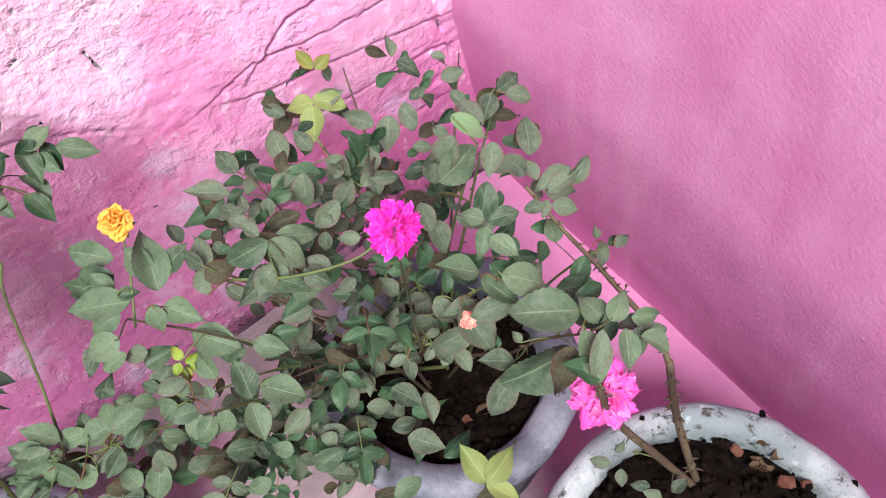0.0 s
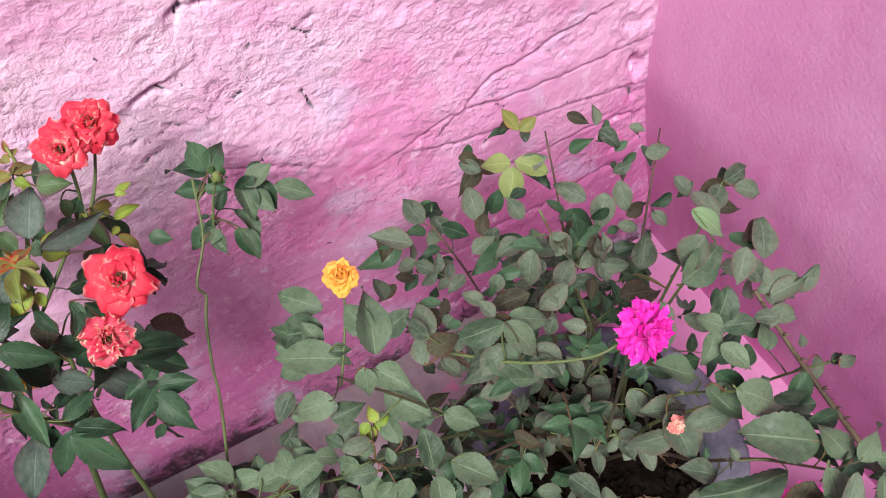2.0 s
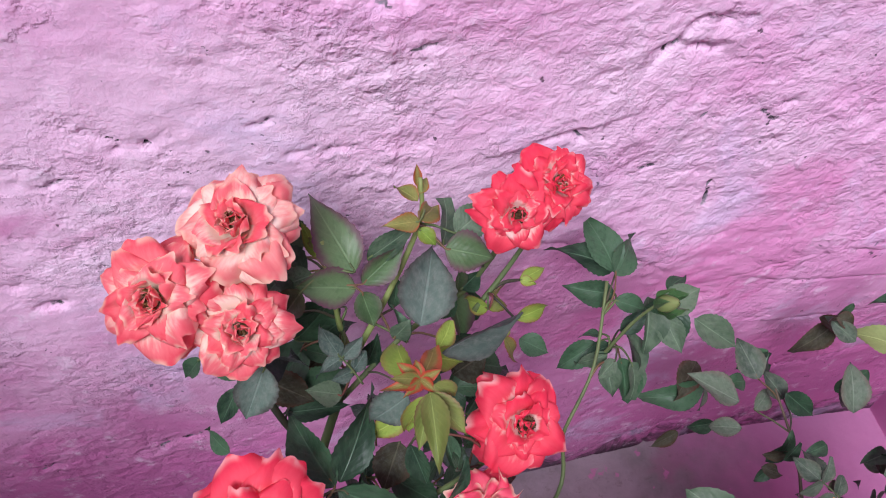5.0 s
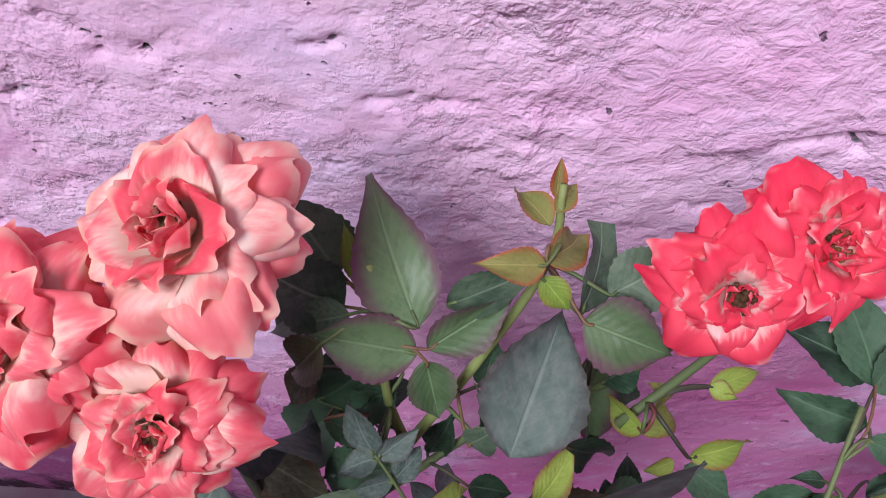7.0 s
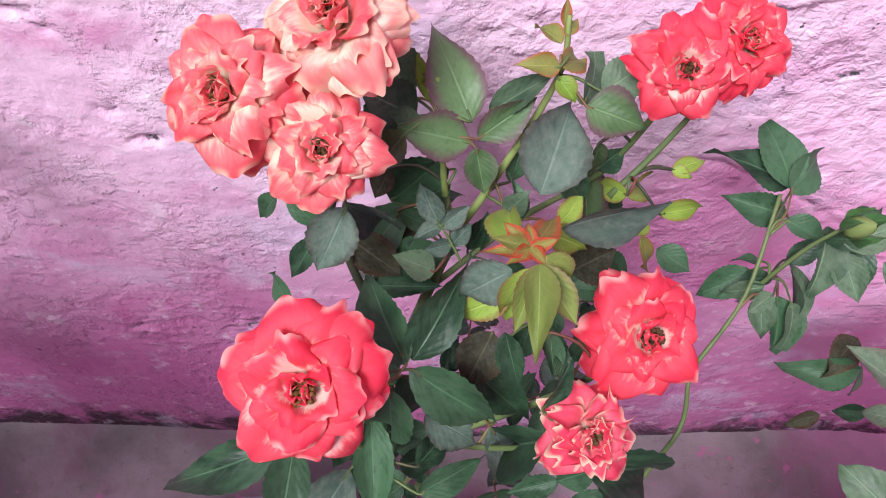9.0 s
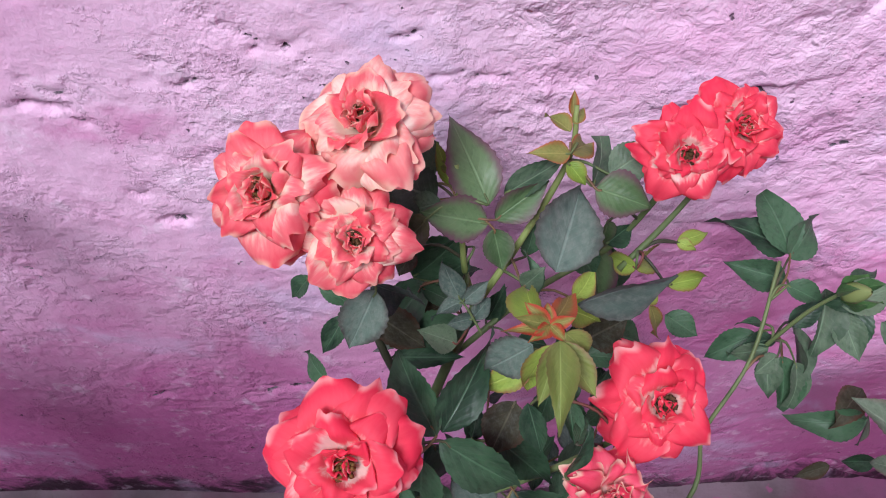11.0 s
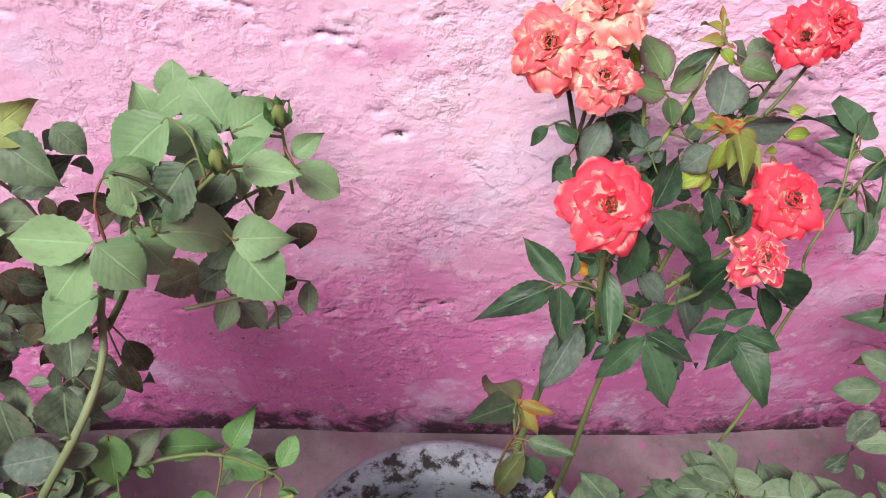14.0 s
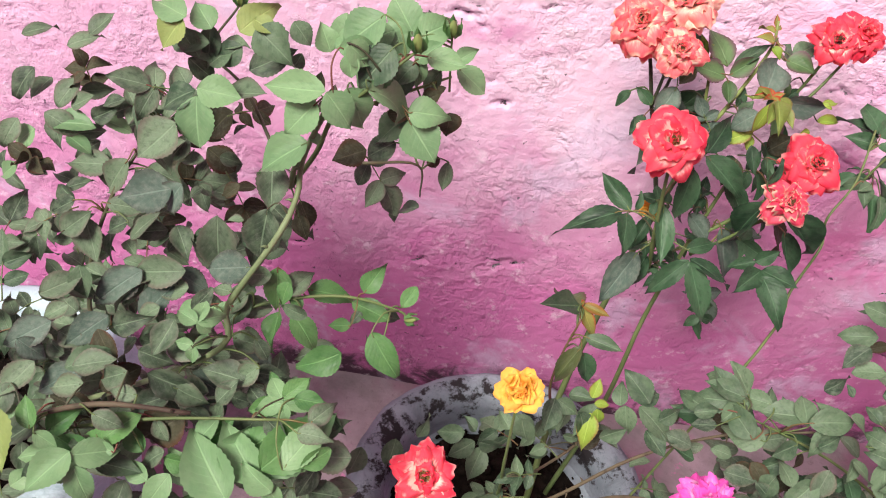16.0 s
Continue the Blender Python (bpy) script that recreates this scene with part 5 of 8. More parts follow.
leaf(CORAL_BUSH, DARK, (-0.867, -0.125, 0.856), (-0.854, -0.120, 0.871), 0.016, facing=(-0.23, -0.85, 0.48))
leaf(CORAL_BUSH, DARK, (-0.886, -0.130, 0.856), (-0.873, -0.140, 0.843), 0.018, facing=(0.30, -0.59, 0.75))
leaf(CORAL_BUSH, PURPLE, (-0.871, -0.125, 0.879), (-0.871, -0.130, 0.854), 0.016, facing=(0.64, -0.75, 0.16))
leaf(CORAL_BUSH, FRESH, (-0.853, -0.146, 0.861), (-0.830, -0.117, 0.838), 0.016, facing=(0.79, -0.17, 0.58))
leaf(CORAL_BUSH, FRESH, (-0.853, -0.146, 0.861), (-0.864, -0.126, 0.843), 0.014, facing=(-0.92, -0.21, 0.32))
leaf(CORAL_BUSH, FRESH, (-0.833, -0.153, 0.853), (-0.805, -0.146, 0.852), 0.012, facing=(0.13, -0.40, 0.91))
leaf(CORAL_BUSH, FRESH, (-0.823, -0.125, 0.858), (-0.803, -0.120, 0.862), 0.010, facing=(-0.07, -0.45, 0.89))
leaf(CORAL_BUSH, FRESH, (-0.823, -0.125, 0.858), (-0.813, -0.130, 0.860), 0.008, facing=(-0.29, -0.25, 0.93))
leaf(CORAL_BUSH, YOUNG, (-0.838, -0.155, 0.831), (-0.822, -0.165, 0.802), 0.012, facing=(0.37, -0.80, 0.47))
leaf(CORAL_BUSH, FRESH, (-0.834, -0.150, 0.836), (-0.845, -0.155, 0.834), 0.008, facing=(0.11, -0.59, 0.80))
leaf(CORAL_BUSH, GREYLEAF, (-0.899, -0.190, 0.893), (-0.841, -0.157, 0.877), 0.025, facing=(0.53, -0.80, 0.27))
leaf(CORAL_BUSH, DARK, (-0.858, -0.160, 0.805), (-0.833, -0.160, 0.792), 0.024, facing=(0.42, -0.43, 0.80))
leaf(CORAL_BUSH, DARK, (-0.815, -0.140, 0.794), (-0.794, -0.150, 0.784), 0.018, facing=(0.19, -0.51, 0.84))
leaf(CORAL_BUSH, BROWN, (-0.878, -0.170, 0.815), (-0.855, -0.165, 0.834), 0.026, facing=(-0.42, -0.61, 0.67))
leaf(CORAL_BUSH, DARK, (-0.952, -0.115, 0.837), (-0.996, -0.120, 0.816), 0.028, facing=(-0.30, -0.57, 0.77))
leaf(CORAL_BUSH, DARK, (-0.977, -0.125, 0.810), (-1.027, -0.145, 0.735), 0.033, facing=(-0.46, -0.73, 0.50))
leaf(CORAL_BUSH, DARK, (-0.951, -0.125, 0.836), (-0.976, -0.130, 0.817), 0.018, facing=(-0.38, -0.64, 0.67))
leaf(CORAL_BUSH, DARK, (-0.910, -0.150, 0.837), (-0.916, -0.130, 0.855), 0.011, facing=(0.41, -0.53, 0.74))
leaf(CORAL_BUSH, PURPLE, (-0.869, -0.110, 0.842), (-0.860, -0.125, 0.786), 0.021, facing=(0.44, -0.85, 0.30))
leaf(CORAL_BUSH, DARK, (-0.872, -0.135, 0.799), (-0.836, -0.135, 0.766), 0.020, facing=(0.53, -0.63, 0.57))
leaf(CORAL_BUSH, DARK, (-0.837, -0.105, 0.772), (-0.854, -0.100, 0.819), 0.018, facing=(0.40, -0.89, 0.24))
leaf(CORAL_BUSH, DARK, (-0.915, -0.150, 0.778), (-0.895, -0.150, 0.771), 0.016, facing=(0.30, -0.53, 0.79))
leaf(CORAL_BUSH, BROWN, (-0.962, -0.125, 0.787), (-0.991, -0.130, 0.762), 0.020, facing=(-0.43, -0.66, 0.61))
leaf(CORAL_BUSH, DARK, (-0.934, -0.135, 0.779), (-0.925, -0.130, 0.809), 0.012, facing=(0.15, -0.98, 0.12))
leaf(CORAL_BUSH, DARK, (-0.880, -0.145, 0.764), (-0.871, -0.135, 0.790), 0.014, facing=(0.14, -0.94, 0.31))
leaf(CORAL_BUSH, MID, (-0.976, -0.090, 0.875), (-0.997, -0.075, 0.904), 0.030, facing=(0.20, -0.81, 0.56))
leaf(CORAL_BUSH, MID, (-0.978, -0.095, 0.875), (-1.006, -0.110, 0.854), 0.028, facing=(-0.20, -0.63, 0.75))
leaf(CORAL_BUSH, YOUNG, (-0.899, -0.106, 0.918), (-0.922, -0.111, 0.924), 0.013, facing=(0.32, -0.46, 0.83))
leaf(CORAL_BUSH, YOUNG, (-0.898, -0.104, 0.918), (-0.876, -0.084, 0.905), 0.015, facing=(0.67, -0.30, 0.67))
leaf(CORAL_BUSH, YOUNG, (-0.897, -0.090, 0.919), (-0.909, -0.071, 0.917), 0.012, facing=(-0.15, 0.01, 0.99))
leaf(CORAL_BUSH, YOUNG, (-0.895, -0.085, 0.921), (-0.886, -0.073, 0.922), 0.008, facing=(0.43, -0.39, 0.82))
leaf(CORAL_BUSH, REDYOUNG, (-0.895, -0.080, 0.922), (-0.894, -0.068, 0.930), 0.006, facing=(0.03, -0.56, 0.83))
leaf(CORAL_BUSH, FRESH, (-0.899, -0.108, 0.912), (-0.888, -0.117, 0.904), 0.011, facing=(0.19, -0.51, 0.84))
leaf(CORAL_BUSH, FRESH, (-0.964, -0.100, 0.881), (-0.973, -0.085, 0.902), 0.010, facing=(0.08, -0.80, 0.59))
leaf(CORAL_BUSH, YOUNG, (-0.963, -0.095, 0.889), (-0.971, -0.090, 0.892), 0.008, facing=(-0.07, -0.61, 0.79))
leaf(CORAL_BUSH, OLIVEYOUNG, (-0.918, -0.226, 0.917), (-0.921, -0.268, 0.916), 0.015, facing=(0.03, -0.03, 1.00))
leaf(CORAL_BUSH, OLIVEYOUNG, (-0.918, -0.226, 0.917), (-0.929, -0.252, 0.903), 0.013, facing=(-0.12, -0.43, 0.89))
leaf(CORAL_BUSH, OLIVEYOUNG, (-0.918, -0.226, 0.917), (-0.901, -0.245, 0.898), 0.015, facing=(0.25, -0.56, 0.79))
leaf(CORAL_BUSH, OLIVEYOUNG, (-0.915, -0.222, 0.919), (-0.900, -0.225, 0.903), 0.012, facing=(0.52, -0.60, 0.61))
leaf(CORAL_BUSH, FRESH, (-0.922, -0.226, 0.913), (-0.933, -0.235, 0.881), 0.013, facing=(-0.47, -0.80, 0.38))
leaf(CORAL_BUSH, REDYOUNG, (-0.921, -0.215, 0.914), (-0.940, -0.222, 0.921), 0.008, facing=(0.40, -0.40, 0.82))
leaf(CORAL_BUSH, REDYOUNG, (-0.921, -0.215, 0.914), (-0.933, -0.205, 0.919), 0.008, facing=(-0.11, -0.50, 0.86))
leaf(CORAL_BUSH, REDYOUNG, (-0.921, -0.215, 0.914), (-0.901, -0.190, 0.906), 0.012, facing=(0.51, -0.10, 0.85))
leaf(CORAL_BUSH, REDYOUNG, (-0.921, -0.215, 0.914), (-0.931, -0.225, 0.917), 0.008, facing=(0.43, -0.17, 0.89))
leaf(CORAL_BUSH, REDYOUNG, (-0.921, -0.215, 0.914), (-0.914, -0.225, 0.916), 0.007, facing=(-0.32, -0.09, 0.94))
leaf(CORAL_BUSH, REDYOUNG, (-0.921, -0.215, 0.914), (-0.910, -0.215, 0.921), 0.007, facing=(-0.44, -0.61, 0.66))
leaf(CORAL_BUSH, REDYOUNG, (-0.921, -0.215, 0.914), (-0.922, -0.205, 0.919), 0.007, facing=(-0.03, -0.44, 0.90))
leaf(CORAL_BUSH, YOUNG, (-0.921, -0.215, 0.914), (-0.940, -0.215, 0.922), 0.008, facing=(0.32, -0.56, 0.77))
leaf(CORAL_BUSH, FRESH, (-0.925, -0.209, 0.908), (-0.931, -0.175, 0.890), 0.017, facing=(-0.81, 0.15, 0.57))
leaf(CORAL_BUSH, FRESH, (-0.903, -0.185, 0.879), (-0.882, -0.190, 0.874), 0.016, facing=(0.07, -0.50, 0.86))
leaf(CORAL_BUSH, FRESH, (-0.899, -0.180, 0.879), (-0.884, -0.165, 0.884), 0.013, facing=(0.28, -0.54, 0.79))
leaf(CORAL_BUSH, FRESH, (-0.924, -0.215, 0.869), (-0.951, -0.225, 0.861), 0.017, facing=(-0.05, -0.53, 0.85))
leaf(CORAL_BUSH, GREYLEAF, (-0.927, -0.215, 0.893), (-0.951, -0.222, 0.875), 0.024, facing=(-0.33, -0.65, 0.69))
leaf(CORAL_BUSH, FRESH, (-0.922, -0.210, 0.860), (-0.923, -0.220, 0.847), 0.011, facing=(-0.03, -0.79, 0.62))
leaf(CORAL_BUSH, DARK, (-0.976, -0.248, 0.856), (-0.999, -0.205, 0.866), 0.024, facing=(-0.38, -0.40, 0.84))
leaf(CORAL_BUSH, DARK, (-0.972, -0.246, 0.857), (-0.945, -0.212, 0.890), 0.024, facing=(-0.02, -0.69, 0.72))
leaf(CORAL_BUSH, DARK, (-0.973, -0.251, 0.854), (-0.926, -0.271, 0.826), 0.025, facing=(0.16, -0.65, 0.74))
leaf(CORAL_BUSH, DARK, (-0.983, -0.255, 0.838), (-0.982, -0.275, 0.776), 0.023, facing=(0.01, -0.95, 0.31))
leaf(CORAL_BUSH, DARK, (-0.935, -0.235, 0.810), (-0.899, -0.255, 0.785), 0.022, facing=(0.28, -0.51, 0.81))
leaf(CORAL_BUSH, DARK, (-0.902, -0.274, 0.820), (-0.919, -0.258, 0.744), 0.029, facing=(-0.83, -0.55, 0.06))
leaf(CORAL_BUSH, DARK, (-0.927, -0.235, 0.865), (-0.918, -0.250, 0.840), 0.014, facing=(-0.26, -0.87, 0.43))
leaf(CORAL_BUSH, DARK, (-0.900, -0.225, 0.845), (-0.897, -0.240, 0.824), 0.012, facing=(0.35, -0.74, 0.57))
leaf(CORAL_BUSH, BROWN, (-0.929, -0.220, 0.833), (-0.942, -0.240, 0.810), 0.026, facing=(-0.12, -0.72, 0.68))
leaf(CORAL_BUSH, DARK, (-0.896, -0.245, 0.832), (-0.888, -0.230, 0.835), 0.012, facing=(0.54, -0.44, 0.72))
leaf(CORAL_BUSH, BROWN, (-0.851, -0.215, 0.750), (-0.815, -0.220, 0.696), 0.028, facing=(0.56, -0.70, 0.44))
leaf(CORAL_BUSH, DARK, (-0.870, -0.210, 0.807), (-0.877, -0.220, 0.788), 0.014, facing=(-0.08, -0.86, 0.50))
leaf(CORAL_BUSH, DARK, (-0.906, -0.265, 0.840), (-0.893, -0.250, 0.863), 0.012, facing=(0.51, -0.83, 0.24))
leaf(CORAL_BUSH, DARK, (-1.034, -0.260, 0.774), (-1.066, -0.222, 0.788), 0.022, facing=(-0.33, -0.56, 0.76))
leaf(CORAL_BUSH, DARK, (-1.044, -0.263, 0.772), (-1.109, -0.291, 0.763), 0.026, facing=(0.08, -0.47, 0.88))
leaf(CORAL_BUSH, DARK, (-1.037, -0.264, 0.771), (-1.041, -0.316, 0.772), 0.025, facing=(0.13, 0.01, 0.99))
leaf(CORAL_BUSH, DARK, (-0.994, -0.245, 0.772), (-0.991, -0.290, 0.726), 0.023, facing=(0.10, -0.70, 0.70))
leaf(CORAL_BUSH, DARK, (-0.962, -0.295, 0.742), (-0.999, -0.312, 0.697), 0.022, facing=(-0.45, -0.64, 0.62))
leaf(CORAL_BUSH, DARK, (-0.959, -0.292, 0.742), (-0.918, -0.318, 0.743), 0.022, facing=(-0.17, -0.23, 0.96))
leaf(CORAL_BUSH, DARK, (-0.962, -0.302, 0.746), (-0.932, -0.338, 0.690), 0.028, facing=(0.16, -0.79, 0.59))
leaf(CORAL_BUSH, DARK, (-0.880, -0.287, 0.818), (-0.818, -0.277, 0.765), 0.030, facing=(0.61, -0.50, 0.62))
leaf(CORAL_BUSH, DARK, (-0.866, -0.272, 0.783), (-0.840, -0.270, 0.722), 0.024, facing=(0.61, -0.75, 0.23))
leaf(CORAL_BUSH, DARK, (-0.879, -0.272, 0.733), (-0.908, -0.275, 0.721), 0.015, facing=(-0.27, -0.56, 0.79))
leaf(CORAL_BUSH, DARK, (-0.874, -0.284, 0.732), (-0.908, -0.320, 0.733), 0.024, facing=(0.20, -0.16, 0.97))
leaf(CORAL_BUSH, DARK, (-0.872, -0.283, 0.732), (-0.832, -0.293, 0.720), 0.024, facing=(0.13, -0.49, 0.86))
leaf(CORAL_BUSH, DARK, (-0.875, -0.295, 0.733), (-0.853, -0.344, 0.722), 0.030, facing=(-0.02, -0.23, 0.97))
leaf(CORAL_BUSH, DARK, (-0.965, -0.284, 0.749), (-0.928, -0.265, 0.748), 0.018, facing=(0.29, -0.51, 0.81))
leaf(CORAL_BUSH, DARK, (-0.967, -0.270, 0.755), (-0.946, -0.247, 0.746), 0.016, facing=(0.58, -0.23, 0.78))
leaf(CORAL_BUSH, DARK, (-0.879, -0.272, 0.733), (-0.857, -0.268, 0.751), 0.017, facing=(-0.32, -0.76, 0.56))
leaf(CORAL_BUSH, GREYLEAF, (-1.008, -0.260, 0.708), (-1.044, -0.306, 0.667), 0.034, facing=(-0.11, -0.61, 0.78))
leaf(CORAL_BUSH, DARK, (-0.976, -0.235, 0.807), (-0.952, -0.230, 0.730), 0.029, facing=(0.36, -0.93, 0.05))
leaf(CORAL_BUSH, DARK, (-0.902, -0.200, 0.804), (-0.908, -0.215, 0.779), 0.016, facing=(-0.27, -0.79, 0.55))
leaf(CORAL_BUSH, DARK, (-0.896, -0.205, 0.810), (-0.883, -0.220, 0.781), 0.014, facing=(0.32, -0.77, 0.55))
leaf(CORAL_BUSH, GREYLEAF, (-0.961, -0.240, 0.762), (-0.928, -0.250, 0.733), 0.026, facing=(0.36, -0.67, 0.65))
leaf(CORAL_BUSH, GREYLEAF, (-0.921, -0.245, 0.751), (-0.890, -0.260, 0.681), 0.030, facing=(0.37, -0.86, 0.35))
leaf(CORAL_BUSH, DARK, (-0.993, -0.250, 0.698), (-1.005, -0.265, 0.654), 0.022, facing=(-0.41, -0.82, 0.39))
leaf(CORAL_BUSH, DARK, (-0.976, -0.255, 0.707), (-0.952, -0.250, 0.696), 0.018, facing=(0.45, -0.47, 0.76))
leaf(CORAL_BUSH, DARK, (-1.021, -0.240, 0.756), (-1.017, -0.225, 0.773), 0.010, facing=(0.56, -0.69, 0.46))
leaf(CORAL_BUSH, DARK, (-1.002, -0.235, 0.747), (-1.016, -0.255, 0.709), 0.016, facing=(-0.39, -0.75, 0.54))
leaf(CORAL_BUSH, DARK, (-0.891, -0.265, 0.792), (-0.889, -0.275, 0.776), 0.009, facing=(0.47, -0.73, 0.51))
leaf(CORAL_BUSH, DARK, (-1.035, -0.215, 0.854), (-1.050, -0.200, 0.855), 0.015, facing=(-0.49, -0.54, 0.69))
leaf(CORAL_BUSH, OLIVE, (-1.070, -0.322, 0.672), (-1.092, -0.259, 0.645), 0.034, facing=(-0.29, 0.28, 0.91))
leaf(CORAL_BUSH, MID, (-1.070, -0.322, 0.672), (-1.125, -0.360, 0.704), 0.028, facing=(0.56, -0.13, 0.82))
leaf(CORAL_BUSH, OLIVE, (-1.059, -0.350, 0.631), (-1.085, -0.370, 0.579), 0.022, facing=(-0.45, -0.74, 0.50))
leaf(CORAL_BUSH, MID, (-1.056, -0.345, 0.645), (-1.015, -0.360, 0.645), 0.018, facing=(-0.13, -0.33, 0.93))
leaf(CORAL_BUSH, DARK, (-1.055, -0.350, 0.621), (-1.034, -0.365, 0.581), 0.022, facing=(0.45, -0.74, 0.51))
leaf(CORAL_BUSH, REDYOUNG, (-1.068, -0.322, 0.675), (-1.066, -0.325, 0.683), 0.008, facing=(-0.99, -0.12, 0.09))
leaf(CORAL_BUSH, REDYOUNG, (-1.067, -0.322, 0.675), (-1.035, -0.335, 0.676), 0.012, facing=(-0.24, -0.49, 0.84))
leaf(CORAL_BUSH, YOUNG, (-1.067, -0.322, 0.672), (-1.044, -0.345, 0.645), 0.015, facing=(0.16, -0.67, 0.73))

# leaves of the sprig
leaf(SPRIG, DARK, (-0.727, -0.103, 0.814), (-0.734, -0.059, 0.830), 0.027)
leaf(SPRIG, DARK, (-0.722, -0.093, 0.804), (-0.765, -0.075, 0.821), 0.030)
leaf(SPRIG, DARK, (-0.727, -0.105, 0.813), (-0.699, -0.079, 0.825), 0.022)
leaf(SPRIG, DARK, (-0.734, -0.121, 0.810), (-0.768, -0.112, 0.811), 0.022)
leaf(SPRIG, DARK, (-0.738, -0.131, 0.817), (-0.715, -0.140, 0.813), 0.024)
leaf(SPRIG, DARK, (-0.736, -0.152, 0.802), (-0.718, -0.145, 0.816), 0.021)
leaf(SPRIG, DARK, (-0.739, -0.153, 0.784), (-0.759, -0.156, 0.781), 0.020)
leaf(SPRIG, DARK, (-0.746, -0.142, 0.786), (-0.760, -0.141, 0.789), 0.014)
leaf(SPRIG, DARK, (-0.677, -0.127, 0.791), (-0.674, -0.151, 0.765), 0.021)
leaf(SPRIG, DARK, (-0.686, -0.122, 0.807), (-0.667, -0.112, 0.810), 0.015)
leaf(SPRIG, MID, (-0.718, -0.139, 0.774), (-0.706, -0.170, 0.746), 0.022)
leaf(SPRIG, MID, (-0.720, -0.163, 0.766), (-0.709, -0.185, 0.742), 0.015)
leaf(SPRIG, MID, (-0.742, -0.167, 0.786), (-0.757, -0.176, 0.780), 0.017)
leaf(SPRIG, MID, (-0.701, -0.124, 0.799), (-0.700, -0.158, 0.767), 0.022)
leaf(SPRIG, MID, (-0.695, -0.138, 0.803), (-0.662, -0.126, 0.803), 0.025)
leaf(SPRIG, MID, (-0.688, -0.136, 0.788), (-0.677, -0.159, 0.771), 0.026)
leaf(SPRIG, MID, (-0.665, -0.146, 0.793), (-0.632, -0.161, 0.770), 0.022)
leaf(SPRIG, MID, (-0.746, -0.160, 0.784), (-0.767, -0.162, 0.774), 0.025)
leaf(SPRIG, MID, (-0.748, -0.167, 0.783), (-0.747, -0.188, 0.770), 0.023)
leaf(SPRIG, DARK, (-0.726, -0.156, 0.762), (-0.715, -0.183, 0.727), 0.019)
leaf(SPRIG, DARK, (-0.683, -0.139, 0.810), (-0.707, -0.135, 0.803), 0.020)
leaf(SPRIG, DARK, (-0.750, -0.147, 0.780), (-0.778, -0.154, 0.761), 0.019)

# leaves of the pink_bush
leaf(PINK_BUSH, GREY, (-0.211, -0.145, 0.635), (-0.199, -0.125, 0.653), 0.030)
leaf(PINK_BUSH, GREY, (-0.204, -0.146, 0.620), (-0.181, -0.170, 0.606), 0.033)
leaf(PINK_BUSH, GREY, (-0.131, -0.127, 0.573), (-0.116, -0.143, 0.568), 0.018)
leaf(PINK_BUSH, GREY, (-0.173, -0.215, 0.617), (-0.142, -0.226, 0.621), 0.029)
leaf(PINK_BUSH, GREY, (-0.217, -0.237, 0.644), (-0.239, -0.232, 0.638), 0.031)
leaf(PINK_BUSH, GREY, (-0.288, -0.299, 0.717), (-0.297, -0.326, 0.699), 0.026)
leaf(PINK_BUSH, GREY, (-0.246, -0.346, 0.746), (-0.243, -0.369, 0.738), 0.025)
leaf(PINK_BUSH, GREY, (-0.319, -0.313, 0.727), (-0.343, -0.336, 0.701), 0.032)
leaf(PINK_BUSH, GREY, (-0.336, -0.298, 0.710), (-0.357, -0.269, 0.723), 0.021)
leaf(PINK_BUSH, GREY, (-0.288, -0.364, 0.727), (-0.280, -0.382, 0.716), 0.024)
leaf(PINK_BUSH, GREY, (-0.294, -0.315, 0.650), (-0.276, -0.330, 0.647), 0.019)
leaf(PINK_BUSH, GREY, (-0.196, -0.375, 0.733), (-0.161, -0.374, 0.737), 0.032)
leaf(PINK_BUSH, GREY, (-0.195, -0.391, 0.741), (-0.170, -0.408, 0.732), 0.022)
leaf(PINK_BUSH, GREY, (-0.215, -0.388, 0.753), (-0.242, -0.405, 0.739), 0.031)
leaf(PINK_BUSH, GREY, (-0.246, -0.493, 0.759), (-0.221, -0.464, 0.776), 0.025)
leaf(PINK_BUSH, GREY, (-0.312, -0.514, 0.852), (-0.334, -0.532, 0.835), 0.020)
leaf(PINK_BUSH, GREY, (-0.285, -0.496, 0.791), (-0.272, -0.518, 0.772), 0.020)
leaf(PINK_BUSH, GREY, (-0.250, -0.513, 0.736), (-0.249, -0.492, 0.750), 0.021)
leaf(PINK_BUSH, GREY, (-0.221, -0.494, 0.676), (-0.186, -0.516, 0.662), 0.027)
leaf(PINK_BUSH, GREY, (-0.228, -0.510, 0.689), (-0.186, -0.512, 0.698), 0.021)
leaf(PINK_BUSH, GREY, (-0.225, -0.514, 0.666), (-0.201, -0.533, 0.653), 0.024)
leaf(PINK_BUSH, GREY, (-0.274, -0.553, 0.749), (-0.291, -0.540, 0.745), 0.019)
leaf(PINK_BUSH, MID, (-0.376, -0.506, 0.835), (-0.324, -0.503, 0.842), 0.030)
leaf(PINK_BUSH, MID, (-0.331, -0.524, 0.812), (-0.352, -0.544, 0.790), 0.026)
leaf(PINK_BUSH, MID, (-0.358, -0.552, 0.801), (-0.374, -0.531, 0.806), 0.020)
leaf(PINK_BUSH, MID, (-0.346, -0.542, 0.776), (-0.319, -0.556, 0.782), 0.021)
leaf(PINK_BUSH, MID, (-0.347, -0.538, 0.760), (-0.365, -0.559, 0.749), 0.021)
leaf(PINK_BUSH, MID, (-0.353, -0.555, 0.766), (-0.342, -0.585, 0.759), 0.024)
leaf(PINK_BUSH, MID, (-0.369, -0.550, 0.704), (-0.405, -0.522, 0.719), 0.028)
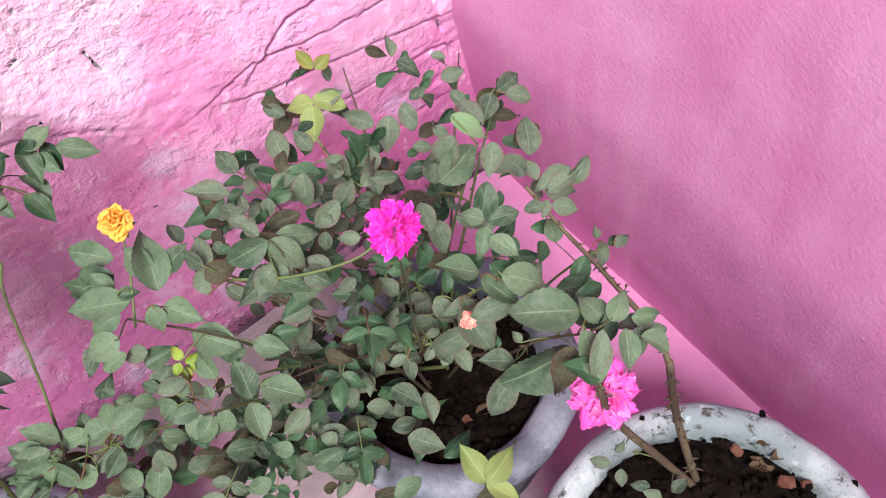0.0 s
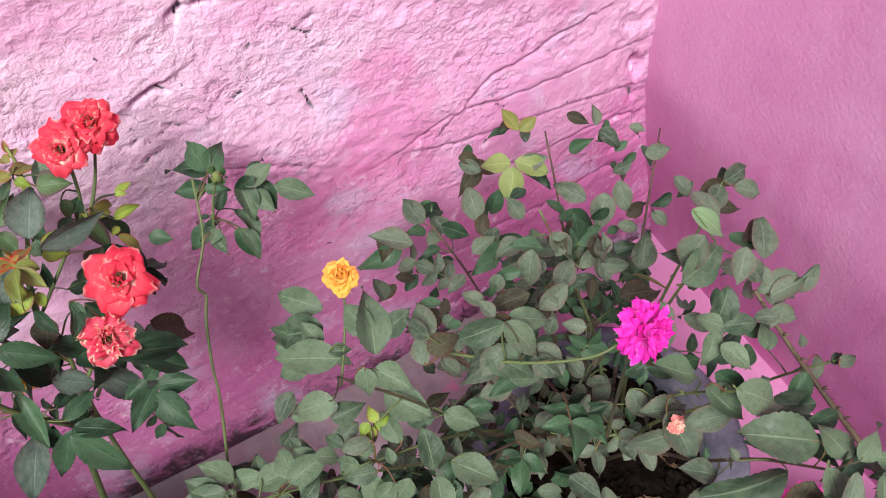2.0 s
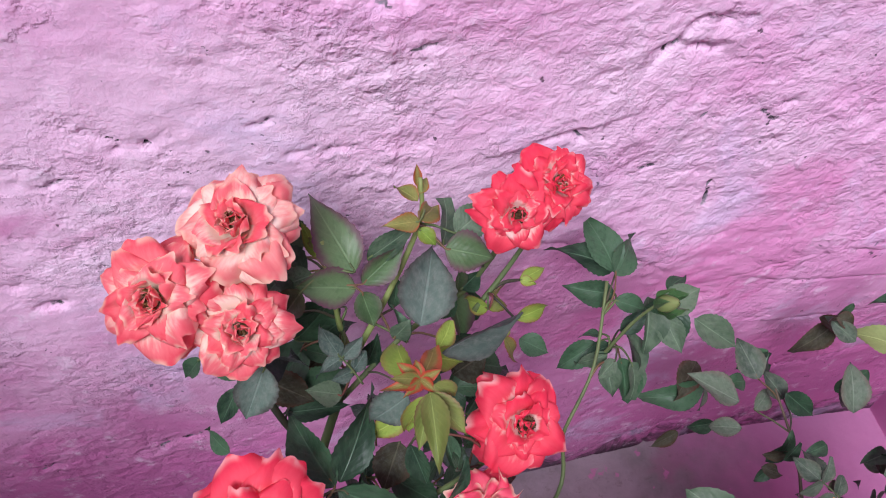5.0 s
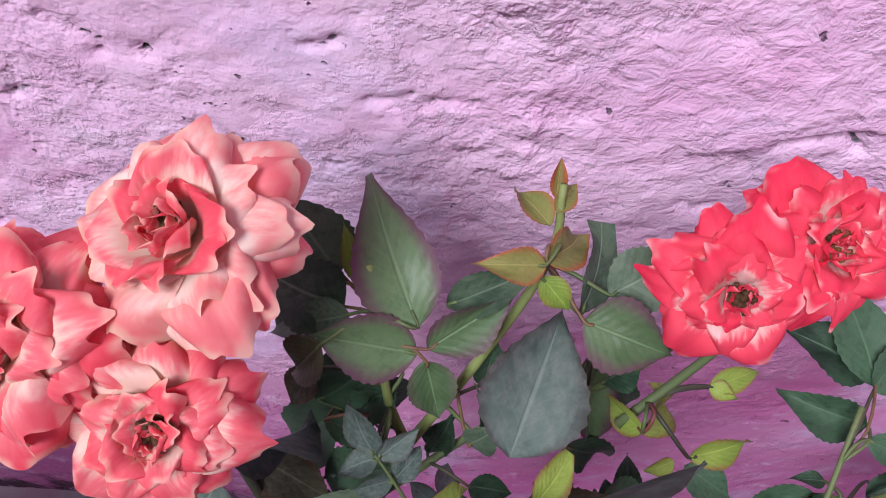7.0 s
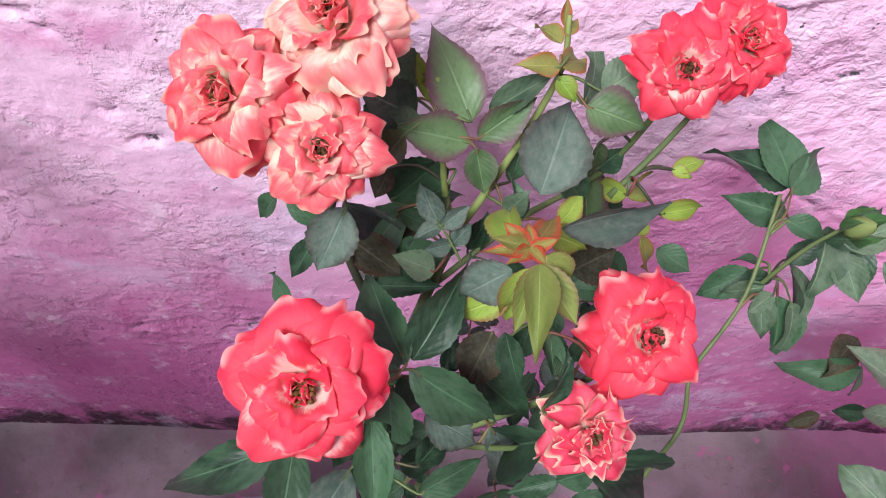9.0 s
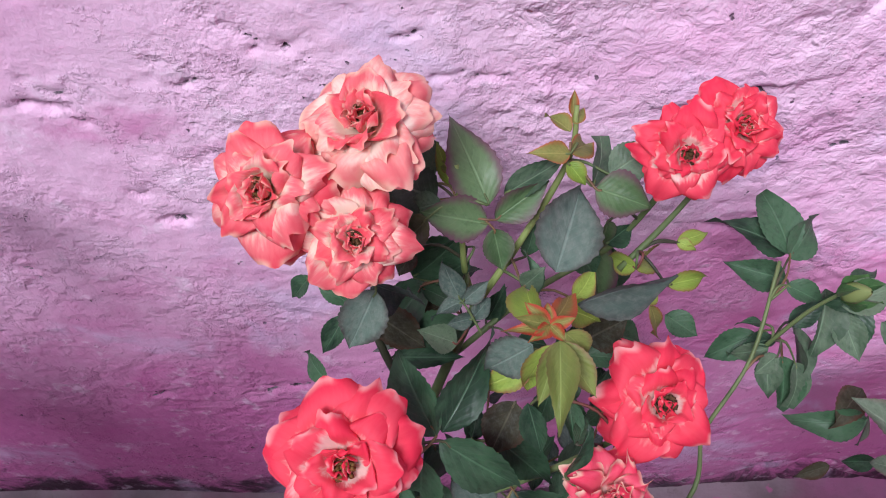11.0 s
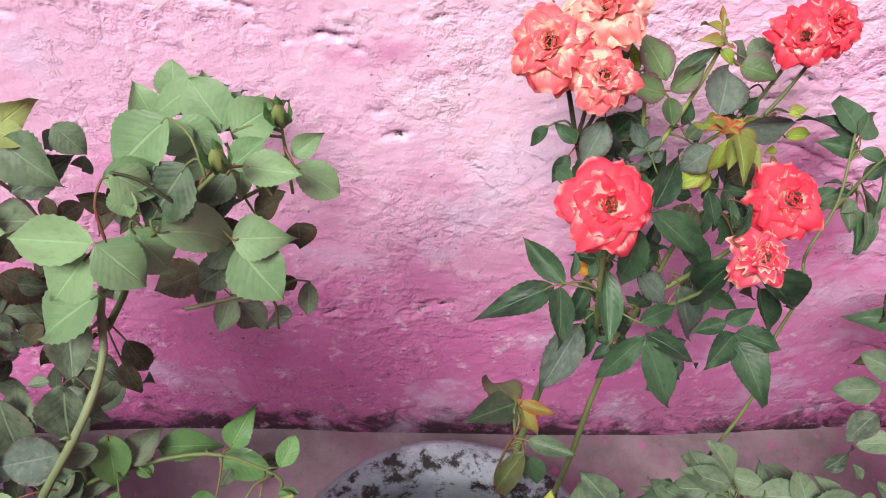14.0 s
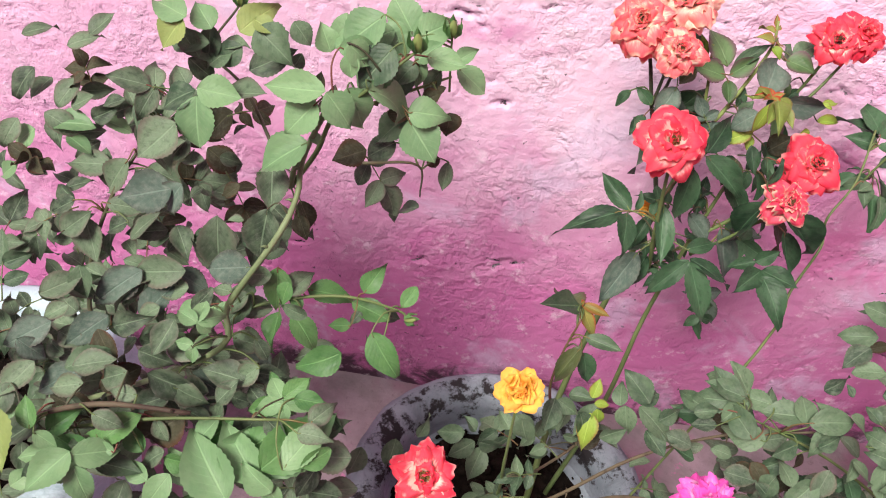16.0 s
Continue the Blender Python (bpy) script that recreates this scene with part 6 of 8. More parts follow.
leaf(PINK_BUSH, MID, (-0.383, -0.577, 0.741), (-0.365, -0.611, 0.712), 0.030)
leaf(PINK_BUSH, MID, (-0.375, -0.602, 0.775), (-0.337, -0.634, 0.751), 0.030)
leaf(PINK_BUSH, MID, (-0.246, -0.545, 0.637), (-0.230, -0.516, 0.649), 0.028)
leaf(PINK_BUSH, MID, (-0.257, -0.625, 0.654), (-0.293, -0.604, 0.652), 0.038)
leaf(PINK_BUSH, MID, (-0.336, -0.674, 0.753), (-0.392, -0.643, 0.774), 0.044)
leaf(PINK_BUSH, MID, (-0.334, -0.667, 0.651), (-0.413, -0.658, 0.628), 0.052)
leaf(PINK_BUSH, MID, (-0.356, -0.700, 0.772), (-0.367, -0.744, 0.753), 0.033)
leaf(PINK_BUSH, MID, (-0.326, -0.701, 0.759), (-0.329, -0.665, 0.765), 0.027)
leaf(PINK_BUSH, MID, (-0.328, -0.708, 0.773), (-0.298, -0.701, 0.788), 0.022)
leaf(PINK_BUSH, MID, (-0.296, -0.710, 0.744), (-0.269, -0.725, 0.734), 0.027)
leaf(PINK_BUSH, MID, (-0.334, -0.731, 0.796), (-0.351, -0.758, 0.781), 0.023)
leaf(PINK_BUSH, MID, (-0.313, -0.737, 0.766), (-0.295, -0.759, 0.753), 0.022)
leaf(PINK_BUSH, GREY, (-0.163, -0.540, 0.556), (-0.156, -0.527, 0.566), 0.022)
leaf(PINK_BUSH, GREY, (-0.196, -0.575, 0.623), (-0.212, -0.599, 0.604), 0.020)
leaf(PINK_BUSH, GREY, (-0.208, -0.605, 0.661), (-0.188, -0.606, 0.666), 0.022)
leaf(PINK_BUSH, GREY, (-0.390, -0.632, 0.604), (-0.435, -0.651, 0.576), 0.029)
leaf(PINK_BUSH, GREY, (-0.383, -0.628, 0.618), (-0.414, -0.606, 0.623), 0.029)
leaf(PINK_BUSH, GREY, (-0.372, -0.550, 0.624), (-0.413, -0.533, 0.631), 0.030)
leaf(PINK_BUSH, GREY, (-0.383, -0.640, 0.688), (-0.383, -0.626, 0.693), 0.018)
leaf(PINK_BUSH, GREY, (-0.401, -0.557, 0.659), (-0.394, -0.607, 0.627), 0.039)
leaf(PINK_BUSH, GREY, (-0.421, -0.434, 0.552), (-0.427, -0.406, 0.563), 0.034)
leaf(PINK_BUSH, GREY, (-0.411, -0.433, 0.520), (-0.386, -0.445, 0.525), 0.027)
leaf(PINK_BUSH, GREY, (-0.424, -0.435, 0.539), (-0.439, -0.452, 0.518), 0.024)
leaf(PINK_BUSH, GREY, (-0.439, -0.466, 0.525), (-0.393, -0.490, 0.520), 0.024)
leaf(PINK_BUSH, GREY, (-0.451, -0.481, 0.514), (-0.445, -0.498, 0.500), 0.024)
leaf(PINK_BUSH, GREY, (-0.314, -0.391, 0.661), (-0.292, -0.366, 0.687), 0.032)
leaf(PINK_BUSH, LIME, (-0.345, -0.131, 0.620), (-0.385, -0.102, 0.620), 0.038)
leaf(PINK_BUSH, LIME, (-0.355, -0.163, 0.662), (-0.326, -0.192, 0.658), 0.033)
leaf(PINK_BUSH, LIME, (-0.358, -0.163, 0.652), (-0.378, -0.188, 0.613), 0.044)
leaf(PINK_BUSH, LGREEN, (-0.310, -0.439, 0.826), (-0.284, -0.472, 0.804), 0.021)
leaf(PINK_BUSH, YOUNG, (-0.328, -0.124, 0.673), (-0.330, -0.089, 0.683), 0.016)
leaf(PINK_BUSH, YOUNG, (-0.322, -0.120, 0.666), (-0.297, -0.120, 0.676), 0.018)
leaf(PINK_BUSH, GREY, (-0.385, -0.115, 0.613), (-0.405, -0.098, 0.626), 0.028)
leaf(PINK_BUSH, GREY, (-0.432, -0.191, 0.614), (-0.424, -0.153, 0.641), 0.033)
leaf(PINK_BUSH, GREY, (-0.423, -0.293, 0.727), (-0.428, -0.269, 0.742), 0.027)
leaf(PINK_BUSH, GREY, (-0.433, -0.368, 0.790), (-0.421, -0.390, 0.772), 0.026)
leaf(PINK_BUSH, GREY, (-0.472, -0.394, 0.821), (-0.489, -0.410, 0.793), 0.030)
leaf(PINK_BUSH, GREY, (-0.454, -0.342, 0.761), (-0.485, -0.337, 0.750), 0.028)
leaf(PINK_BUSH, GREY, (-0.455, -0.416, 0.767), (-0.426, -0.401, 0.775), 0.031)
leaf(PINK_BUSH, GREY, (-0.458, -0.143, 0.553), (-0.470, -0.111, 0.566), 0.030)
leaf(PINK_BUSH, GREY, (-0.485, -0.120, 0.567), (-0.495, -0.077, 0.581), 0.035)
leaf(PINK_BUSH, GREY, (-0.513, -0.137, 0.555), (-0.563, -0.102, 0.563), 0.030)
leaf(PINK_BUSH, GREY, (-0.492, -0.147, 0.546), (-0.467, -0.132, 0.551), 0.028)
leaf(PINK_BUSH, GREY, (-0.481, -0.270, 0.673), (-0.452, -0.272, 0.684), 0.030)
leaf(PINK_BUSH, GREY, (-0.502, -0.250, 0.618), (-0.512, -0.225, 0.625), 0.034)
leaf(PINK_BUSH, GREY, (-0.520, -0.412, 0.837), (-0.534, -0.418, 0.821), 0.025)
leaf(PINK_BUSH, GREY, (-0.501, -0.388, 0.801), (-0.482, -0.403, 0.800), 0.026)
leaf(PINK_BUSH, GREY, (-0.495, -0.444, 0.798), (-0.465, -0.444, 0.810), 0.030)
leaf(PINK_BUSH, GREY, (-0.479, -0.454, 0.804), (-0.489, -0.439, 0.806), 0.022)
leaf(PINK_BUSH, GREY, (-0.608, -0.430, 0.817), (-0.605, -0.394, 0.828), 0.023)
leaf(PINK_BUSH, GREY, (-0.611, -0.433, 0.831), (-0.623, -0.409, 0.834), 0.020)
leaf(PINK_BUSH, GREY, (-0.591, -0.430, 0.848), (-0.587, -0.443, 0.841), 0.019)
leaf(PINK_BUSH, GREY, (-0.554, -0.442, 0.856), (-0.567, -0.430, 0.865), 0.022)
leaf(PINK_BUSH, GREY, (-0.521, -0.166, 0.551), (-0.547, -0.155, 0.542), 0.029)
leaf(PINK_BUSH, GREY, (-0.555, -0.463, 0.863), (-0.562, -0.447, 0.871), 0.021)
leaf(PINK_BUSH, GREY, (-0.416, -0.401, 0.756), (-0.392, -0.396, 0.761), 0.023)
leaf(PINK_BUSH, MID, (-0.549, -0.471, 0.858), (-0.535, -0.504, 0.844), 0.027)
leaf(PINK_BUSH, MID, (-0.552, -0.473, 0.863), (-0.590, -0.466, 0.855), 0.032)
leaf(PINK_BUSH, MID, (-0.540, -0.459, 0.842), (-0.507, -0.477, 0.836), 0.019)
leaf(PINK_BUSH, MID, (-0.573, -0.475, 0.826), (-0.542, -0.504, 0.818), 0.028)
leaf(PINK_BUSH, MID, (-0.553, -0.483, 0.776), (-0.526, -0.499, 0.780), 0.024)
leaf(PINK_BUSH, MID, (-0.659, -0.411, 0.809), (-0.639, -0.356, 0.837), 0.031)
leaf(PINK_BUSH, MID, (-0.654, -0.394, 0.815), (-0.665, -0.357, 0.822), 0.026)
leaf(PINK_BUSH, MID, (-0.645, -0.400, 0.813), (-0.617, -0.398, 0.829), 0.029)
leaf(PINK_BUSH, MID, (-0.682, -0.309, 0.764), (-0.716, -0.276, 0.776), 0.026)
leaf(PINK_BUSH, MID, (-0.691, -0.333, 0.769), (-0.748, -0.310, 0.753), 0.036)
leaf(PINK_BUSH, MID, (-0.699, -0.352, 0.770), (-0.707, -0.326, 0.779), 0.027)
leaf(PINK_BUSH, MID, (-0.696, -0.374, 0.786), (-0.677, -0.379, 0.783), 0.030)
leaf(PINK_BUSH, MID, (-0.690, -0.382, 0.779), (-0.746, -0.343, 0.772), 0.030)
leaf(PINK_BUSH, MID, (-0.673, -0.407, 0.784), (-0.682, -0.427, 0.763), 0.030)
leaf(PINK_BUSH, MID, (-0.664, -0.409, 0.776), (-0.642, -0.441, 0.772), 0.026)
leaf(PINK_BUSH, MID, (-0.714, -0.433, 0.806), (-0.752, -0.427, 0.800), 0.025)
leaf(PINK_BUSH, MID, (-0.613, -0.313, 0.731), (-0.611, -0.289, 0.741), 0.027)
leaf(PINK_BUSH, MID, (-0.658, -0.389, 0.677), (-0.626, -0.435, 0.667), 0.033)
leaf(PINK_BUSH, MID, (-0.621, -0.428, 0.647), (-0.654, -0.409, 0.644), 0.034)
leaf(PINK_BUSH, MID, (-0.610, -0.436, 0.662), (-0.584, -0.457, 0.645), 0.033)
leaf(PINK_BUSH, MID, (-0.630, -0.493, 0.671), (-0.597, -0.533, 0.667), 0.032)
leaf(PINK_BUSH, MID, (-0.647, -0.473, 0.623), (-0.637, -0.444, 0.652), 0.030)
leaf(PINK_BUSH, MID, (-0.650, -0.491, 0.648), (-0.660, -0.519, 0.619), 0.029)
leaf(PINK_BUSH, MID, (-0.665, -0.430, 0.633), (-0.672, -0.396, 0.647), 0.026)
leaf(PINK_BUSH, MID, (-0.724, -0.404, 0.639), (-0.736, -0.388, 0.645), 0.021)
leaf(PINK_BUSH, MID, (-0.712, -0.420, 0.635), (-0.697, -0.425, 0.639), 0.021)
leaf(PINK_BUSH, MID, (-0.718, -0.432, 0.635), (-0.739, -0.415, 0.634), 0.027)
leaf(PINK_BUSH, MID, (-0.713, -0.434, 0.611), (-0.714, -0.466, 0.588), 0.030)
leaf(PINK_BUSH, MID, (-0.744, -0.432, 0.606), (-0.752, -0.454, 0.592), 0.027)
leaf(PINK_BUSH, MID, (-0.765, -0.393, 0.666), (-0.772, -0.382, 0.671), 0.019)
leaf(PINK_BUSH, MID, (-0.777, -0.386, 0.616), (-0.792, -0.397, 0.610), 0.028)
leaf(PINK_BUSH, MID, (-0.772, -0.406, 0.614), (-0.788, -0.429, 0.600), 0.030)
leaf(PINK_BUSH, MID, (-0.823, -0.368, 0.597), (-0.856, -0.358, 0.595), 0.031)
leaf(PINK_BUSH, MID, (-0.872, -0.375, 0.606), (-0.896, -0.345, 0.618), 0.027)
leaf(PINK_BUSH, MID, (-0.684, -0.443, 0.620), (-0.681, -0.427, 0.627), 0.022)
leaf(PINK_BUSH, MID, (-0.675, -0.470, 0.625), (-0.703, -0.479, 0.601), 0.028)
leaf(PINK_BUSH, GREY, (-0.537, -0.461, 0.510), (-0.514, -0.502, 0.497), 0.034)
leaf(PINK_BUSH, GREY, (-0.540, -0.479, 0.513), (-0.550, -0.506, 0.501), 0.029)
leaf(PINK_BUSH, GREY, (-0.536, -0.515, 0.502), (-0.512, -0.530, 0.493), 0.030)
leaf(PINK_BUSH, GREY, (-0.501, -0.530, 0.536), (-0.484, -0.566, 0.526), 0.029)
leaf(PINK_BUSH, GREY, (-0.538, -0.532, 0.479), (-0.576, -0.508, 0.472), 0.038)
leaf(PINK_BUSH, GREY, (-0.525, -0.551, 0.479), (-0.496, -0.562, 0.473), 0.030)
leaf(PINK_BUSH, GREY, (-0.519, -0.584, 0.506), (-0.493, -0.620, 0.501), 0.032)
leaf(PINK_BUSH, GREY, (-0.602, -0.517, 0.603), (-0.637, -0.520, 0.597), 0.034)
leaf(PINK_BUSH, GREY, (-0.589, -0.533, 0.534), (-0.616, -0.533, 0.522), 0.031)
leaf(PINK_BUSH, GREY, (-0.500, -0.448, 0.469), (-0.523, -0.430, 0.478), 0.028)
leaf(PINK_BUSH, GREY, (-0.472, -0.561, 0.534), (-0.487, -0.591, 0.522), 0.032)
leaf(PINK_BUSH, GREY, (-0.393, -0.556, 0.631), (-0.365, -0.552, 0.632), 0.026)
leaf(PINK_BUSH, GREY, (-0.537, -0.459, 0.691), (-0.569, -0.449, 0.689), 0.028)
leaf(PINK_BUSH, GREY, (-0.621, -0.441, 0.797), (-0.618, -0.418, 0.808), 0.022)
leaf(PINK_BUSH, GREY, (-0.604, -0.440, 0.787), (-0.592, -0.456, 0.771), 0.023)
leaf(PINK_BUSH, GREY, (-0.514, -0.511, 0.819), (-0.526, -0.493, 0.829), 0.025)
leaf(PINK_BUSH, GREY, (-0.483, -0.477, 0.720), (-0.504, -0.474, 0.715), 0.024)
leaf(PINK_BUSH, GREY, (-0.389, -0.502, 0.770), (-0.389, -0.528, 0.746), 0.024)
leaf(PINK_BUSH, GREY, (-0.404, -0.510, 0.827), (-0.409, -0.531, 0.806), 0.020)
leaf(PINK_BUSH, GREY, (-0.466, -0.483, 0.794), (-0.484, -0.470, 0.796), 0.025)
leaf(PINK_BUSH, GREY, (-0.536, -0.499, 0.827), (-0.523, -0.524, 0.815), 0.021)
leaf(PINK_BUSH, GREY, (-0.399, -0.496, 0.604), (-0.397, -0.525, 0.584), 0.025)
leaf(PINK_BUSH, FRESH, (-0.682, -0.427, 0.703), (-0.685, -0.411, 0.710), 0.013)
leaf(PINK_BUSH, FRESH, (-0.683, -0.417, 0.677), (-0.668, -0.418, 0.680), 0.014)
leaf(PINK_BUSH, FRESH, (-0.687, -0.402, 0.647), (-0.693, -0.412, 0.633), 0.014)
leaf(PINK_BUSH, FRESH, (-0.689, -0.403, 0.661), (-0.703, -0.411, 0.656), 0.013)
leaf(PINK_BUSH, FRESH, (-0.682, -0.398, 0.645), (-0.681, -0.407, 0.638), 0.012)
leaf(PINK_BUSH, LIME, (-0.481, -0.693, 0.520), (-0.479, -0.640, 0.530), 0.030, facing=(0, -0.45, 0.9))
leaf(PINK_BUSH, LIME, (-0.481, -0.693, 0.520), (-0.422, -0.684, 0.530), 0.032, facing=(0.1, -0.45, 0.9))
leaf(PINK_BUSH, LIME, (-0.481, -0.693, 0.520), (-0.460, -0.734, 0.500), 0.024, facing=(0.1, -0.45, 0.9))
leaf(PINK_BUSH, MID, (-0.876, -0.355, 0.613), (-0.899, -0.342, 0.605), 0.026)
leaf(PINK_BUSH, MID, (-0.869, -0.373, 0.600), (-0.912, -0.371, 0.597), 0.030)
leaf(PINK_BUSH, MID, (-0.835, -0.411, 0.585), (-0.879, -0.397, 0.573), 0.029)
leaf(PINK_BUSH, MID, (-0.790, -0.396, 0.605), (-0.792, -0.363, 0.615), 0.024)
leaf(PINK_BUSH, MID, (-0.716, -0.434, 0.614), (-0.717, -0.406, 0.631), 0.024)
leaf(PINK_BUSH, MID, (-0.703, -0.498, 0.599), (-0.675, -0.509, 0.590), 0.028)
leaf(PINK_BUSH, MID, (-0.682, -0.538, 0.548), (-0.710, -0.530, 0.543), 0.029)
leaf(PINK_BUSH, MID, (-0.805, -0.455, 0.568), (-0.815, -0.425, 0.579), 0.026)
leaf(PINK_BUSH, MID, (-0.632, -0.549, 0.520), (-0.599, -0.556, 0.536), 0.032)
leaf(PINK_BUSH, MID, (-0.642, -0.543, 0.589), (-0.659, -0.525, 0.598), 0.030)
leaf(PINK_BUSH, MID, (-0.692, -0.464, 0.619), (-0.722, -0.468, 0.605), 0.029)
leaf(PINK_BUSH, MID, (-0.573, -0.619, 0.458), (-0.538, -0.622, 0.464), 0.029)
leaf(PINK_BUSH, MID, (-0.593, -0.546, 0.456), (-0.582, -0.576, 0.437), 0.032)
leaf(PINK_BUSH, MID, (-0.854, -0.417, 0.595), (-0.878, -0.384, 0.604), 0.026)
leaf(PINK_BUSH, MID, (-0.899, -0.376, 0.584), (-0.929, -0.360, 0.584), 0.026)
leaf(PINK_BUSH, MID, (-1.004, -0.394, 0.590), (-1.007, -0.371, 0.602), 0.018)
leaf(PINK_BUSH, MID, (-0.985, -0.389, 0.595), (-0.960, -0.376, 0.597), 0.024)
leaf(PINK_BUSH, MID, (-0.995, -0.387, 0.580), (-0.988, -0.409, 0.552), 0.028)
leaf(PINK_BUSH, MID, (-0.981, -0.394, 0.592), (-0.940, -0.425, 0.581), 0.028)
leaf(PINK_BUSH, MID, (-0.852, -0.360, 0.601), (-0.873, -0.340, 0.628), 0.024)
leaf(PINK_BUSH, MID, (-0.863, -0.375, 0.614), (-0.906, -0.359, 0.611), 0.021)
leaf(PINK_BUSH, MID, (-0.856, -0.372, 0.605), (-0.881, -0.393, 0.592), 0.028)
leaf(PINK_BUSH, MID, (-0.827, -0.370, 0.582), (-0.818, -0.349, 0.600), 0.019)
leaf(PINK_BUSH, MID, (-0.869, -0.424, 0.564), (-0.890, -0.422, 0.571), 0.034)
leaf(PINK_BUSH, MID, (-0.791, -0.384, 0.605), (-0.831, -0.375, 0.588), 0.028)
leaf(PINK_BUSH, MID, (-0.795, -0.402, 0.619), (-0.754, -0.402, 0.633), 0.030)
leaf(PINK_BUSH, MID, (-0.800, -0.413, 0.589), (-0.828, -0.426, 0.582), 0.030)
leaf(PINK_BUSH, MID, (-0.758, -0.401, 0.643), (-0.734, -0.407, 0.628), 0.023)
leaf(PINK_BUSH, MID, (-0.788, -0.429, 0.613), (-0.765, -0.422, 0.627), 0.027)
leaf(PINK_BUSH, MID, (-0.761, -0.393, 0.608), (-0.777, -0.367, 0.616), 0.028)
leaf(PINK_BUSH, MID, (-0.803, -0.379, 0.586), (-0.813, -0.362, 0.606), 0.027)
leaf(PINK_BUSH, MID, (-0.739, -0.426, 0.624), (-0.709, -0.416, 0.624), 0.027)
leaf(PINK_BUSH, MID, (-0.730, -0.367, 0.683), (-0.759, -0.363, 0.677), 0.025)
leaf(PINK_BUSH, MID, (-0.705, -0.318, 0.726), (-0.739, -0.299, 0.759), 0.036)
leaf(PINK_BUSH, MID, (-0.708, -0.311, 0.709), (-0.743, -0.296, 0.710), 0.037)
leaf(PINK_BUSH, MID, (-0.655, -0.270, 0.657), (-0.634, -0.278, 0.647), 0.035)
leaf(PINK_BUSH, MID, (-0.684, -0.309, 0.658), (-0.676, -0.322, 0.643), 0.027)
leaf(PINK_BUSH, MID, (-0.715, -0.303, 0.670), (-0.751, -0.303, 0.664), 0.024)
leaf(PINK_BUSH, MID, (-0.722, -0.377, 0.656), (-0.686, -0.380, 0.662), 0.028)
leaf(PINK_BUSH, MID, (-0.813, -0.435, 0.550), (-0.827, -0.449, 0.521), 0.033)
leaf(PINK_BUSH, MID, (-0.774, -0.443, 0.566), (-0.801, -0.469, 0.546), 0.029)
leaf(PINK_BUSH, MID, (-0.803, -0.416, 0.557), (-0.826, -0.422, 0.539), 0.027)
leaf(PINK_BUSH, MID, (-0.752, -0.441, 0.613), (-0.728, -0.456, 0.604), 0.028)
leaf(PINK_BUSH, MID, (-0.703, -0.442, 0.619), (-0.733, -0.437, 0.631), 0.025)
leaf(PINK_BUSH, GREY, (-0.916, -0.420, 0.566), (-0.945, -0.415, 0.580), 0.029)
leaf(PINK_BUSH, GREY, (-0.889, -0.398, 0.583), (-0.913, -0.394, 0.574), 0.027)
leaf(PINK_BUSH, GREY, (-0.842, -0.408, 0.577), (-0.806, -0.399, 0.579), 0.031)
leaf(PINK_BUSH, GREY, (-0.766, -0.439, 0.585), (-0.773, -0.457, 0.553), 0.030)
leaf(PINK_BUSH, GREY, (-0.752, -0.467, 0.559), (-0.719, -0.475, 0.552), 0.032)
leaf(PINK_BUSH, GREY, (-0.689, -0.443, 0.573), (-0.672, -0.469, 0.557), 0.033)
leaf(PINK_BUSH, GREY, (-0.734, -0.396, 0.637), (-0.702, -0.391, 0.644), 0.030)
leaf(PINK_BUSH, GREY, (-0.711, -0.376, 0.676), (-0.738, -0.361, 0.676), 0.029)
leaf(PINK_BUSH, GREY, (-0.808, -0.458, 0.538), (-0.835, -0.474, 0.526), 0.029)
leaf(PINK_BUSH, GREY, (-0.870, -0.432, 0.541), (-0.835, -0.435, 0.535), 0.027)
leaf(PINK_BUSH, GREY, (-0.695, -0.418, 0.649), (-0.724, -0.417, 0.657), 0.028)
leaf(PINK_BUSH, GREY, (-0.783, -0.373, 0.645), (-0.761, -0.368, 0.662), 0.029)
leaf(PINK_BUSH, GREY, (-0.748, -0.345, 0.696), (-0.774, -0.362, 0.683), 0.026)

# leaves of the white_bush
leaf(WHITE_BUSH, GREY, (-0.324, -0.751, 0.423), (-0.340, -0.731, 0.419), 0.027)
leaf(WHITE_BUSH, GREY, (-0.302, -0.741, 0.405), (-0.285, -0.739, 0.413), 0.024)
leaf(WHITE_BUSH, GREY, (-0.317, -0.765, 0.419), (-0.328, -0.779, 0.405), 0.024)
leaf(WHITE_BUSH, GREY, (-0.283, -0.755, 0.400), (-0.275, -0.762, 0.401), 0.020)
leaf(WHITE_BUSH, GREY, (-0.304, -0.803, 0.418), (-0.322, -0.790, 0.422), 0.026)
leaf(WHITE_BUSH, GREY, (-0.272, -0.822, 0.373), (-0.250, -0.824, 0.383), 0.042)
leaf(WHITE_BUSH, GREY, (-0.300, -0.821, 0.408), (-0.314, -0.804, 0.417), 0.025)

# leaves of the left_bush
leaf(LEFT_BUSH, LGREEN, (-1.245, -0.317, 0.962), (-1.217, -0.325, 0.946), 0.024, facing=(0.28, -0.57, 0.77))
leaf(LEFT_BUSH, LGREEN, (-1.248, -0.305, 0.960), (-1.229, -0.295, 0.971), 0.015, facing=(-0.02, -0.75, 0.67))
leaf(LEFT_BUSH, LGREEN, (-1.272, -0.341, 0.984), (-1.238, -0.343, 0.979), 0.022, facing=(0.10, -0.57, 0.81))
leaf(LEFT_BUSH, LGREEN, (-1.278, -0.322, 0.970), (-1.280, -0.330, 0.943), 0.015, facing=(-0.07, -0.95, 0.29))
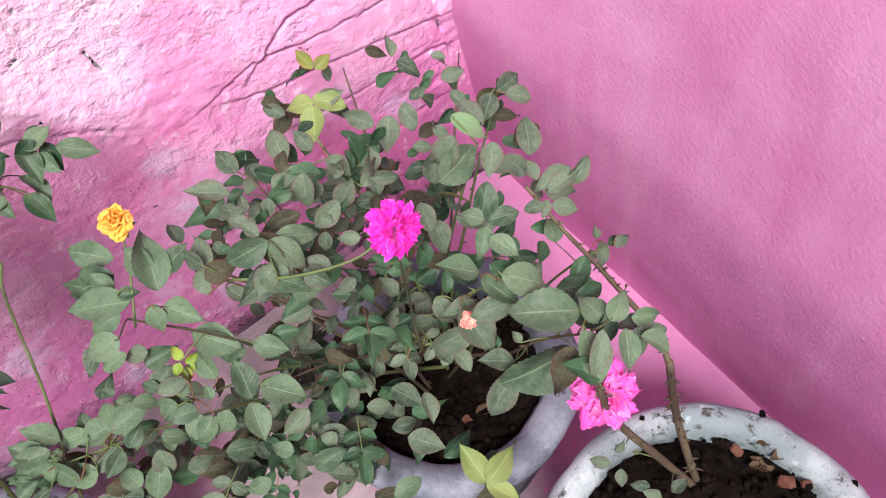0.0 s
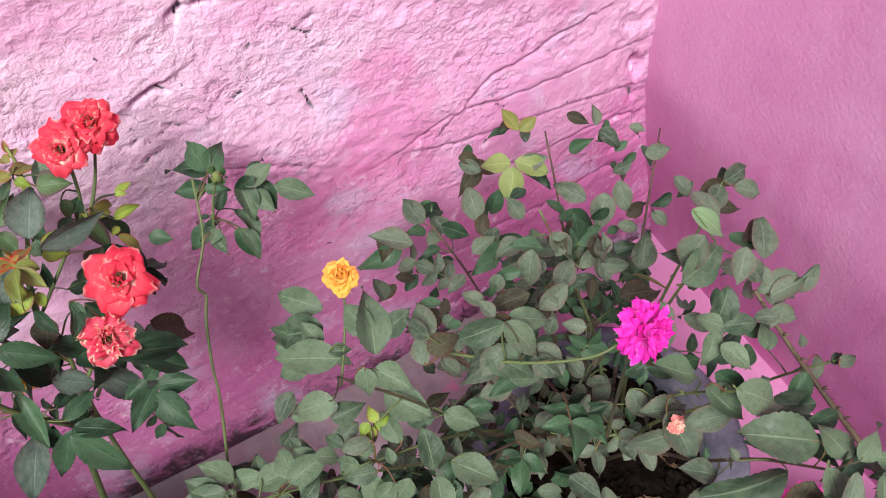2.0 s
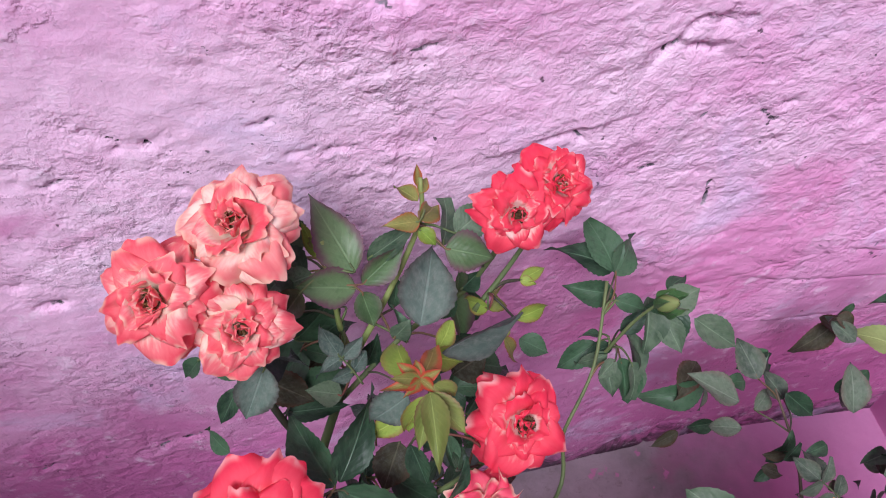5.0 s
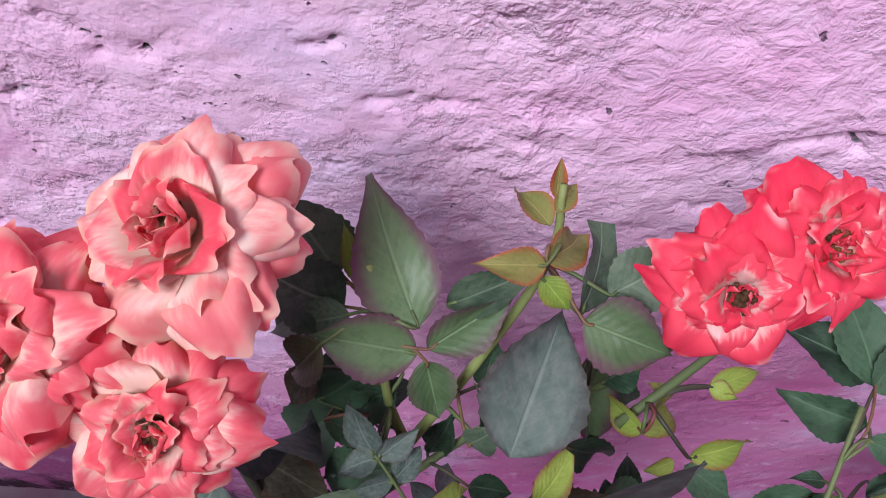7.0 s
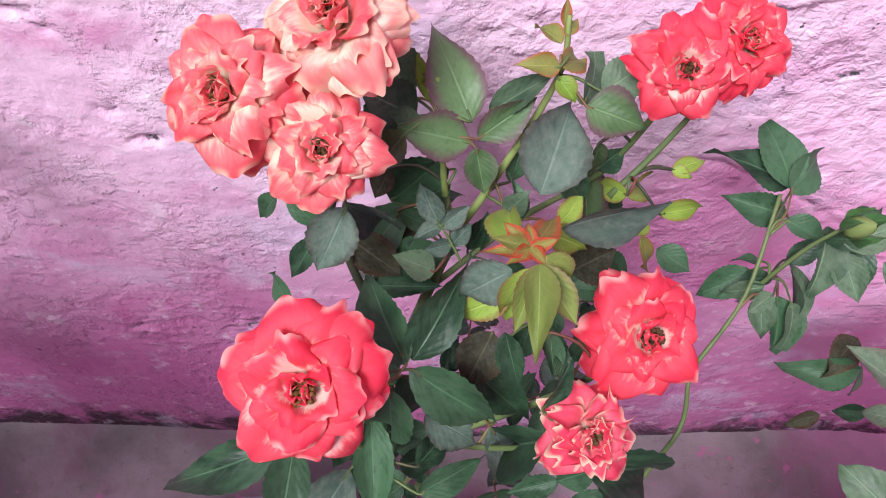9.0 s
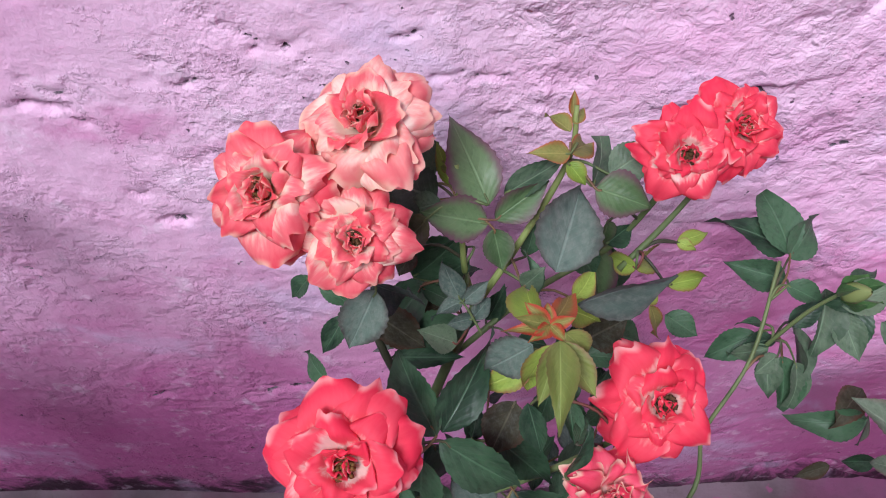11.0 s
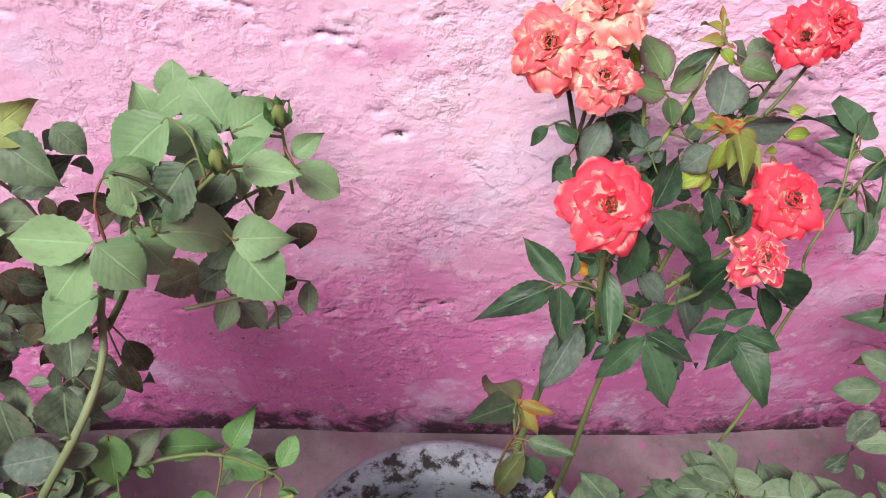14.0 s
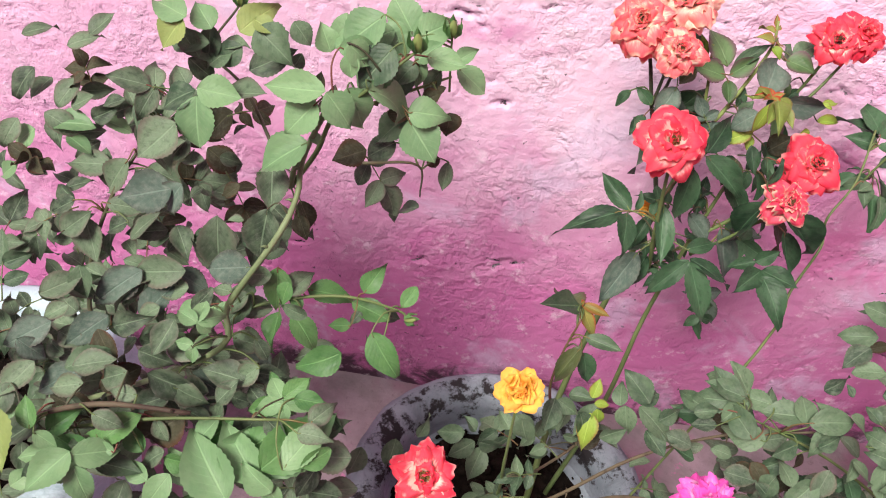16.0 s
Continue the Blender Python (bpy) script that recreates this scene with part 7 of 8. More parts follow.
leaf(LEFT_BUSH, DGREEN, (-1.260, -0.305, 0.949), (-1.274, -0.305, 0.919), 0.018, facing=(-0.47, -0.86, 0.21))
leaf(LEFT_BUSH, LGREEN, (-1.315, -0.383, 0.971), (-1.274, -0.345, 0.939), 0.030, facing=(0.67, -0.11, 0.73))
leaf(LEFT_BUSH, LGREEN, (-1.352, -0.388, 0.967), (-1.403, -0.372, 0.951), 0.028, facing=(-0.40, -0.49, 0.77))
leaf(LEFT_BUSH, LGREEN, (-1.350, -0.388, 0.966), (-1.325, -0.400, 0.943), 0.030, facing=(0.29, -0.67, 0.68))
leaf(LEFT_BUSH, LGREEN, (-1.359, -0.385, 0.952), (-1.385, -0.398, 0.926), 0.034, facing=(-0.29, -0.71, 0.64))
leaf(LEFT_BUSH, LGREEN, (-1.366, -0.370, 0.908), (-1.361, -0.375, 0.898), 0.010, facing=(0.19, -0.81, 0.55))
leaf(LEFT_BUSH, LGREEN, (-1.372, -0.370, 0.895), (-1.420, -0.385, 0.865), 0.036, facing=(-0.24, -0.66, 0.71))
leaf(LEFT_BUSH, LGREEN, (-1.335, -0.372, 0.962), (-1.318, -0.380, 0.927), 0.032, facing=(0.39, -0.84, 0.38))
leaf(LEFT_BUSH, LGREEN, (-1.283, -0.354, 0.933), (-1.248, -0.355, 0.939), 0.028, facing=(-0.15, -0.57, 0.81))
leaf(LEFT_BUSH, LGREEN, (-1.282, -0.352, 0.922), (-1.254, -0.375, 0.898), 0.038, facing=(0.11, -0.66, 0.74))
leaf(LEFT_BUSH, MID, (-1.300, -0.355, 0.997), (-1.325, -0.375, 0.968), 0.034, facing=(-0.18, -0.74, 0.65))
leaf(LEFT_BUSH, MID, (-1.287, -0.320, 0.903), (-1.316, -0.330, 0.874), 0.028, facing=(-0.33, -0.74, 0.59))
leaf(LEFT_BUSH, LGREEN, (-1.344, -0.365, 0.995), (-1.310, -0.355, 0.992), 0.020, facing=(0.22, -0.52, 0.83))
leaf(LEFT_BUSH, LGREEN, (-1.335, -0.370, 0.995), (-1.331, -0.380, 0.979), 0.016, facing=(0.10, -0.83, 0.55))
leaf(LEFT_BUSH, LGREEN, (-1.398, -0.130, 0.837), (-1.411, -0.120, 0.868), 0.030, facing=(0.26, -0.88, 0.39))
leaf(LEFT_BUSH, LGREEN, (-1.392, -0.130, 0.844), (-1.352, -0.130, 0.884), 0.032, facing=(-0.51, -0.70, 0.49))
leaf(LEFT_BUSH, LGREEN, (-1.319, -0.310, 0.986), (-1.290, -0.320, 0.980), 0.026, facing=(-0.01, -0.56, 0.83))
leaf(LEFT_BUSH, MID, (-1.270, -0.290, 0.991), (-1.284, -0.305, 0.973), 0.023, facing=(-0.11, -0.70, 0.70))
leaf(LEFT_BUSH, LGREEN, (-1.274, -0.300, 0.978), (-1.265, -0.285, 0.993), 0.019, facing=(-0.06, -0.68, 0.74))
leaf(LEFT_BUSH, MID, (-1.283, -0.330, 0.969), (-1.299, -0.345, 0.952), 0.022, facing=(-0.11, -0.69, 0.71))
leaf(LEFT_BUSH, LGREEN, (-1.392, -0.085, 0.817), (-1.390, -0.070, 0.853), 0.033, facing=(-0.02, -0.92, 0.39))
leaf(LEFT_BUSH, LGREEN, (-1.288, -0.305, 0.981), (-1.308, -0.290, 1.007), 0.031, facing=(0.21, -0.77, 0.60))
leaf(LEFT_BUSH, LGREEN, (-1.341, -0.150, 0.853), (-1.347, -0.130, 0.889), 0.035, facing=(0.17, -0.85, 0.50))
leaf(LEFT_BUSH, MID, (-1.300, -0.303, 0.977), (-1.280, -0.290, 1.000), 0.022, facing=(-0.42, -0.59, 0.69))
leaf(LEFT_BUSH, LGREEN, (-1.282, -0.310, 0.983), (-1.254, -0.298, 1.000), 0.030, facing=(-0.18, -0.66, 0.73))
leaf(LEFT_BUSH, LGREEN, (-1.283, -0.325, 0.968), (-1.260, -0.315, 0.983), 0.020, facing=(-0.19, -0.66, 0.72))
leaf(LEFT_BUSH, LGREEN, (-1.305, -0.315, 0.989), (-1.328, -0.325, 0.981), 0.022, facing=(-0.03, -0.58, 0.81))
leaf(LEFT_BUSH, LGREEN, (-1.311, -0.335, 1.014), (-1.343, -0.350, 0.992), 0.035, facing=(-0.18, -0.66, 0.73))
leaf(LEFT_BUSH, LGREEN, (-1.336, -0.370, 1.005), (-1.316, -0.370, 0.987), 0.023, facing=(0.50, -0.69, 0.53))
leaf(LEFT_BUSH, LGREEN, (-1.306, -0.345, 0.980), (-1.331, -0.370, 0.954), 0.037, facing=(-0.13, -0.64, 0.75))
leaf(LEFT_BUSH, LGREEN, (-1.304, -0.310, 0.986), (-1.293, -0.325, 0.971), 0.020, facing=(0.08, -0.68, 0.73))
leaf(LEFT_BUSH, LGREEN, (-1.296, -0.325, 0.972), (-1.318, -0.335, 0.974), 0.021, facing=(0.29, -0.47, 0.84))
leaf(LEFT_BUSH, MID, (-1.296, -0.320, 0.957), (-1.295, -0.335, 0.928), 0.028, facing=(0.01, -0.89, 0.46))
leaf(LEFT_BUSH, BROWN, (-1.298, -0.315, 0.946), (-1.325, -0.325, 0.916), 0.034, facing=(-0.34, -0.76, 0.56))
leaf(LEFT_BUSH, BROWN, (-1.304, -0.330, 0.910), (-1.282, -0.330, 0.916), 0.019, facing=(-0.19, -0.58, 0.79))
leaf(LEFT_BUSH, BROWN, (-1.247, -0.325, 0.917), (-1.244, -0.330, 0.891), 0.023, facing=(0.41, -0.89, 0.22))
leaf(LEFT_BUSH, BROWN, (-1.261, -0.320, 0.936), (-1.254, -0.320, 0.941), 0.008, facing=(-0.43, -0.64, 0.64))
leaf(LEFT_BUSH, BROWN, (-1.326, -0.310, 0.846), (-1.357, -0.320, 0.834), 0.030, facing=(-0.10, -0.60, 0.79))
leaf(LEFT_BUSH, BROWN, (-1.273, -0.325, 0.926), (-1.256, -0.320, 0.935), 0.017, facing=(-0.23, -0.66, 0.72))
leaf(LEFT_BUSH, DGREEN, (-1.296, -0.320, 0.869), (-1.320, -0.335, 0.862), 0.025, facing=(0.08, -0.52, 0.85))
leaf(LEFT_BUSH, BROWN, (-1.260, -0.335, 0.873), (-1.253, -0.340, 0.861), 0.013, facing=(0.27, -0.83, 0.49))
leaf(LEFT_BUSH, DGREEN, (-1.242, -0.335, 0.866), (-1.244, -0.340, 0.836), 0.014, facing=(-0.07, -0.98, 0.17))
leaf(LEFT_BUSH, BROWN, (-1.390, -0.330, 0.782), (-1.377, -0.340, 0.754), 0.022, facing=(0.26, -0.86, 0.44))
leaf(LEFT_BUSH, LGREEN, (-1.490, -0.321, 0.891), (-1.486, -0.350, 0.853), 0.038, facing=(0.03, -0.80, 0.61))
leaf(LEFT_BUSH, LGREEN, (-1.489, -0.318, 0.899), (-1.448, -0.315, 0.891), 0.032, facing=(0.19, -0.56, 0.80))
leaf(LEFT_BUSH, MID, (-1.494, -0.315, 0.893), (-1.537, -0.325, 0.875), 0.030, facing=(-0.17, -0.62, 0.77))
leaf(LEFT_BUSH, DGREEN, (-1.507, -0.340, 0.870), (-1.540, -0.355, 0.835), 0.042, facing=(-0.29, -0.75, 0.59))
leaf(LEFT_BUSH, LGREEN, (-1.494, -0.310, 0.970), (-1.534, -0.295, 0.978), 0.026, facing=(-0.03, -0.56, 0.83))
leaf(LEFT_BUSH, LIME, (-1.497, -0.310, 0.967), (-1.518, -0.325, 0.942), 0.030, facing=(-0.21, -0.75, 0.62))
leaf(LEFT_BUSH, LGREEN, (-1.475, -0.300, 0.955), (-1.493, -0.285, 0.972), 0.025, facing=(0.13, -0.69, 0.71))
leaf(LEFT_BUSH, LIME, (-1.448, -0.300, 0.956), (-1.421, -0.280, 0.981), 0.028, facing=(-0.15, -0.69, 0.71))
leaf(LEFT_BUSH, MID, (-1.432, -0.300, 0.962), (-1.396, -0.320, 0.944), 0.034, facing=(0.07, -0.60, 0.79))
leaf(LEFT_BUSH, MID, (-1.400, -0.290, 0.968), (-1.383, -0.300, 0.953), 0.021, facing=(0.18, -0.69, 0.70))
leaf(LEFT_BUSH, LIME, (-1.436, -0.295, 0.968), (-1.414, -0.300, 0.959), 0.018, facing=(0.19, -0.62, 0.76))
leaf(LEFT_BUSH, MID, (-1.479, -0.300, 0.939), (-1.516, -0.300, 0.934), 0.022, facing=(-0.11, -0.57, 0.81))
leaf(LEFT_BUSH, MID, (-1.481, -0.300, 0.915), (-1.462, -0.290, 0.933), 0.024, facing=(-0.23, -0.72, 0.65))
leaf(LEFT_BUSH, MID, (-1.451, -0.290, 0.934), (-1.474, -0.300, 0.919), 0.024, facing=(-0.19, -0.67, 0.72))
leaf(LEFT_BUSH, DGREEN, (-1.506, -0.300, 0.888), (-1.519, -0.290, 0.903), 0.019, facing=(0.19, -0.74, 0.65))
leaf(LEFT_BUSH, DGREEN, (-1.404, -0.400, 0.832), (-1.412, -0.420, 0.785), 0.036, facing=(-0.09, -0.91, 0.40))
leaf(LEFT_BUSH, DGREEN, (-1.454, -0.400, 0.813), (-1.454, -0.420, 0.757), 0.036, facing=(0.00, -0.94, 0.33))
leaf(LEFT_BUSH, GREYLEAF, (-1.504, -0.380, 0.822), (-1.551, -0.390, 0.809), 0.042, facing=(-0.09, -0.59, 0.80))
leaf(LEFT_BUSH, GREYLEAF, (-1.493, -0.380, 0.829), (-1.513, -0.390, 0.801), 0.031, facing=(-0.31, -0.80, 0.51))
leaf(LEFT_BUSH, GREYLEAF, (-1.420, -0.420, 0.769), (-1.457, -0.430, 0.772), 0.033, facing=(0.21, -0.52, 0.83))
leaf(LEFT_BUSH, BROWN, (-1.485, -0.240, 0.815), (-1.515, -0.250, 0.787), 0.036, facing=(-0.32, -0.73, 0.60))
leaf(LEFT_BUSH, BROWN, (-1.510, -0.260, 0.775), (-1.479, -0.270, 0.757), 0.031, facing=(0.21, -0.66, 0.73))
leaf(LEFT_BUSH, LGREEN, (-1.374, -0.581, 0.666), (-1.316, -0.517, 0.684), 0.046, facing=(0.13, -0.37, 0.92))
leaf(LEFT_BUSH, LGREEN, (-1.376, -0.588, 0.663), (-1.420, -0.546, 0.687), 0.036, facing=(-0.01, -0.50, 0.87))
leaf(LEFT_BUSH, LGREEN, (-1.400, -0.608, 0.659), (-1.448, -0.559, 0.687), 0.044, facing=(0.00, -0.51, 0.86))
leaf(LEFT_BUSH, LGREEN, (-1.535, -0.606, 0.705), (-1.565, -0.643, 0.692), 0.031, facing=(0.10, -0.40, 0.91))
leaf(LEFT_BUSH, LGREEN, (-1.534, -0.608, 0.703), (-1.499, -0.589, 0.689), 0.026, facing=(0.51, -0.32, 0.80))
leaf(LEFT_BUSH, LGREEN, (-1.529, -0.615, 0.698), (-1.515, -0.637, 0.672), 0.023, facing=(0.11, -0.71, 0.69))
leaf(LEFT_BUSH, LGREEN, (-1.564, -0.601, 0.722), (-1.548, -0.602, 0.704), 0.015, facing=(0.53, -0.68, 0.50))
leaf(LEFT_BUSH, FGREEN, (-1.568, -0.599, 0.724), (-1.579, -0.574, 0.734), 0.018, facing=(-0.06, -0.38, 0.92))
leaf(LEFT_BUSH, LIME, (-1.598, -0.594, 0.743), (-1.580, -0.630, 0.706), 0.034, facing=(0.09, -0.70, 0.71))
leaf(LEFT_BUSH, LGREEN, (-1.368, -0.589, 0.661), (-1.349, -0.603, 0.642), 0.018, facing=(0.21, -0.68, 0.70))
leaf(LEFT_BUSH, LGREEN, (-1.452, -0.600, 0.677), (-1.471, -0.627, 0.660), 0.023, facing=(0.00, -0.50, 0.86))
leaf(LEFT_BUSH, LGREEN, (-1.365, -0.521, 0.698), (-1.383, -0.501, 0.706), 0.018, facing=(-0.09, -0.41, 0.91))
leaf(LEFT_BUSH, LGREEN, (-1.365, -0.521, 0.698), (-1.344, -0.492, 0.704), 0.020, facing=(0.17, -0.30, 0.94))
leaf(LEFT_BUSH, LGREEN, (-1.365, -0.521, 0.698), (-1.328, -0.510, 0.690), 0.020, facing=(0.32, -0.43, 0.84))
leaf(LEFT_BUSH, LGREEN, (-1.365, -0.521, 0.698), (-1.369, -0.542, 0.677), 0.019, facing=(-0.04, -0.71, 0.70))
leaf(LEFT_BUSH, LGREEN, (-1.365, -0.521, 0.698), (-1.392, -0.529, 0.690), 0.018, facing=(-0.11, -0.54, 0.84))
leaf(LEFT_BUSH, LGREEN, (-1.365, -0.521, 0.698), (-1.355, -0.525, 0.685), 0.011, facing=(0.38, -0.78, 0.50))
leaf(LEFT_BUSH, LGREEN, (-1.443, -0.507, 0.785), (-1.464, -0.499, 0.789), 0.015, facing=(-0.03, -0.49, 0.87))
leaf(LEFT_BUSH, LGREEN, (-1.443, -0.507, 0.785), (-1.423, -0.487, 0.783), 0.018, facing=(0.31, -0.23, 0.92))
leaf(LEFT_BUSH, LGREEN, (-1.443, -0.507, 0.785), (-1.442, -0.485, 0.791), 0.014, facing=(0.00, -0.27, 0.96))
leaf(LEFT_BUSH, LGREEN, (-1.443, -0.507, 0.785), (-1.432, -0.506, 0.771), 0.011, facing=(0.61, -0.65, 0.46))
leaf(LEFT_BUSH, LGREEN, (-1.455, -0.499, 0.737), (-1.474, -0.496, 0.736), 0.012, facing=(-0.13, -0.50, 0.86))
leaf(LEFT_BUSH, LGREEN, (-1.455, -0.499, 0.737), (-1.440, -0.485, 0.732), 0.013, facing=(0.48, -0.17, 0.86))
leaf(LEFT_BUSH, LGREEN, (-1.455, -0.499, 0.737), (-1.456, -0.509, 0.721), 0.012, facing=(-0.03, -0.86, 0.52))
leaf(LEFT_BUSH, MID, (-1.432, -0.399, 0.702), (-1.451, -0.427, 0.676), 0.026, facing=(-0.09, -0.65, 0.75))
leaf(LEFT_BUSH, FGREEN, (-1.363, -0.488, 0.835), (-1.371, -0.502, 0.815), 0.016, facing=(-0.14, -0.78, 0.61))
leaf(LEFT_BUSH, DGREEN, (-1.618, -0.462, 0.735), (-1.590, -0.431, 0.732), 0.026, facing=(0.32, -0.20, 0.93))
leaf(LEFT_BUSH, MID, (-1.591, -0.429, 0.746), (-1.583, -0.448, 0.715), 0.023, facing=(0.11, -0.83, 0.55))
leaf(LEFT_BUSH, GREYLEAF, (-1.537, -0.412, 0.731), (-1.578, -0.445, 0.715), 0.034, facing=(0.03, -0.48, 0.88))
leaf(LEFT_BUSH, GREYLEAF, (-1.506, -0.402, 0.726), (-1.472, -0.403, 0.701), 0.026, facing=(0.46, -0.60, 0.66))
leaf(LEFT_BUSH, GREYLEAF, (-1.530, -0.447, 0.701), (-1.505, -0.407, 0.711), 0.030, facing=(0.13, -0.31, 0.94))
leaf(LEFT_BUSH, GREYLEAF, (-1.559, -0.457, 0.707), (-1.593, -0.487, 0.692), 0.030, facing=(0.04, -0.47, 0.88))
leaf(LEFT_BUSH, GREYLEAF, (-1.605, -0.479, 0.715), (-1.642, -0.506, 0.708), 0.029, facing=(0.13, -0.42, 0.90))
leaf(LEFT_BUSH, GREYLEAF, (-1.564, -0.482, 0.692), (-1.543, -0.493, 0.664), 0.022, facing=(0.32, -0.76, 0.56))
leaf(LEFT_BUSH, DGREEN, (-1.505, -0.457, 0.683), (-1.516, -0.480, 0.662), 0.020, facing=(-0.07, -0.67, 0.74))
leaf(LEFT_BUSH, DGREEN, (-1.611, -0.514, 0.695), (-1.634, -0.547, 0.678), 0.027, facing=(0.02, -0.47, 0.88))
leaf(LEFT_BUSH, GREYLEAF, (-1.569, -0.503, 0.680), (-1.608, -0.530, 0.673), 0.030, facing=(0.13, -0.42, 0.90))
leaf(LEFT_BUSH, BROWN, (-1.521, -0.486, 0.669), (-1.556, -0.511, 0.659), 0.028, facing=(0.06, -0.46, 0.88))
leaf(LEFT_BUSH, GREYLEAF, (-1.473, -0.477, 0.658), (-1.436, -0.487, 0.631), 0.029, facing=(0.33, -0.64, 0.69))
leaf(LEFT_BUSH, GREYLEAF, (-1.424, -0.439, 0.669), (-1.399, -0.450, 0.645), 0.022, facing=(0.31, -0.70, 0.64))
leaf(LEFT_BUSH, BROWN, (-1.426, -0.455, 0.659), (-1.401, -0.469, 0.633), 0.024, facing=(0.27, -0.70, 0.66))
leaf(LEFT_BUSH, DGREEN, (-1.490, -0.501, 0.648), (-1.527, -0.520, 0.642), 0.026, facing=(0.08, -0.47, 0.88))
leaf(LEFT_BUSH, GREYLEAF, (-1.435, -0.492, 0.637), (-1.465, -0.520, 0.620), 0.028, facing=(-0.01, -0.52, 0.86))
leaf(LEFT_BUSH, BROWN, (-1.470, -0.515, 0.633), (-1.508, -0.534, 0.626), 0.027, facing=(0.07, -0.47, 0.88))
leaf(LEFT_BUSH, DGREEN, (-1.523, -0.521, 0.649), (-1.549, -0.555, 0.631), 0.029, facing=(0.02, -0.48, 0.88))
leaf(LEFT_BUSH, DGREEN, (-1.419, -0.513, 0.621), (-1.441, -0.545, 0.599), 0.028, facing=(-0.02, -0.54, 0.84))
leaf(LEFT_BUSH, MID, (-1.507, -0.540, 0.632), (-1.522, -0.565, 0.615), 0.021, facing=(-0.03, -0.55, 0.83))
leaf(LEFT_BUSH, DGREEN, (-1.544, -0.542, 0.646), (-1.516, -0.553, 0.619), 0.025, facing=(0.33, -0.70, 0.64))
leaf(LEFT_BUSH, BROWN, (-1.591, -0.534, 0.672), (-1.555, -0.535, 0.645), 0.028, facing=(0.48, -0.60, 0.64))
leaf(LEFT_BUSH, DGREEN, (-1.624, -0.537, 0.688), (-1.641, -0.568, 0.670), 0.025, facing=(0.00, -0.50, 0.87))
leaf(LEFT_BUSH, DGREEN, (-1.436, -0.537, 0.612), (-1.467, -0.559, 0.600), 0.025, facing=(0.02, -0.50, 0.87))
leaf(LEFT_BUSH, MID, (-1.478, -0.547, 0.618), (-1.454, -0.568, 0.591), 0.026, facing=(0.19, -0.69, 0.70))
leaf(LEFT_BUSH, DGREEN, (-1.512, -0.581, 0.613), (-1.518, -0.615, 0.591), 0.026, facing=(-0.01, -0.55, 0.83))
leaf(LEFT_BUSH, DGREEN, (-1.333, -0.530, 0.595), (-1.350, -0.555, 0.576), 0.022, facing=(-0.06, -0.59, 0.81))
leaf(LEFT_BUSH, GREYLEAF, (-1.628, -0.502, 0.712), (-1.606, -0.505, 0.687), 0.021, facing=(0.49, -0.70, 0.52))
leaf(LEFT_BUSH, DGREEN, (-1.594, -0.461, 0.722), (-1.618, -0.476, 0.713), 0.018, facing=(0.01, -0.50, 0.86))
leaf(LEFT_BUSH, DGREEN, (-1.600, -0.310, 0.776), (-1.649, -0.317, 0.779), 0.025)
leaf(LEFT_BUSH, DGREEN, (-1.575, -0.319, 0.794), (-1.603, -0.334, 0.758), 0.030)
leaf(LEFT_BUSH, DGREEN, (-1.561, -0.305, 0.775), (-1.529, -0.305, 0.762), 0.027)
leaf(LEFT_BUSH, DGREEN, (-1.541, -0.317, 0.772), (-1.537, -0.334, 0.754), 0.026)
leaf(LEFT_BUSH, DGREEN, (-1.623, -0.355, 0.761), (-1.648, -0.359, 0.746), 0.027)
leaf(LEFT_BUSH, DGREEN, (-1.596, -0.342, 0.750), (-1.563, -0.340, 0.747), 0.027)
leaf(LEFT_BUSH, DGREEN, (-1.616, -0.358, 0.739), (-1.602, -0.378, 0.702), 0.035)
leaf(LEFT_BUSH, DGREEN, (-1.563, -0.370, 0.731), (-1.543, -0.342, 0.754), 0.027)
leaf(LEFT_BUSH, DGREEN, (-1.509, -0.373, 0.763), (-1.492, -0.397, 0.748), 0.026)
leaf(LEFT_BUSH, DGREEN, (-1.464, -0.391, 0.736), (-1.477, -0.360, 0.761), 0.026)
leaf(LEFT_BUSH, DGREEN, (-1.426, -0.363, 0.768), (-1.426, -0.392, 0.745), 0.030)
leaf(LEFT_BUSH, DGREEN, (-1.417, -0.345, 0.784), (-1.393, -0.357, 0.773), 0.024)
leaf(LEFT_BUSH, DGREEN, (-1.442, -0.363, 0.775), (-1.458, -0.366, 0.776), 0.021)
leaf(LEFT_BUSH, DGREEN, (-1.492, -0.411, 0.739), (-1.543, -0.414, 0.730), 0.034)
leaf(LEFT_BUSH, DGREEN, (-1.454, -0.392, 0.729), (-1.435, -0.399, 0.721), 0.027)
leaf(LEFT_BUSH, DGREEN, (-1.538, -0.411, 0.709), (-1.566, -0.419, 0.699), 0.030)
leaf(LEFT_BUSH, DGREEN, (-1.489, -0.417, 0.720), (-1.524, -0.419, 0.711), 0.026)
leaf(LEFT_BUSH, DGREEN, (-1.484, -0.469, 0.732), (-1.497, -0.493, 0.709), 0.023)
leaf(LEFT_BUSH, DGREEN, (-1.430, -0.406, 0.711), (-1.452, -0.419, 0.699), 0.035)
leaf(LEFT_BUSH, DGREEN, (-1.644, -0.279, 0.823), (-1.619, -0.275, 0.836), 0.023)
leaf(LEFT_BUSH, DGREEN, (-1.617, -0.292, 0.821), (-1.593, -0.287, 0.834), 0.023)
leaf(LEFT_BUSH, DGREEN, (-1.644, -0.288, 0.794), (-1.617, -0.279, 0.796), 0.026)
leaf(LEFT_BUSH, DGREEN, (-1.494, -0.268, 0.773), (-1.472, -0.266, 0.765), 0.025)
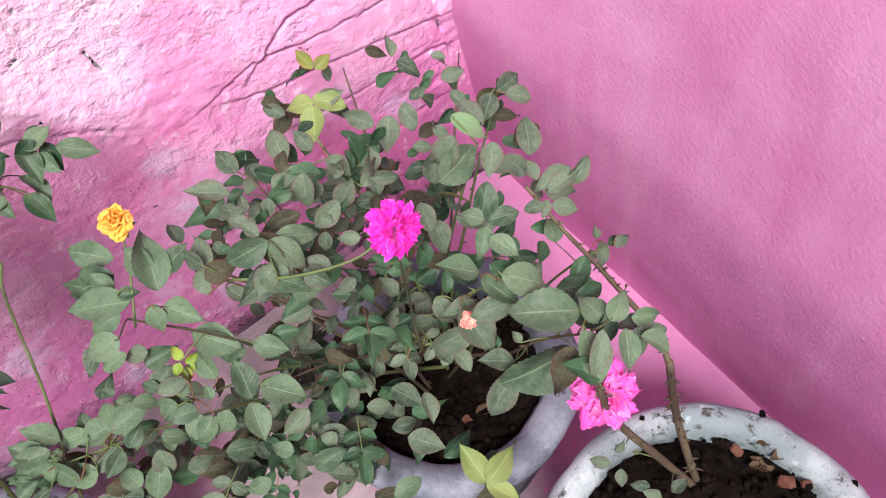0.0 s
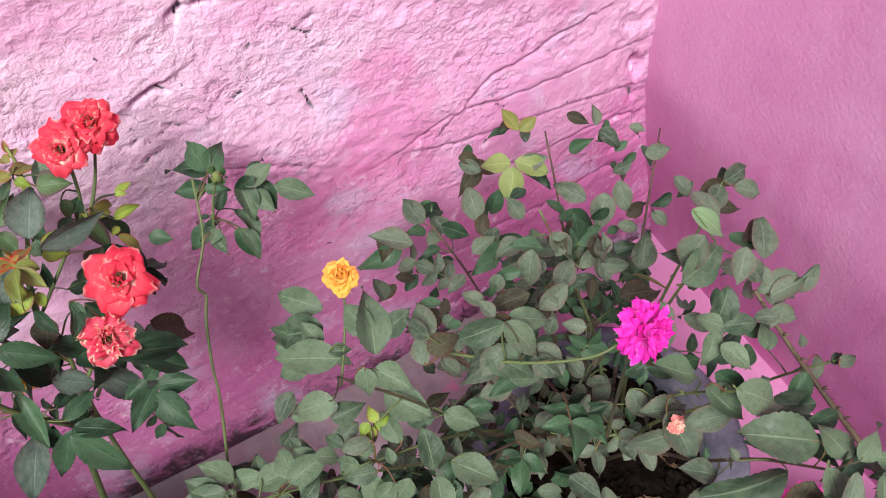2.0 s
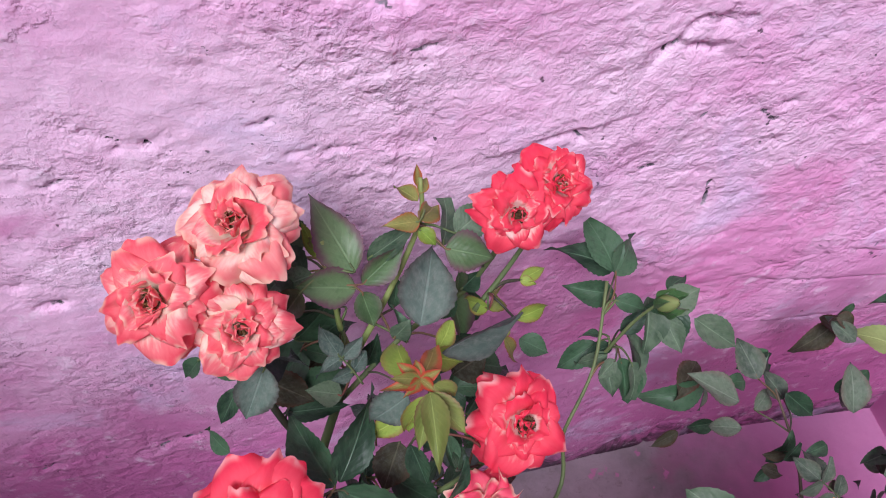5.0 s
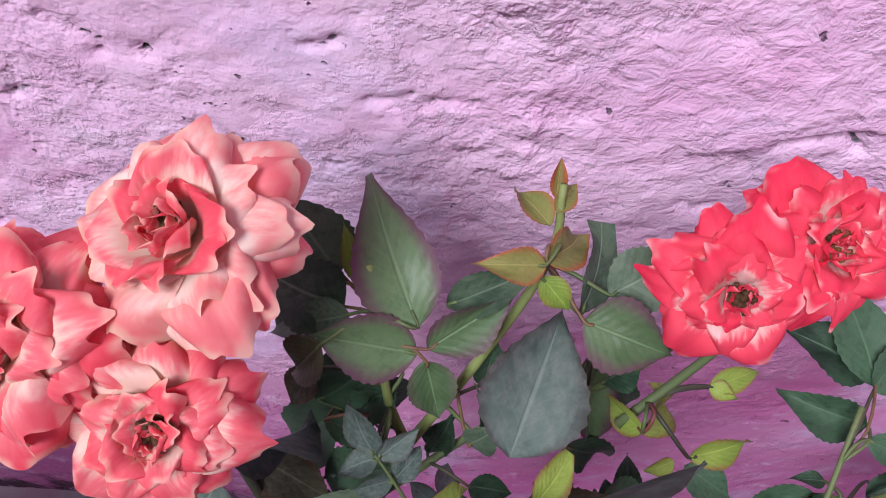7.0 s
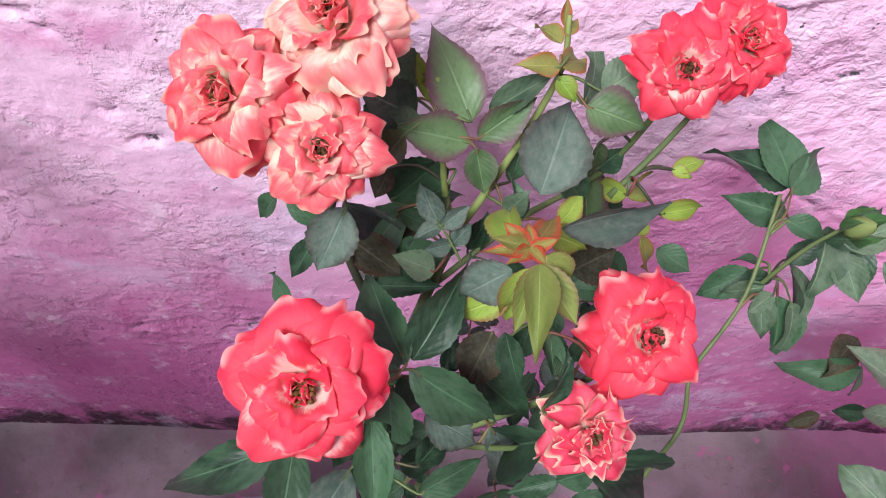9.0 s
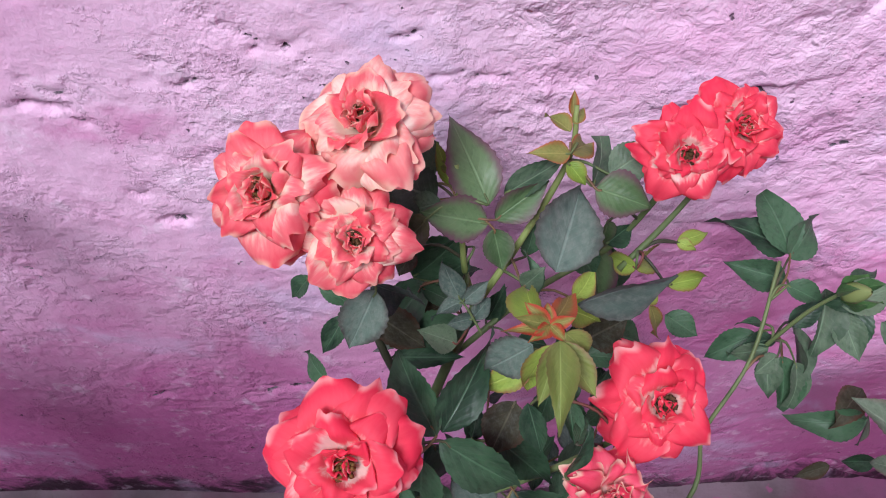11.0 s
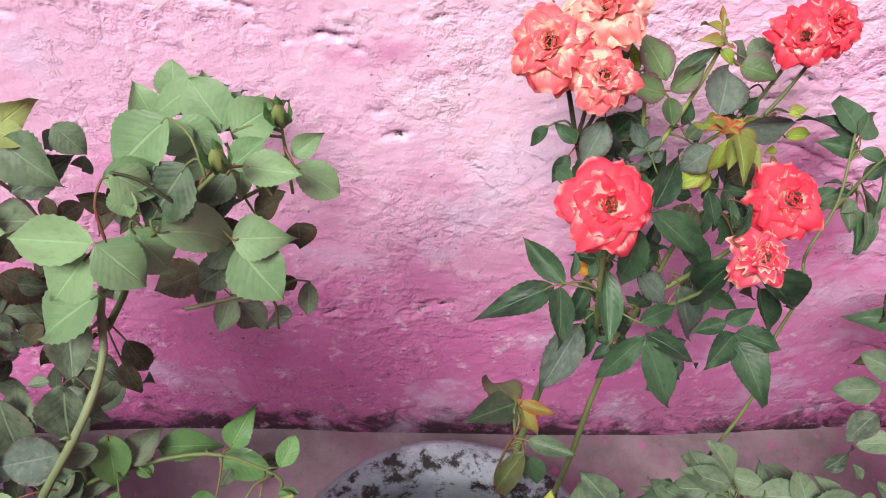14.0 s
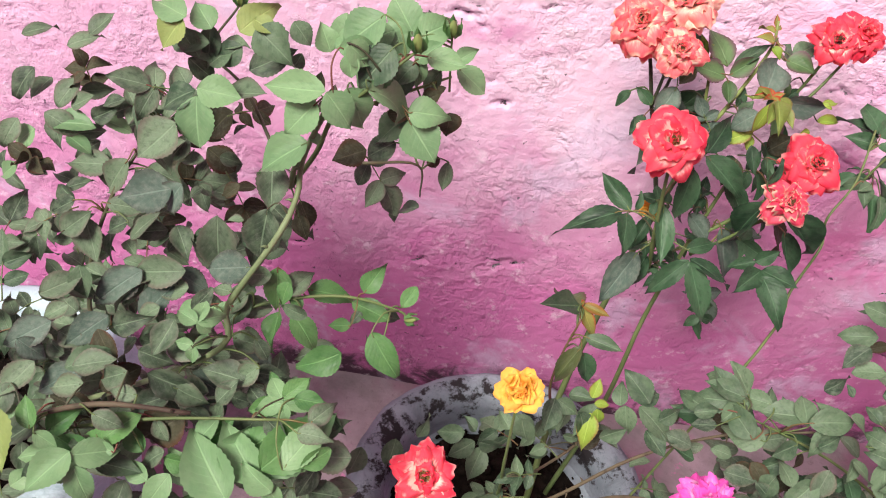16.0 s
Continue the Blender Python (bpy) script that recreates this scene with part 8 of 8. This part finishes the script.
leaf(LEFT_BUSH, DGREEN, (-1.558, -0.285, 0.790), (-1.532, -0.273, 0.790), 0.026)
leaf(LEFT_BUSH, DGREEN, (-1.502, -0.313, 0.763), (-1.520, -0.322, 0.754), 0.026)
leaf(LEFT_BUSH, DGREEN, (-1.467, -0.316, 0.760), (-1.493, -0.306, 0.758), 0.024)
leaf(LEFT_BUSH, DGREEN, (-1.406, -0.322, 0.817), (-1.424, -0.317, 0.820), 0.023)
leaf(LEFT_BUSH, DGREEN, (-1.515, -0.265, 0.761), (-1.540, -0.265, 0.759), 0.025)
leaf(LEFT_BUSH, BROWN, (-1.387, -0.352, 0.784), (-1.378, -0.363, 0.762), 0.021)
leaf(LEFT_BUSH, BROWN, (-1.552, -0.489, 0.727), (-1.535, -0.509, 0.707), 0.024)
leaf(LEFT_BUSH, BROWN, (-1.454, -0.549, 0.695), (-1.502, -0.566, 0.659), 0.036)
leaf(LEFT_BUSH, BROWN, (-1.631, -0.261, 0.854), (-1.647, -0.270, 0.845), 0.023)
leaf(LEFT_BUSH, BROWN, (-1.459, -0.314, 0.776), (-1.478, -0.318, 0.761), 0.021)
leaf(LEFT_BUSH, LGREEN, (-1.472, -0.427, 0.707), (-1.496, -0.431, 0.691), 0.021)
leaf(LEFT_BUSH, LGREEN, (-1.454, -0.440, 0.725), (-1.458, -0.459, 0.711), 0.020)
leaf(LEFT_BUSH, LGREEN, (-1.448, -0.446, 0.724), (-1.443, -0.438, 0.732), 0.016)
leaf(LEFT_BUSH, LGREEN, (-1.469, -0.454, 0.696), (-1.456, -0.459, 0.690), 0.016)
leaf(LEFT_BUSH, LGREEN, (-1.477, -0.459, 0.692), (-1.495, -0.458, 0.685), 0.015)
leaf(LEFT_BUSH, LGREEN, (-1.472, -0.466, 0.698), (-1.471, -0.480, 0.683), 0.016)
leaf(LEFT_BUSH, LGREEN, (-1.604, -0.416, 0.709), (-1.618, -0.405, 0.714), 0.017)
leaf(LEFT_BUSH, LGREEN, (-1.594, -0.428, 0.720), (-1.582, -0.423, 0.728), 0.017)
leaf(LEFT_BUSH, LGREEN, (-1.601, -0.426, 0.708), (-1.593, -0.438, 0.702), 0.017)
leaf(LEFT_BUSH, FGREEN, (-1.402, -0.388, 0.737), (-1.398, -0.414, 0.706), 0.030)
leaf(LEFT_BUSH, FGREEN, (-1.394, -0.421, 0.706), (-1.399, -0.451, 0.684), 0.030)
leaf(LEFT_BUSH, FGREEN, (-1.372, -0.446, 0.738), (-1.345, -0.469, 0.723), 0.029)
leaf(LEFT_BUSH, FGREEN, (-1.375, -0.402, 0.694), (-1.387, -0.392, 0.703), 0.021)
leaf(LEFT_BUSH, FGREEN, (-1.372, -0.379, 0.699), (-1.328, -0.372, 0.694), 0.022)
leaf(LEFT_BUSH, FGREEN, (-1.323, -0.385, 0.696), (-1.286, -0.399, 0.697), 0.022)
leaf(LEFT_BUSH, FGREEN, (-1.310, -0.389, 0.720), (-1.297, -0.375, 0.745), 0.033)
leaf(LEFT_BUSH, FGREEN, (-1.292, -0.454, 0.737), (-1.267, -0.485, 0.711), 0.025)
leaf(LEFT_BUSH, FGREEN, (-1.268, -0.411, 0.731), (-1.257, -0.396, 0.745), 0.015)
leaf(LEFT_BUSH, FGREEN, (-1.318, -0.428, 0.711), (-1.338, -0.431, 0.709), 0.020)
leaf(LEFT_BUSH, FGREEN, (-1.281, -0.454, 0.729), (-1.289, -0.464, 0.712), 0.014)
leaf(LEFT_BUSH, FGREEN, (-1.316, -0.497, 0.756), (-1.350, -0.514, 0.742), 0.027)
leaf(LEFT_BUSH, FGREEN, (-1.375, -0.501, 0.694), (-1.386, -0.494, 0.701), 0.023)
leaf(LEFT_BUSH, FGREEN, (-1.363, -0.528, 0.717), (-1.344, -0.513, 0.728), 0.022)
leaf(LEFT_BUSH, FGREEN, (-1.352, -0.530, 0.721), (-1.326, -0.528, 0.715), 0.019)
leaf(LEFT_BUSH, FGREEN, (-1.376, -0.507, 0.674), (-1.401, -0.518, 0.669), 0.023)
leaf(LEFT_BUSH, FGREEN, (-1.366, -0.528, 0.678), (-1.378, -0.525, 0.677), 0.018)
leaf(LEFT_BUSH, DGREEN, (-1.406, -0.465, 0.715), (-1.393, -0.474, 0.699), 0.029)
leaf(LEFT_BUSH, DGREEN, (-1.436, -0.446, 0.688), (-1.401, -0.456, 0.685), 0.023)
leaf(LEFT_BUSH, DGREEN, (-1.540, -0.480, 0.724), (-1.508, -0.477, 0.740), 0.028)
leaf(LEFT_BUSH, DGREEN, (-1.599, -0.444, 0.690), (-1.626, -0.431, 0.691), 0.030)
leaf(LEFT_BUSH, DGREEN, (-1.596, -0.451, 0.672), (-1.631, -0.447, 0.673), 0.023)
leaf(LEFT_BUSH, DGREEN, (-1.600, -0.485, 0.672), (-1.621, -0.474, 0.673), 0.029)
leaf(LEFT_BUSH, DGREEN, (-1.502, -0.507, 0.692), (-1.460, -0.515, 0.679), 0.032)
leaf(LEFT_BUSH, DGREEN, (-1.477, -0.510, 0.680), (-1.444, -0.520, 0.669), 0.028)
leaf(LEFT_BUSH, DGREEN, (-1.490, -0.555, 0.730), (-1.513, -0.557, 0.731), 0.021)
leaf(LEFT_BUSH, DGREEN, (-1.508, -0.531, 0.727), (-1.537, -0.533, 0.709), 0.021)
leaf(LEFT_BUSH, DGREEN, (-1.546, -0.544, 0.717), (-1.576, -0.548, 0.711), 0.021)
leaf(LEFT_BUSH, DGREEN, (-1.410, -0.494, 0.681), (-1.455, -0.486, 0.685), 0.029)
leaf(LEFT_BUSH, DGREEN, (-1.430, -0.480, 0.678), (-1.408, -0.475, 0.683), 0.022)
leaf(LEFT_BUSH, DGREEN, (-1.444, -0.519, 0.637), (-1.466, -0.514, 0.647), 0.028)
leaf(LEFT_BUSH, DGREEN, (-1.480, -0.552, 0.687), (-1.469, -0.565, 0.672), 0.026)
leaf(LEFT_BUSH, DGREEN, (-1.571, -0.557, 0.699), (-1.588, -0.559, 0.690), 0.020)
leaf(LEFT_BUSH, DGREEN, (-1.331, -0.560, 0.732), (-1.313, -0.541, 0.740), 0.025)
leaf(LEFT_BUSH, DGREEN, (-1.338, -0.576, 0.740), (-1.313, -0.579, 0.747), 0.024)
leaf(LEFT_BUSH, FGREEN, (-1.550, -0.570, 0.703), (-1.555, -0.581, 0.690), 0.018)
leaf(LEFT_BUSH, FGREEN, (-1.504, -0.587, 0.688), (-1.547, -0.590, 0.688), 0.030)
leaf(LEFT_BUSH, FGREEN, (-1.581, -0.583, 0.664), (-1.574, -0.574, 0.668), 0.020)
leaf(LEFT_BUSH, FGREEN, (-1.440, -0.568, 0.657), (-1.442, -0.550, 0.670), 0.037)
leaf(LEFT_BUSH, FGREEN, (-1.418, -0.576, 0.654), (-1.387, -0.555, 0.673), 0.037)
leaf(LEFT_BUSH, FGREEN, (-1.372, -0.582, 0.678), (-1.328, -0.535, 0.697), 0.041)
leaf(LEFT_BUSH, FGREEN, (-1.398, -0.572, 0.649), (-1.415, -0.556, 0.670), 0.032)
leaf(LEFT_BUSH, FGREEN, (-1.360, -0.576, 0.658), (-1.386, -0.567, 0.672), 0.032)
leaf(LEFT_BUSH, DGREEN, (-1.634, -0.377, 0.733), (-1.606, -0.361, 0.752), 0.035)
leaf(LEFT_BUSH, DGREEN, (-1.571, -0.413, 0.709), (-1.601, -0.405, 0.715), 0.032)
leaf(LEFT_BUSH, DGREEN, (-1.569, -0.359, 0.744), (-1.593, -0.364, 0.731), 0.029)
leaf(LEFT_BUSH, DGREEN, (-1.607, -0.470, 0.688), (-1.576, -0.481, 0.687), 0.033)
leaf(LEFT_BUSH, DGREEN, (-1.515, -0.491, 0.705), (-1.483, -0.495, 0.695), 0.032)
leaf(LEFT_BUSH, DGREEN, (-1.522, -0.577, 0.725), (-1.498, -0.583, 0.720), 0.029)
leaf(LEFT_BUSH, DGREEN, (-1.489, -0.469, 0.676), (-1.463, -0.467, 0.666), 0.028)
leaf(LEFT_BUSH, DGREEN, (-1.435, -0.513, 0.668), (-1.418, -0.501, 0.690), 0.031)
leaf(LEFT_BUSH, DGREEN, (-1.564, -0.524, 0.713), (-1.528, -0.517, 0.723), 0.031)
leaf(LEFT_BUSH, DGREEN, (-1.510, -0.467, 0.709), (-1.485, -0.470, 0.697), 0.027)
leaf(LEFT_BUSH, DGREEN, (-1.468, -0.379, 0.765), (-1.491, -0.383, 0.759), 0.026)
leaf(LEFT_BUSH, DGREEN, (-1.560, -0.399, 0.729), (-1.534, -0.398, 0.720), 0.029)
leaf(LEFT_BUSH, DGREEN, (-1.606, -0.429, 0.724), (-1.577, -0.441, 0.715), 0.028)
leaf(LEFT_BUSH, DGREEN, (-1.508, -0.447, 0.720), (-1.531, -0.453, 0.707), 0.028)
leaf(LEFT_BUSH, DGREEN, (-1.399, -0.485, 0.697), (-1.422, -0.492, 0.676), 0.027)
leaf(LEFT_BUSH, DGREEN, (-1.444, -0.416, 0.722), (-1.467, -0.410, 0.723), 0.029)
leaf(LEFT_BUSH, DGREEN, (-1.376, -0.545, 0.704), (-1.354, -0.561, 0.694), 0.031)
leaf(LEFT_BUSH, DGREEN, (-1.468, -0.573, 0.666), (-1.490, -0.578, 0.651), 0.031)
leaf(LEFT_BUSH, DGREEN, (-1.642, -0.336, 0.757), (-1.619, -0.329, 0.769), 0.029)
leaf(LEFT_BUSH, DGREEN, (-1.557, -0.317, 0.754), (-1.577, -0.301, 0.763), 0.026)
leaf(LEFT_BUSH, DGREEN, (-1.529, -0.263, 0.790), (-1.544, -0.284, 0.774), 0.027)
leaf(LEFT_BUSH, FGREEN, (-1.565, -0.585, 0.698), (-1.543, -0.570, 0.712), 0.030)
leaf(LEFT_BUSH, FGREEN, (-1.519, -0.584, 0.690), (-1.495, -0.567, 0.711), 0.032)
leaf(LEFT_BUSH, FGREEN, (-1.486, -0.577, 0.670), (-1.506, -0.558, 0.677), 0.031)
leaf(LEFT_BUSH, FGREEN, (-1.468, -0.575, 0.659), (-1.439, -0.576, 0.652), 0.034)
leaf(LEFT_BUSH, FGREEN, (-1.527, -0.597, 0.683), (-1.554, -0.590, 0.698), 0.030)
leaf(LEFT_BUSH, FGREEN, (-1.398, -0.564, 0.665), (-1.367, -0.547, 0.688), 0.037)
leaf(LEFT_BUSH, FGREEN, (-1.431, -0.554, 0.665), (-1.413, -0.534, 0.674), 0.032)
leaf(LEFT_BUSH, FGREEN, (-1.332, -0.593, 0.713), (-1.310, -0.579, 0.718), 0.029)
leaf(LEFT_BUSH, LGREEN, (-1.611, -0.563, 0.652), (-1.628, -0.552, 0.670), 0.033)
leaf(LEFT_BUSH, LGREEN, (-1.573, -0.583, 0.655), (-1.599, -0.590, 0.649), 0.034)
leaf(LEFT_BUSH, LGREEN, (-1.532, -0.600, 0.665), (-1.560, -0.609, 0.663), 0.033)
leaf(LEFT_BUSH, LGREEN, (-1.503, -0.593, 0.692), (-1.525, -0.591, 0.692), 0.028)
leaf(LEFT_BUSH, LGREEN, (-1.479, -0.596, 0.651), (-1.504, -0.583, 0.653), 0.032)
leaf(LEFT_BUSH, LGREEN, (-1.447, -0.580, 0.642), (-1.465, -0.569, 0.661), 0.035)
leaf(LEFT_BUSH, LGREEN, (-1.551, -0.572, 0.702), (-1.573, -0.567, 0.707), 0.026)
leaf(LEFT_BUSH, LGREEN, (-1.411, -0.565, 0.667), (-1.393, -0.549, 0.687), 0.032)
leaf(LEFT_BUSH, LGREEN, (-1.348, -0.594, 0.707), (-1.325, -0.562, 0.727), 0.040)
leaf(LEFT_BUSH, LGREEN, (-1.361, -0.595, 0.662), (-1.388, -0.586, 0.680), 0.035)
leaf(LEFT_BUSH, LGREEN, (-1.441, -0.557, 0.667), (-1.423, -0.539, 0.684), 0.027)
leaf(LEFT_BUSH, LGREEN, (-1.605, -0.611, 0.632), (-1.585, -0.599, 0.647), 0.032)
leaf(LEFT_BUSH, LGREEN, (-1.683, -0.296, 0.798), (-1.713, -0.309, 0.779), 0.036)
leaf(LEFT_BUSH, LGREEN, (-1.663, -0.295, 0.808), (-1.625, -0.293, 0.820), 0.036)
leaf(LEFT_BUSH, LGREEN, (-1.612, -0.283, 0.815), (-1.584, -0.282, 0.805), 0.036)
leaf(LEFT_BUSH, LGREEN, (-1.645, -0.300, 0.800), (-1.620, -0.308, 0.788), 0.030)
leaf(LEFT_BUSH, LGREEN, (-1.684, -0.339, 0.786), (-1.704, -0.345, 0.772), 0.029)
leaf(LEFT_BUSH, DGREEN, (-1.705, -0.232, 0.872), (-1.680, -0.216, 0.880), 0.024)
leaf(LEFT_BUSH, DGREEN, (-1.647, -0.251, 0.879), (-1.620, -0.240, 0.891), 0.023)
leaf(LEFT_BUSH, DGREEN, (-1.687, -0.258, 0.850), (-1.707, -0.278, 0.831), 0.026)
leaf(LEFT_BUSH, DGREEN, (-1.641, -0.257, 0.843), (-1.658, -0.281, 0.828), 0.026)
leaf(LEFT_BUSH, DGREEN, (-1.668, -0.291, 0.819), (-1.637, -0.299, 0.808), 0.026)
leaf(LEFT_BUSH, DGREEN, (-1.697, -0.297, 0.811), (-1.708, -0.320, 0.796), 0.026)
leaf(LEFT_BUSH, DGREEN, (-1.629, -0.235, 0.886), (-1.612, -0.212, 0.895), 0.023)

# leaves of the low_bush
leaf(LOW_BUSH, MID, (-1.176, -0.398, 0.492), (-1.207, -0.397, 0.480), 0.022)
leaf(LOW_BUSH, MID, (-1.163, -0.403, 0.506), (-1.178, -0.392, 0.519), 0.022)
leaf(LOW_BUSH, MID, (-1.155, -0.408, 0.490), (-1.117, -0.409, 0.475), 0.025)
leaf(LOW_BUSH, MID, (-1.149, -0.399, 0.462), (-1.161, -0.426, 0.435), 0.040)
leaf(LOW_BUSH, MID, (-1.161, -0.399, 0.474), (-1.188, -0.418, 0.463), 0.026)
leaf(LOW_BUSH, MID, (-1.116, -0.418, 0.570), (-1.105, -0.435, 0.538), 0.027)
leaf(LOW_BUSH, MID, (-1.080, -0.406, 0.601), (-1.057, -0.418, 0.595), 0.039)
leaf(LOW_BUSH, MID, (-1.084, -0.408, 0.604), (-1.093, -0.436, 0.585), 0.030)
leaf(LOW_BUSH, MID, (-1.259, -0.414, 0.478), (-1.264, -0.435, 0.446), 0.029)
leaf(LOW_BUSH, MID, (-1.300, -0.424, 0.464), (-1.311, -0.446, 0.434), 0.029)
leaf(LOW_BUSH, MID, (-1.064, -0.389, 0.589), (-1.039, -0.392, 0.596), 0.026)
leaf(LOW_BUSH, MID, (-1.051, -0.409, 0.585), (-1.035, -0.422, 0.559), 0.024)
leaf(LOW_BUSH, FRESH, (-1.040, -0.398, 0.603), (-1.035, -0.385, 0.619), 0.017)
leaf(LOW_BUSH, FRESH, (-1.034, -0.395, 0.588), (-1.018, -0.395, 0.591), 0.017)
leaf(LOW_BUSH, FRESH, (-1.037, -0.404, 0.579), (-1.043, -0.437, 0.558), 0.022)
leaf(LOW_BUSH, FRESH, (-1.031, -0.402, 0.587), (-1.026, -0.412, 0.568), 0.017)
leaf(LOW_BUSH, MID, (-0.973, -0.392, 0.601), (-1.001, -0.368, 0.620), 0.026)
leaf(LOW_BUSH, MID, (-1.232, -0.409, 0.484), (-1.219, -0.394, 0.501), 0.028)
leaf(LOW_BUSH, MID, (-1.124, -0.408, 0.529), (-1.138, -0.390, 0.537), 0.027)
leaf(LOW_BUSH, MID, (-1.020, -0.417, 0.552), (-0.995, -0.410, 0.568), 0.029)
leaf(LOW_BUSH, MID, (-0.959, -0.406, 0.588), (-0.934, -0.397, 0.600), 0.026)
leaf(LOW_BUSH, MID, (-0.918, -0.393, 0.595), (-0.894, -0.391, 0.605), 0.024)
leaf(LOW_BUSH, MID, (-0.972, -0.416, 0.579), (-0.951, -0.435, 0.563), 0.026)

# ---- leaves deeper in the bushes ----
def inner_leaves(bush, centre, reach, count, materials, size, seed):
    rs = random.Random(seed)
    for _ in range(count):
        d = Vector((rs.gauss(0, 0.5) * reach[0], rs.gauss(0, 0.5) * reach[1], rs.gauss(0, 0.5) * reach[2]))
        way = (d.normalized() + Vector((rs.uniform(-0.6, 0.6), rs.uniform(-0.6, 0.6), rs.uniform(-0.5, 0.3)))).normalized()
        spray(bush, Vector(centre) + d, way, size * rs.uniform(0.75, 1.2), rs.choice(materials), 2)


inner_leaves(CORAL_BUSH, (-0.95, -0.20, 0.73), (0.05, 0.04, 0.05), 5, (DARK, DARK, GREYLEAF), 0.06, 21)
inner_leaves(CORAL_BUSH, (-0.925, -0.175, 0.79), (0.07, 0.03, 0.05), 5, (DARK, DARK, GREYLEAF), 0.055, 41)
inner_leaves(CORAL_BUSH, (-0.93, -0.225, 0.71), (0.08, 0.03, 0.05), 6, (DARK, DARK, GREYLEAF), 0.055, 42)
# Dark green sprays stand in for shade deep in the pink bush.
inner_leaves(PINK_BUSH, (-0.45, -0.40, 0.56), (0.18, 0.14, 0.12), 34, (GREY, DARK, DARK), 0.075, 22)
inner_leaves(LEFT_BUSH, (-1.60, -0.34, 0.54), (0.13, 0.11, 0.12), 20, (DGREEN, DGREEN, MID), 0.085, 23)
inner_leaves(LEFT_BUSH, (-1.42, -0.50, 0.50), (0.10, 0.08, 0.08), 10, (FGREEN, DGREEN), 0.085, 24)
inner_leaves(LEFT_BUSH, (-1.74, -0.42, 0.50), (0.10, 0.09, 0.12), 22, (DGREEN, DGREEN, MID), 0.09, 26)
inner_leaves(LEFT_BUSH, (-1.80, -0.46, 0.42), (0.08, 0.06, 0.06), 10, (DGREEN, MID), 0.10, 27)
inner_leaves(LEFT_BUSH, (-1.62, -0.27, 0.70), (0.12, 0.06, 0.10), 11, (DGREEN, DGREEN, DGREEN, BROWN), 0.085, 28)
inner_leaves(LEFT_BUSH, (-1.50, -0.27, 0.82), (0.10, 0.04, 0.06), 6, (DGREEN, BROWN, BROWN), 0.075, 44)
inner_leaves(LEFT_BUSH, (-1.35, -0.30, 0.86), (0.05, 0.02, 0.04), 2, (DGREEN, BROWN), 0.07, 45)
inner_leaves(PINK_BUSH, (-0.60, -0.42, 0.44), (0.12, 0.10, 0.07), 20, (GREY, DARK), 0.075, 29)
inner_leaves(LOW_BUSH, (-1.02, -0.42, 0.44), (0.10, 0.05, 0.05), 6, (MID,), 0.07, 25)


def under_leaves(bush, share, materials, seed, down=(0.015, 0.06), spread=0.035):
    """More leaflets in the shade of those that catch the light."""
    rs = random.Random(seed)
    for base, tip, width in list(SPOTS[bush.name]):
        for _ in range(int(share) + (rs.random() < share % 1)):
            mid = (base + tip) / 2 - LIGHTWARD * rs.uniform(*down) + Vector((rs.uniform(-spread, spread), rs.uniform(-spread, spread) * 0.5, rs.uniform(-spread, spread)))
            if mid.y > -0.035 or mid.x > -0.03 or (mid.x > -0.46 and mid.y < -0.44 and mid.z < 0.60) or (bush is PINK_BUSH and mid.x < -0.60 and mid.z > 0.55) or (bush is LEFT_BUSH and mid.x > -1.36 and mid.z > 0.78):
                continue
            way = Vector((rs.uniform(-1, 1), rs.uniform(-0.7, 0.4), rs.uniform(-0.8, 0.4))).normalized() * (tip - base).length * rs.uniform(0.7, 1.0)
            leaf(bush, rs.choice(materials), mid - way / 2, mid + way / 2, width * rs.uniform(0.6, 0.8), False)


# Borrowed dark and brown leaflets put the bush's inner shade into leaf colour.
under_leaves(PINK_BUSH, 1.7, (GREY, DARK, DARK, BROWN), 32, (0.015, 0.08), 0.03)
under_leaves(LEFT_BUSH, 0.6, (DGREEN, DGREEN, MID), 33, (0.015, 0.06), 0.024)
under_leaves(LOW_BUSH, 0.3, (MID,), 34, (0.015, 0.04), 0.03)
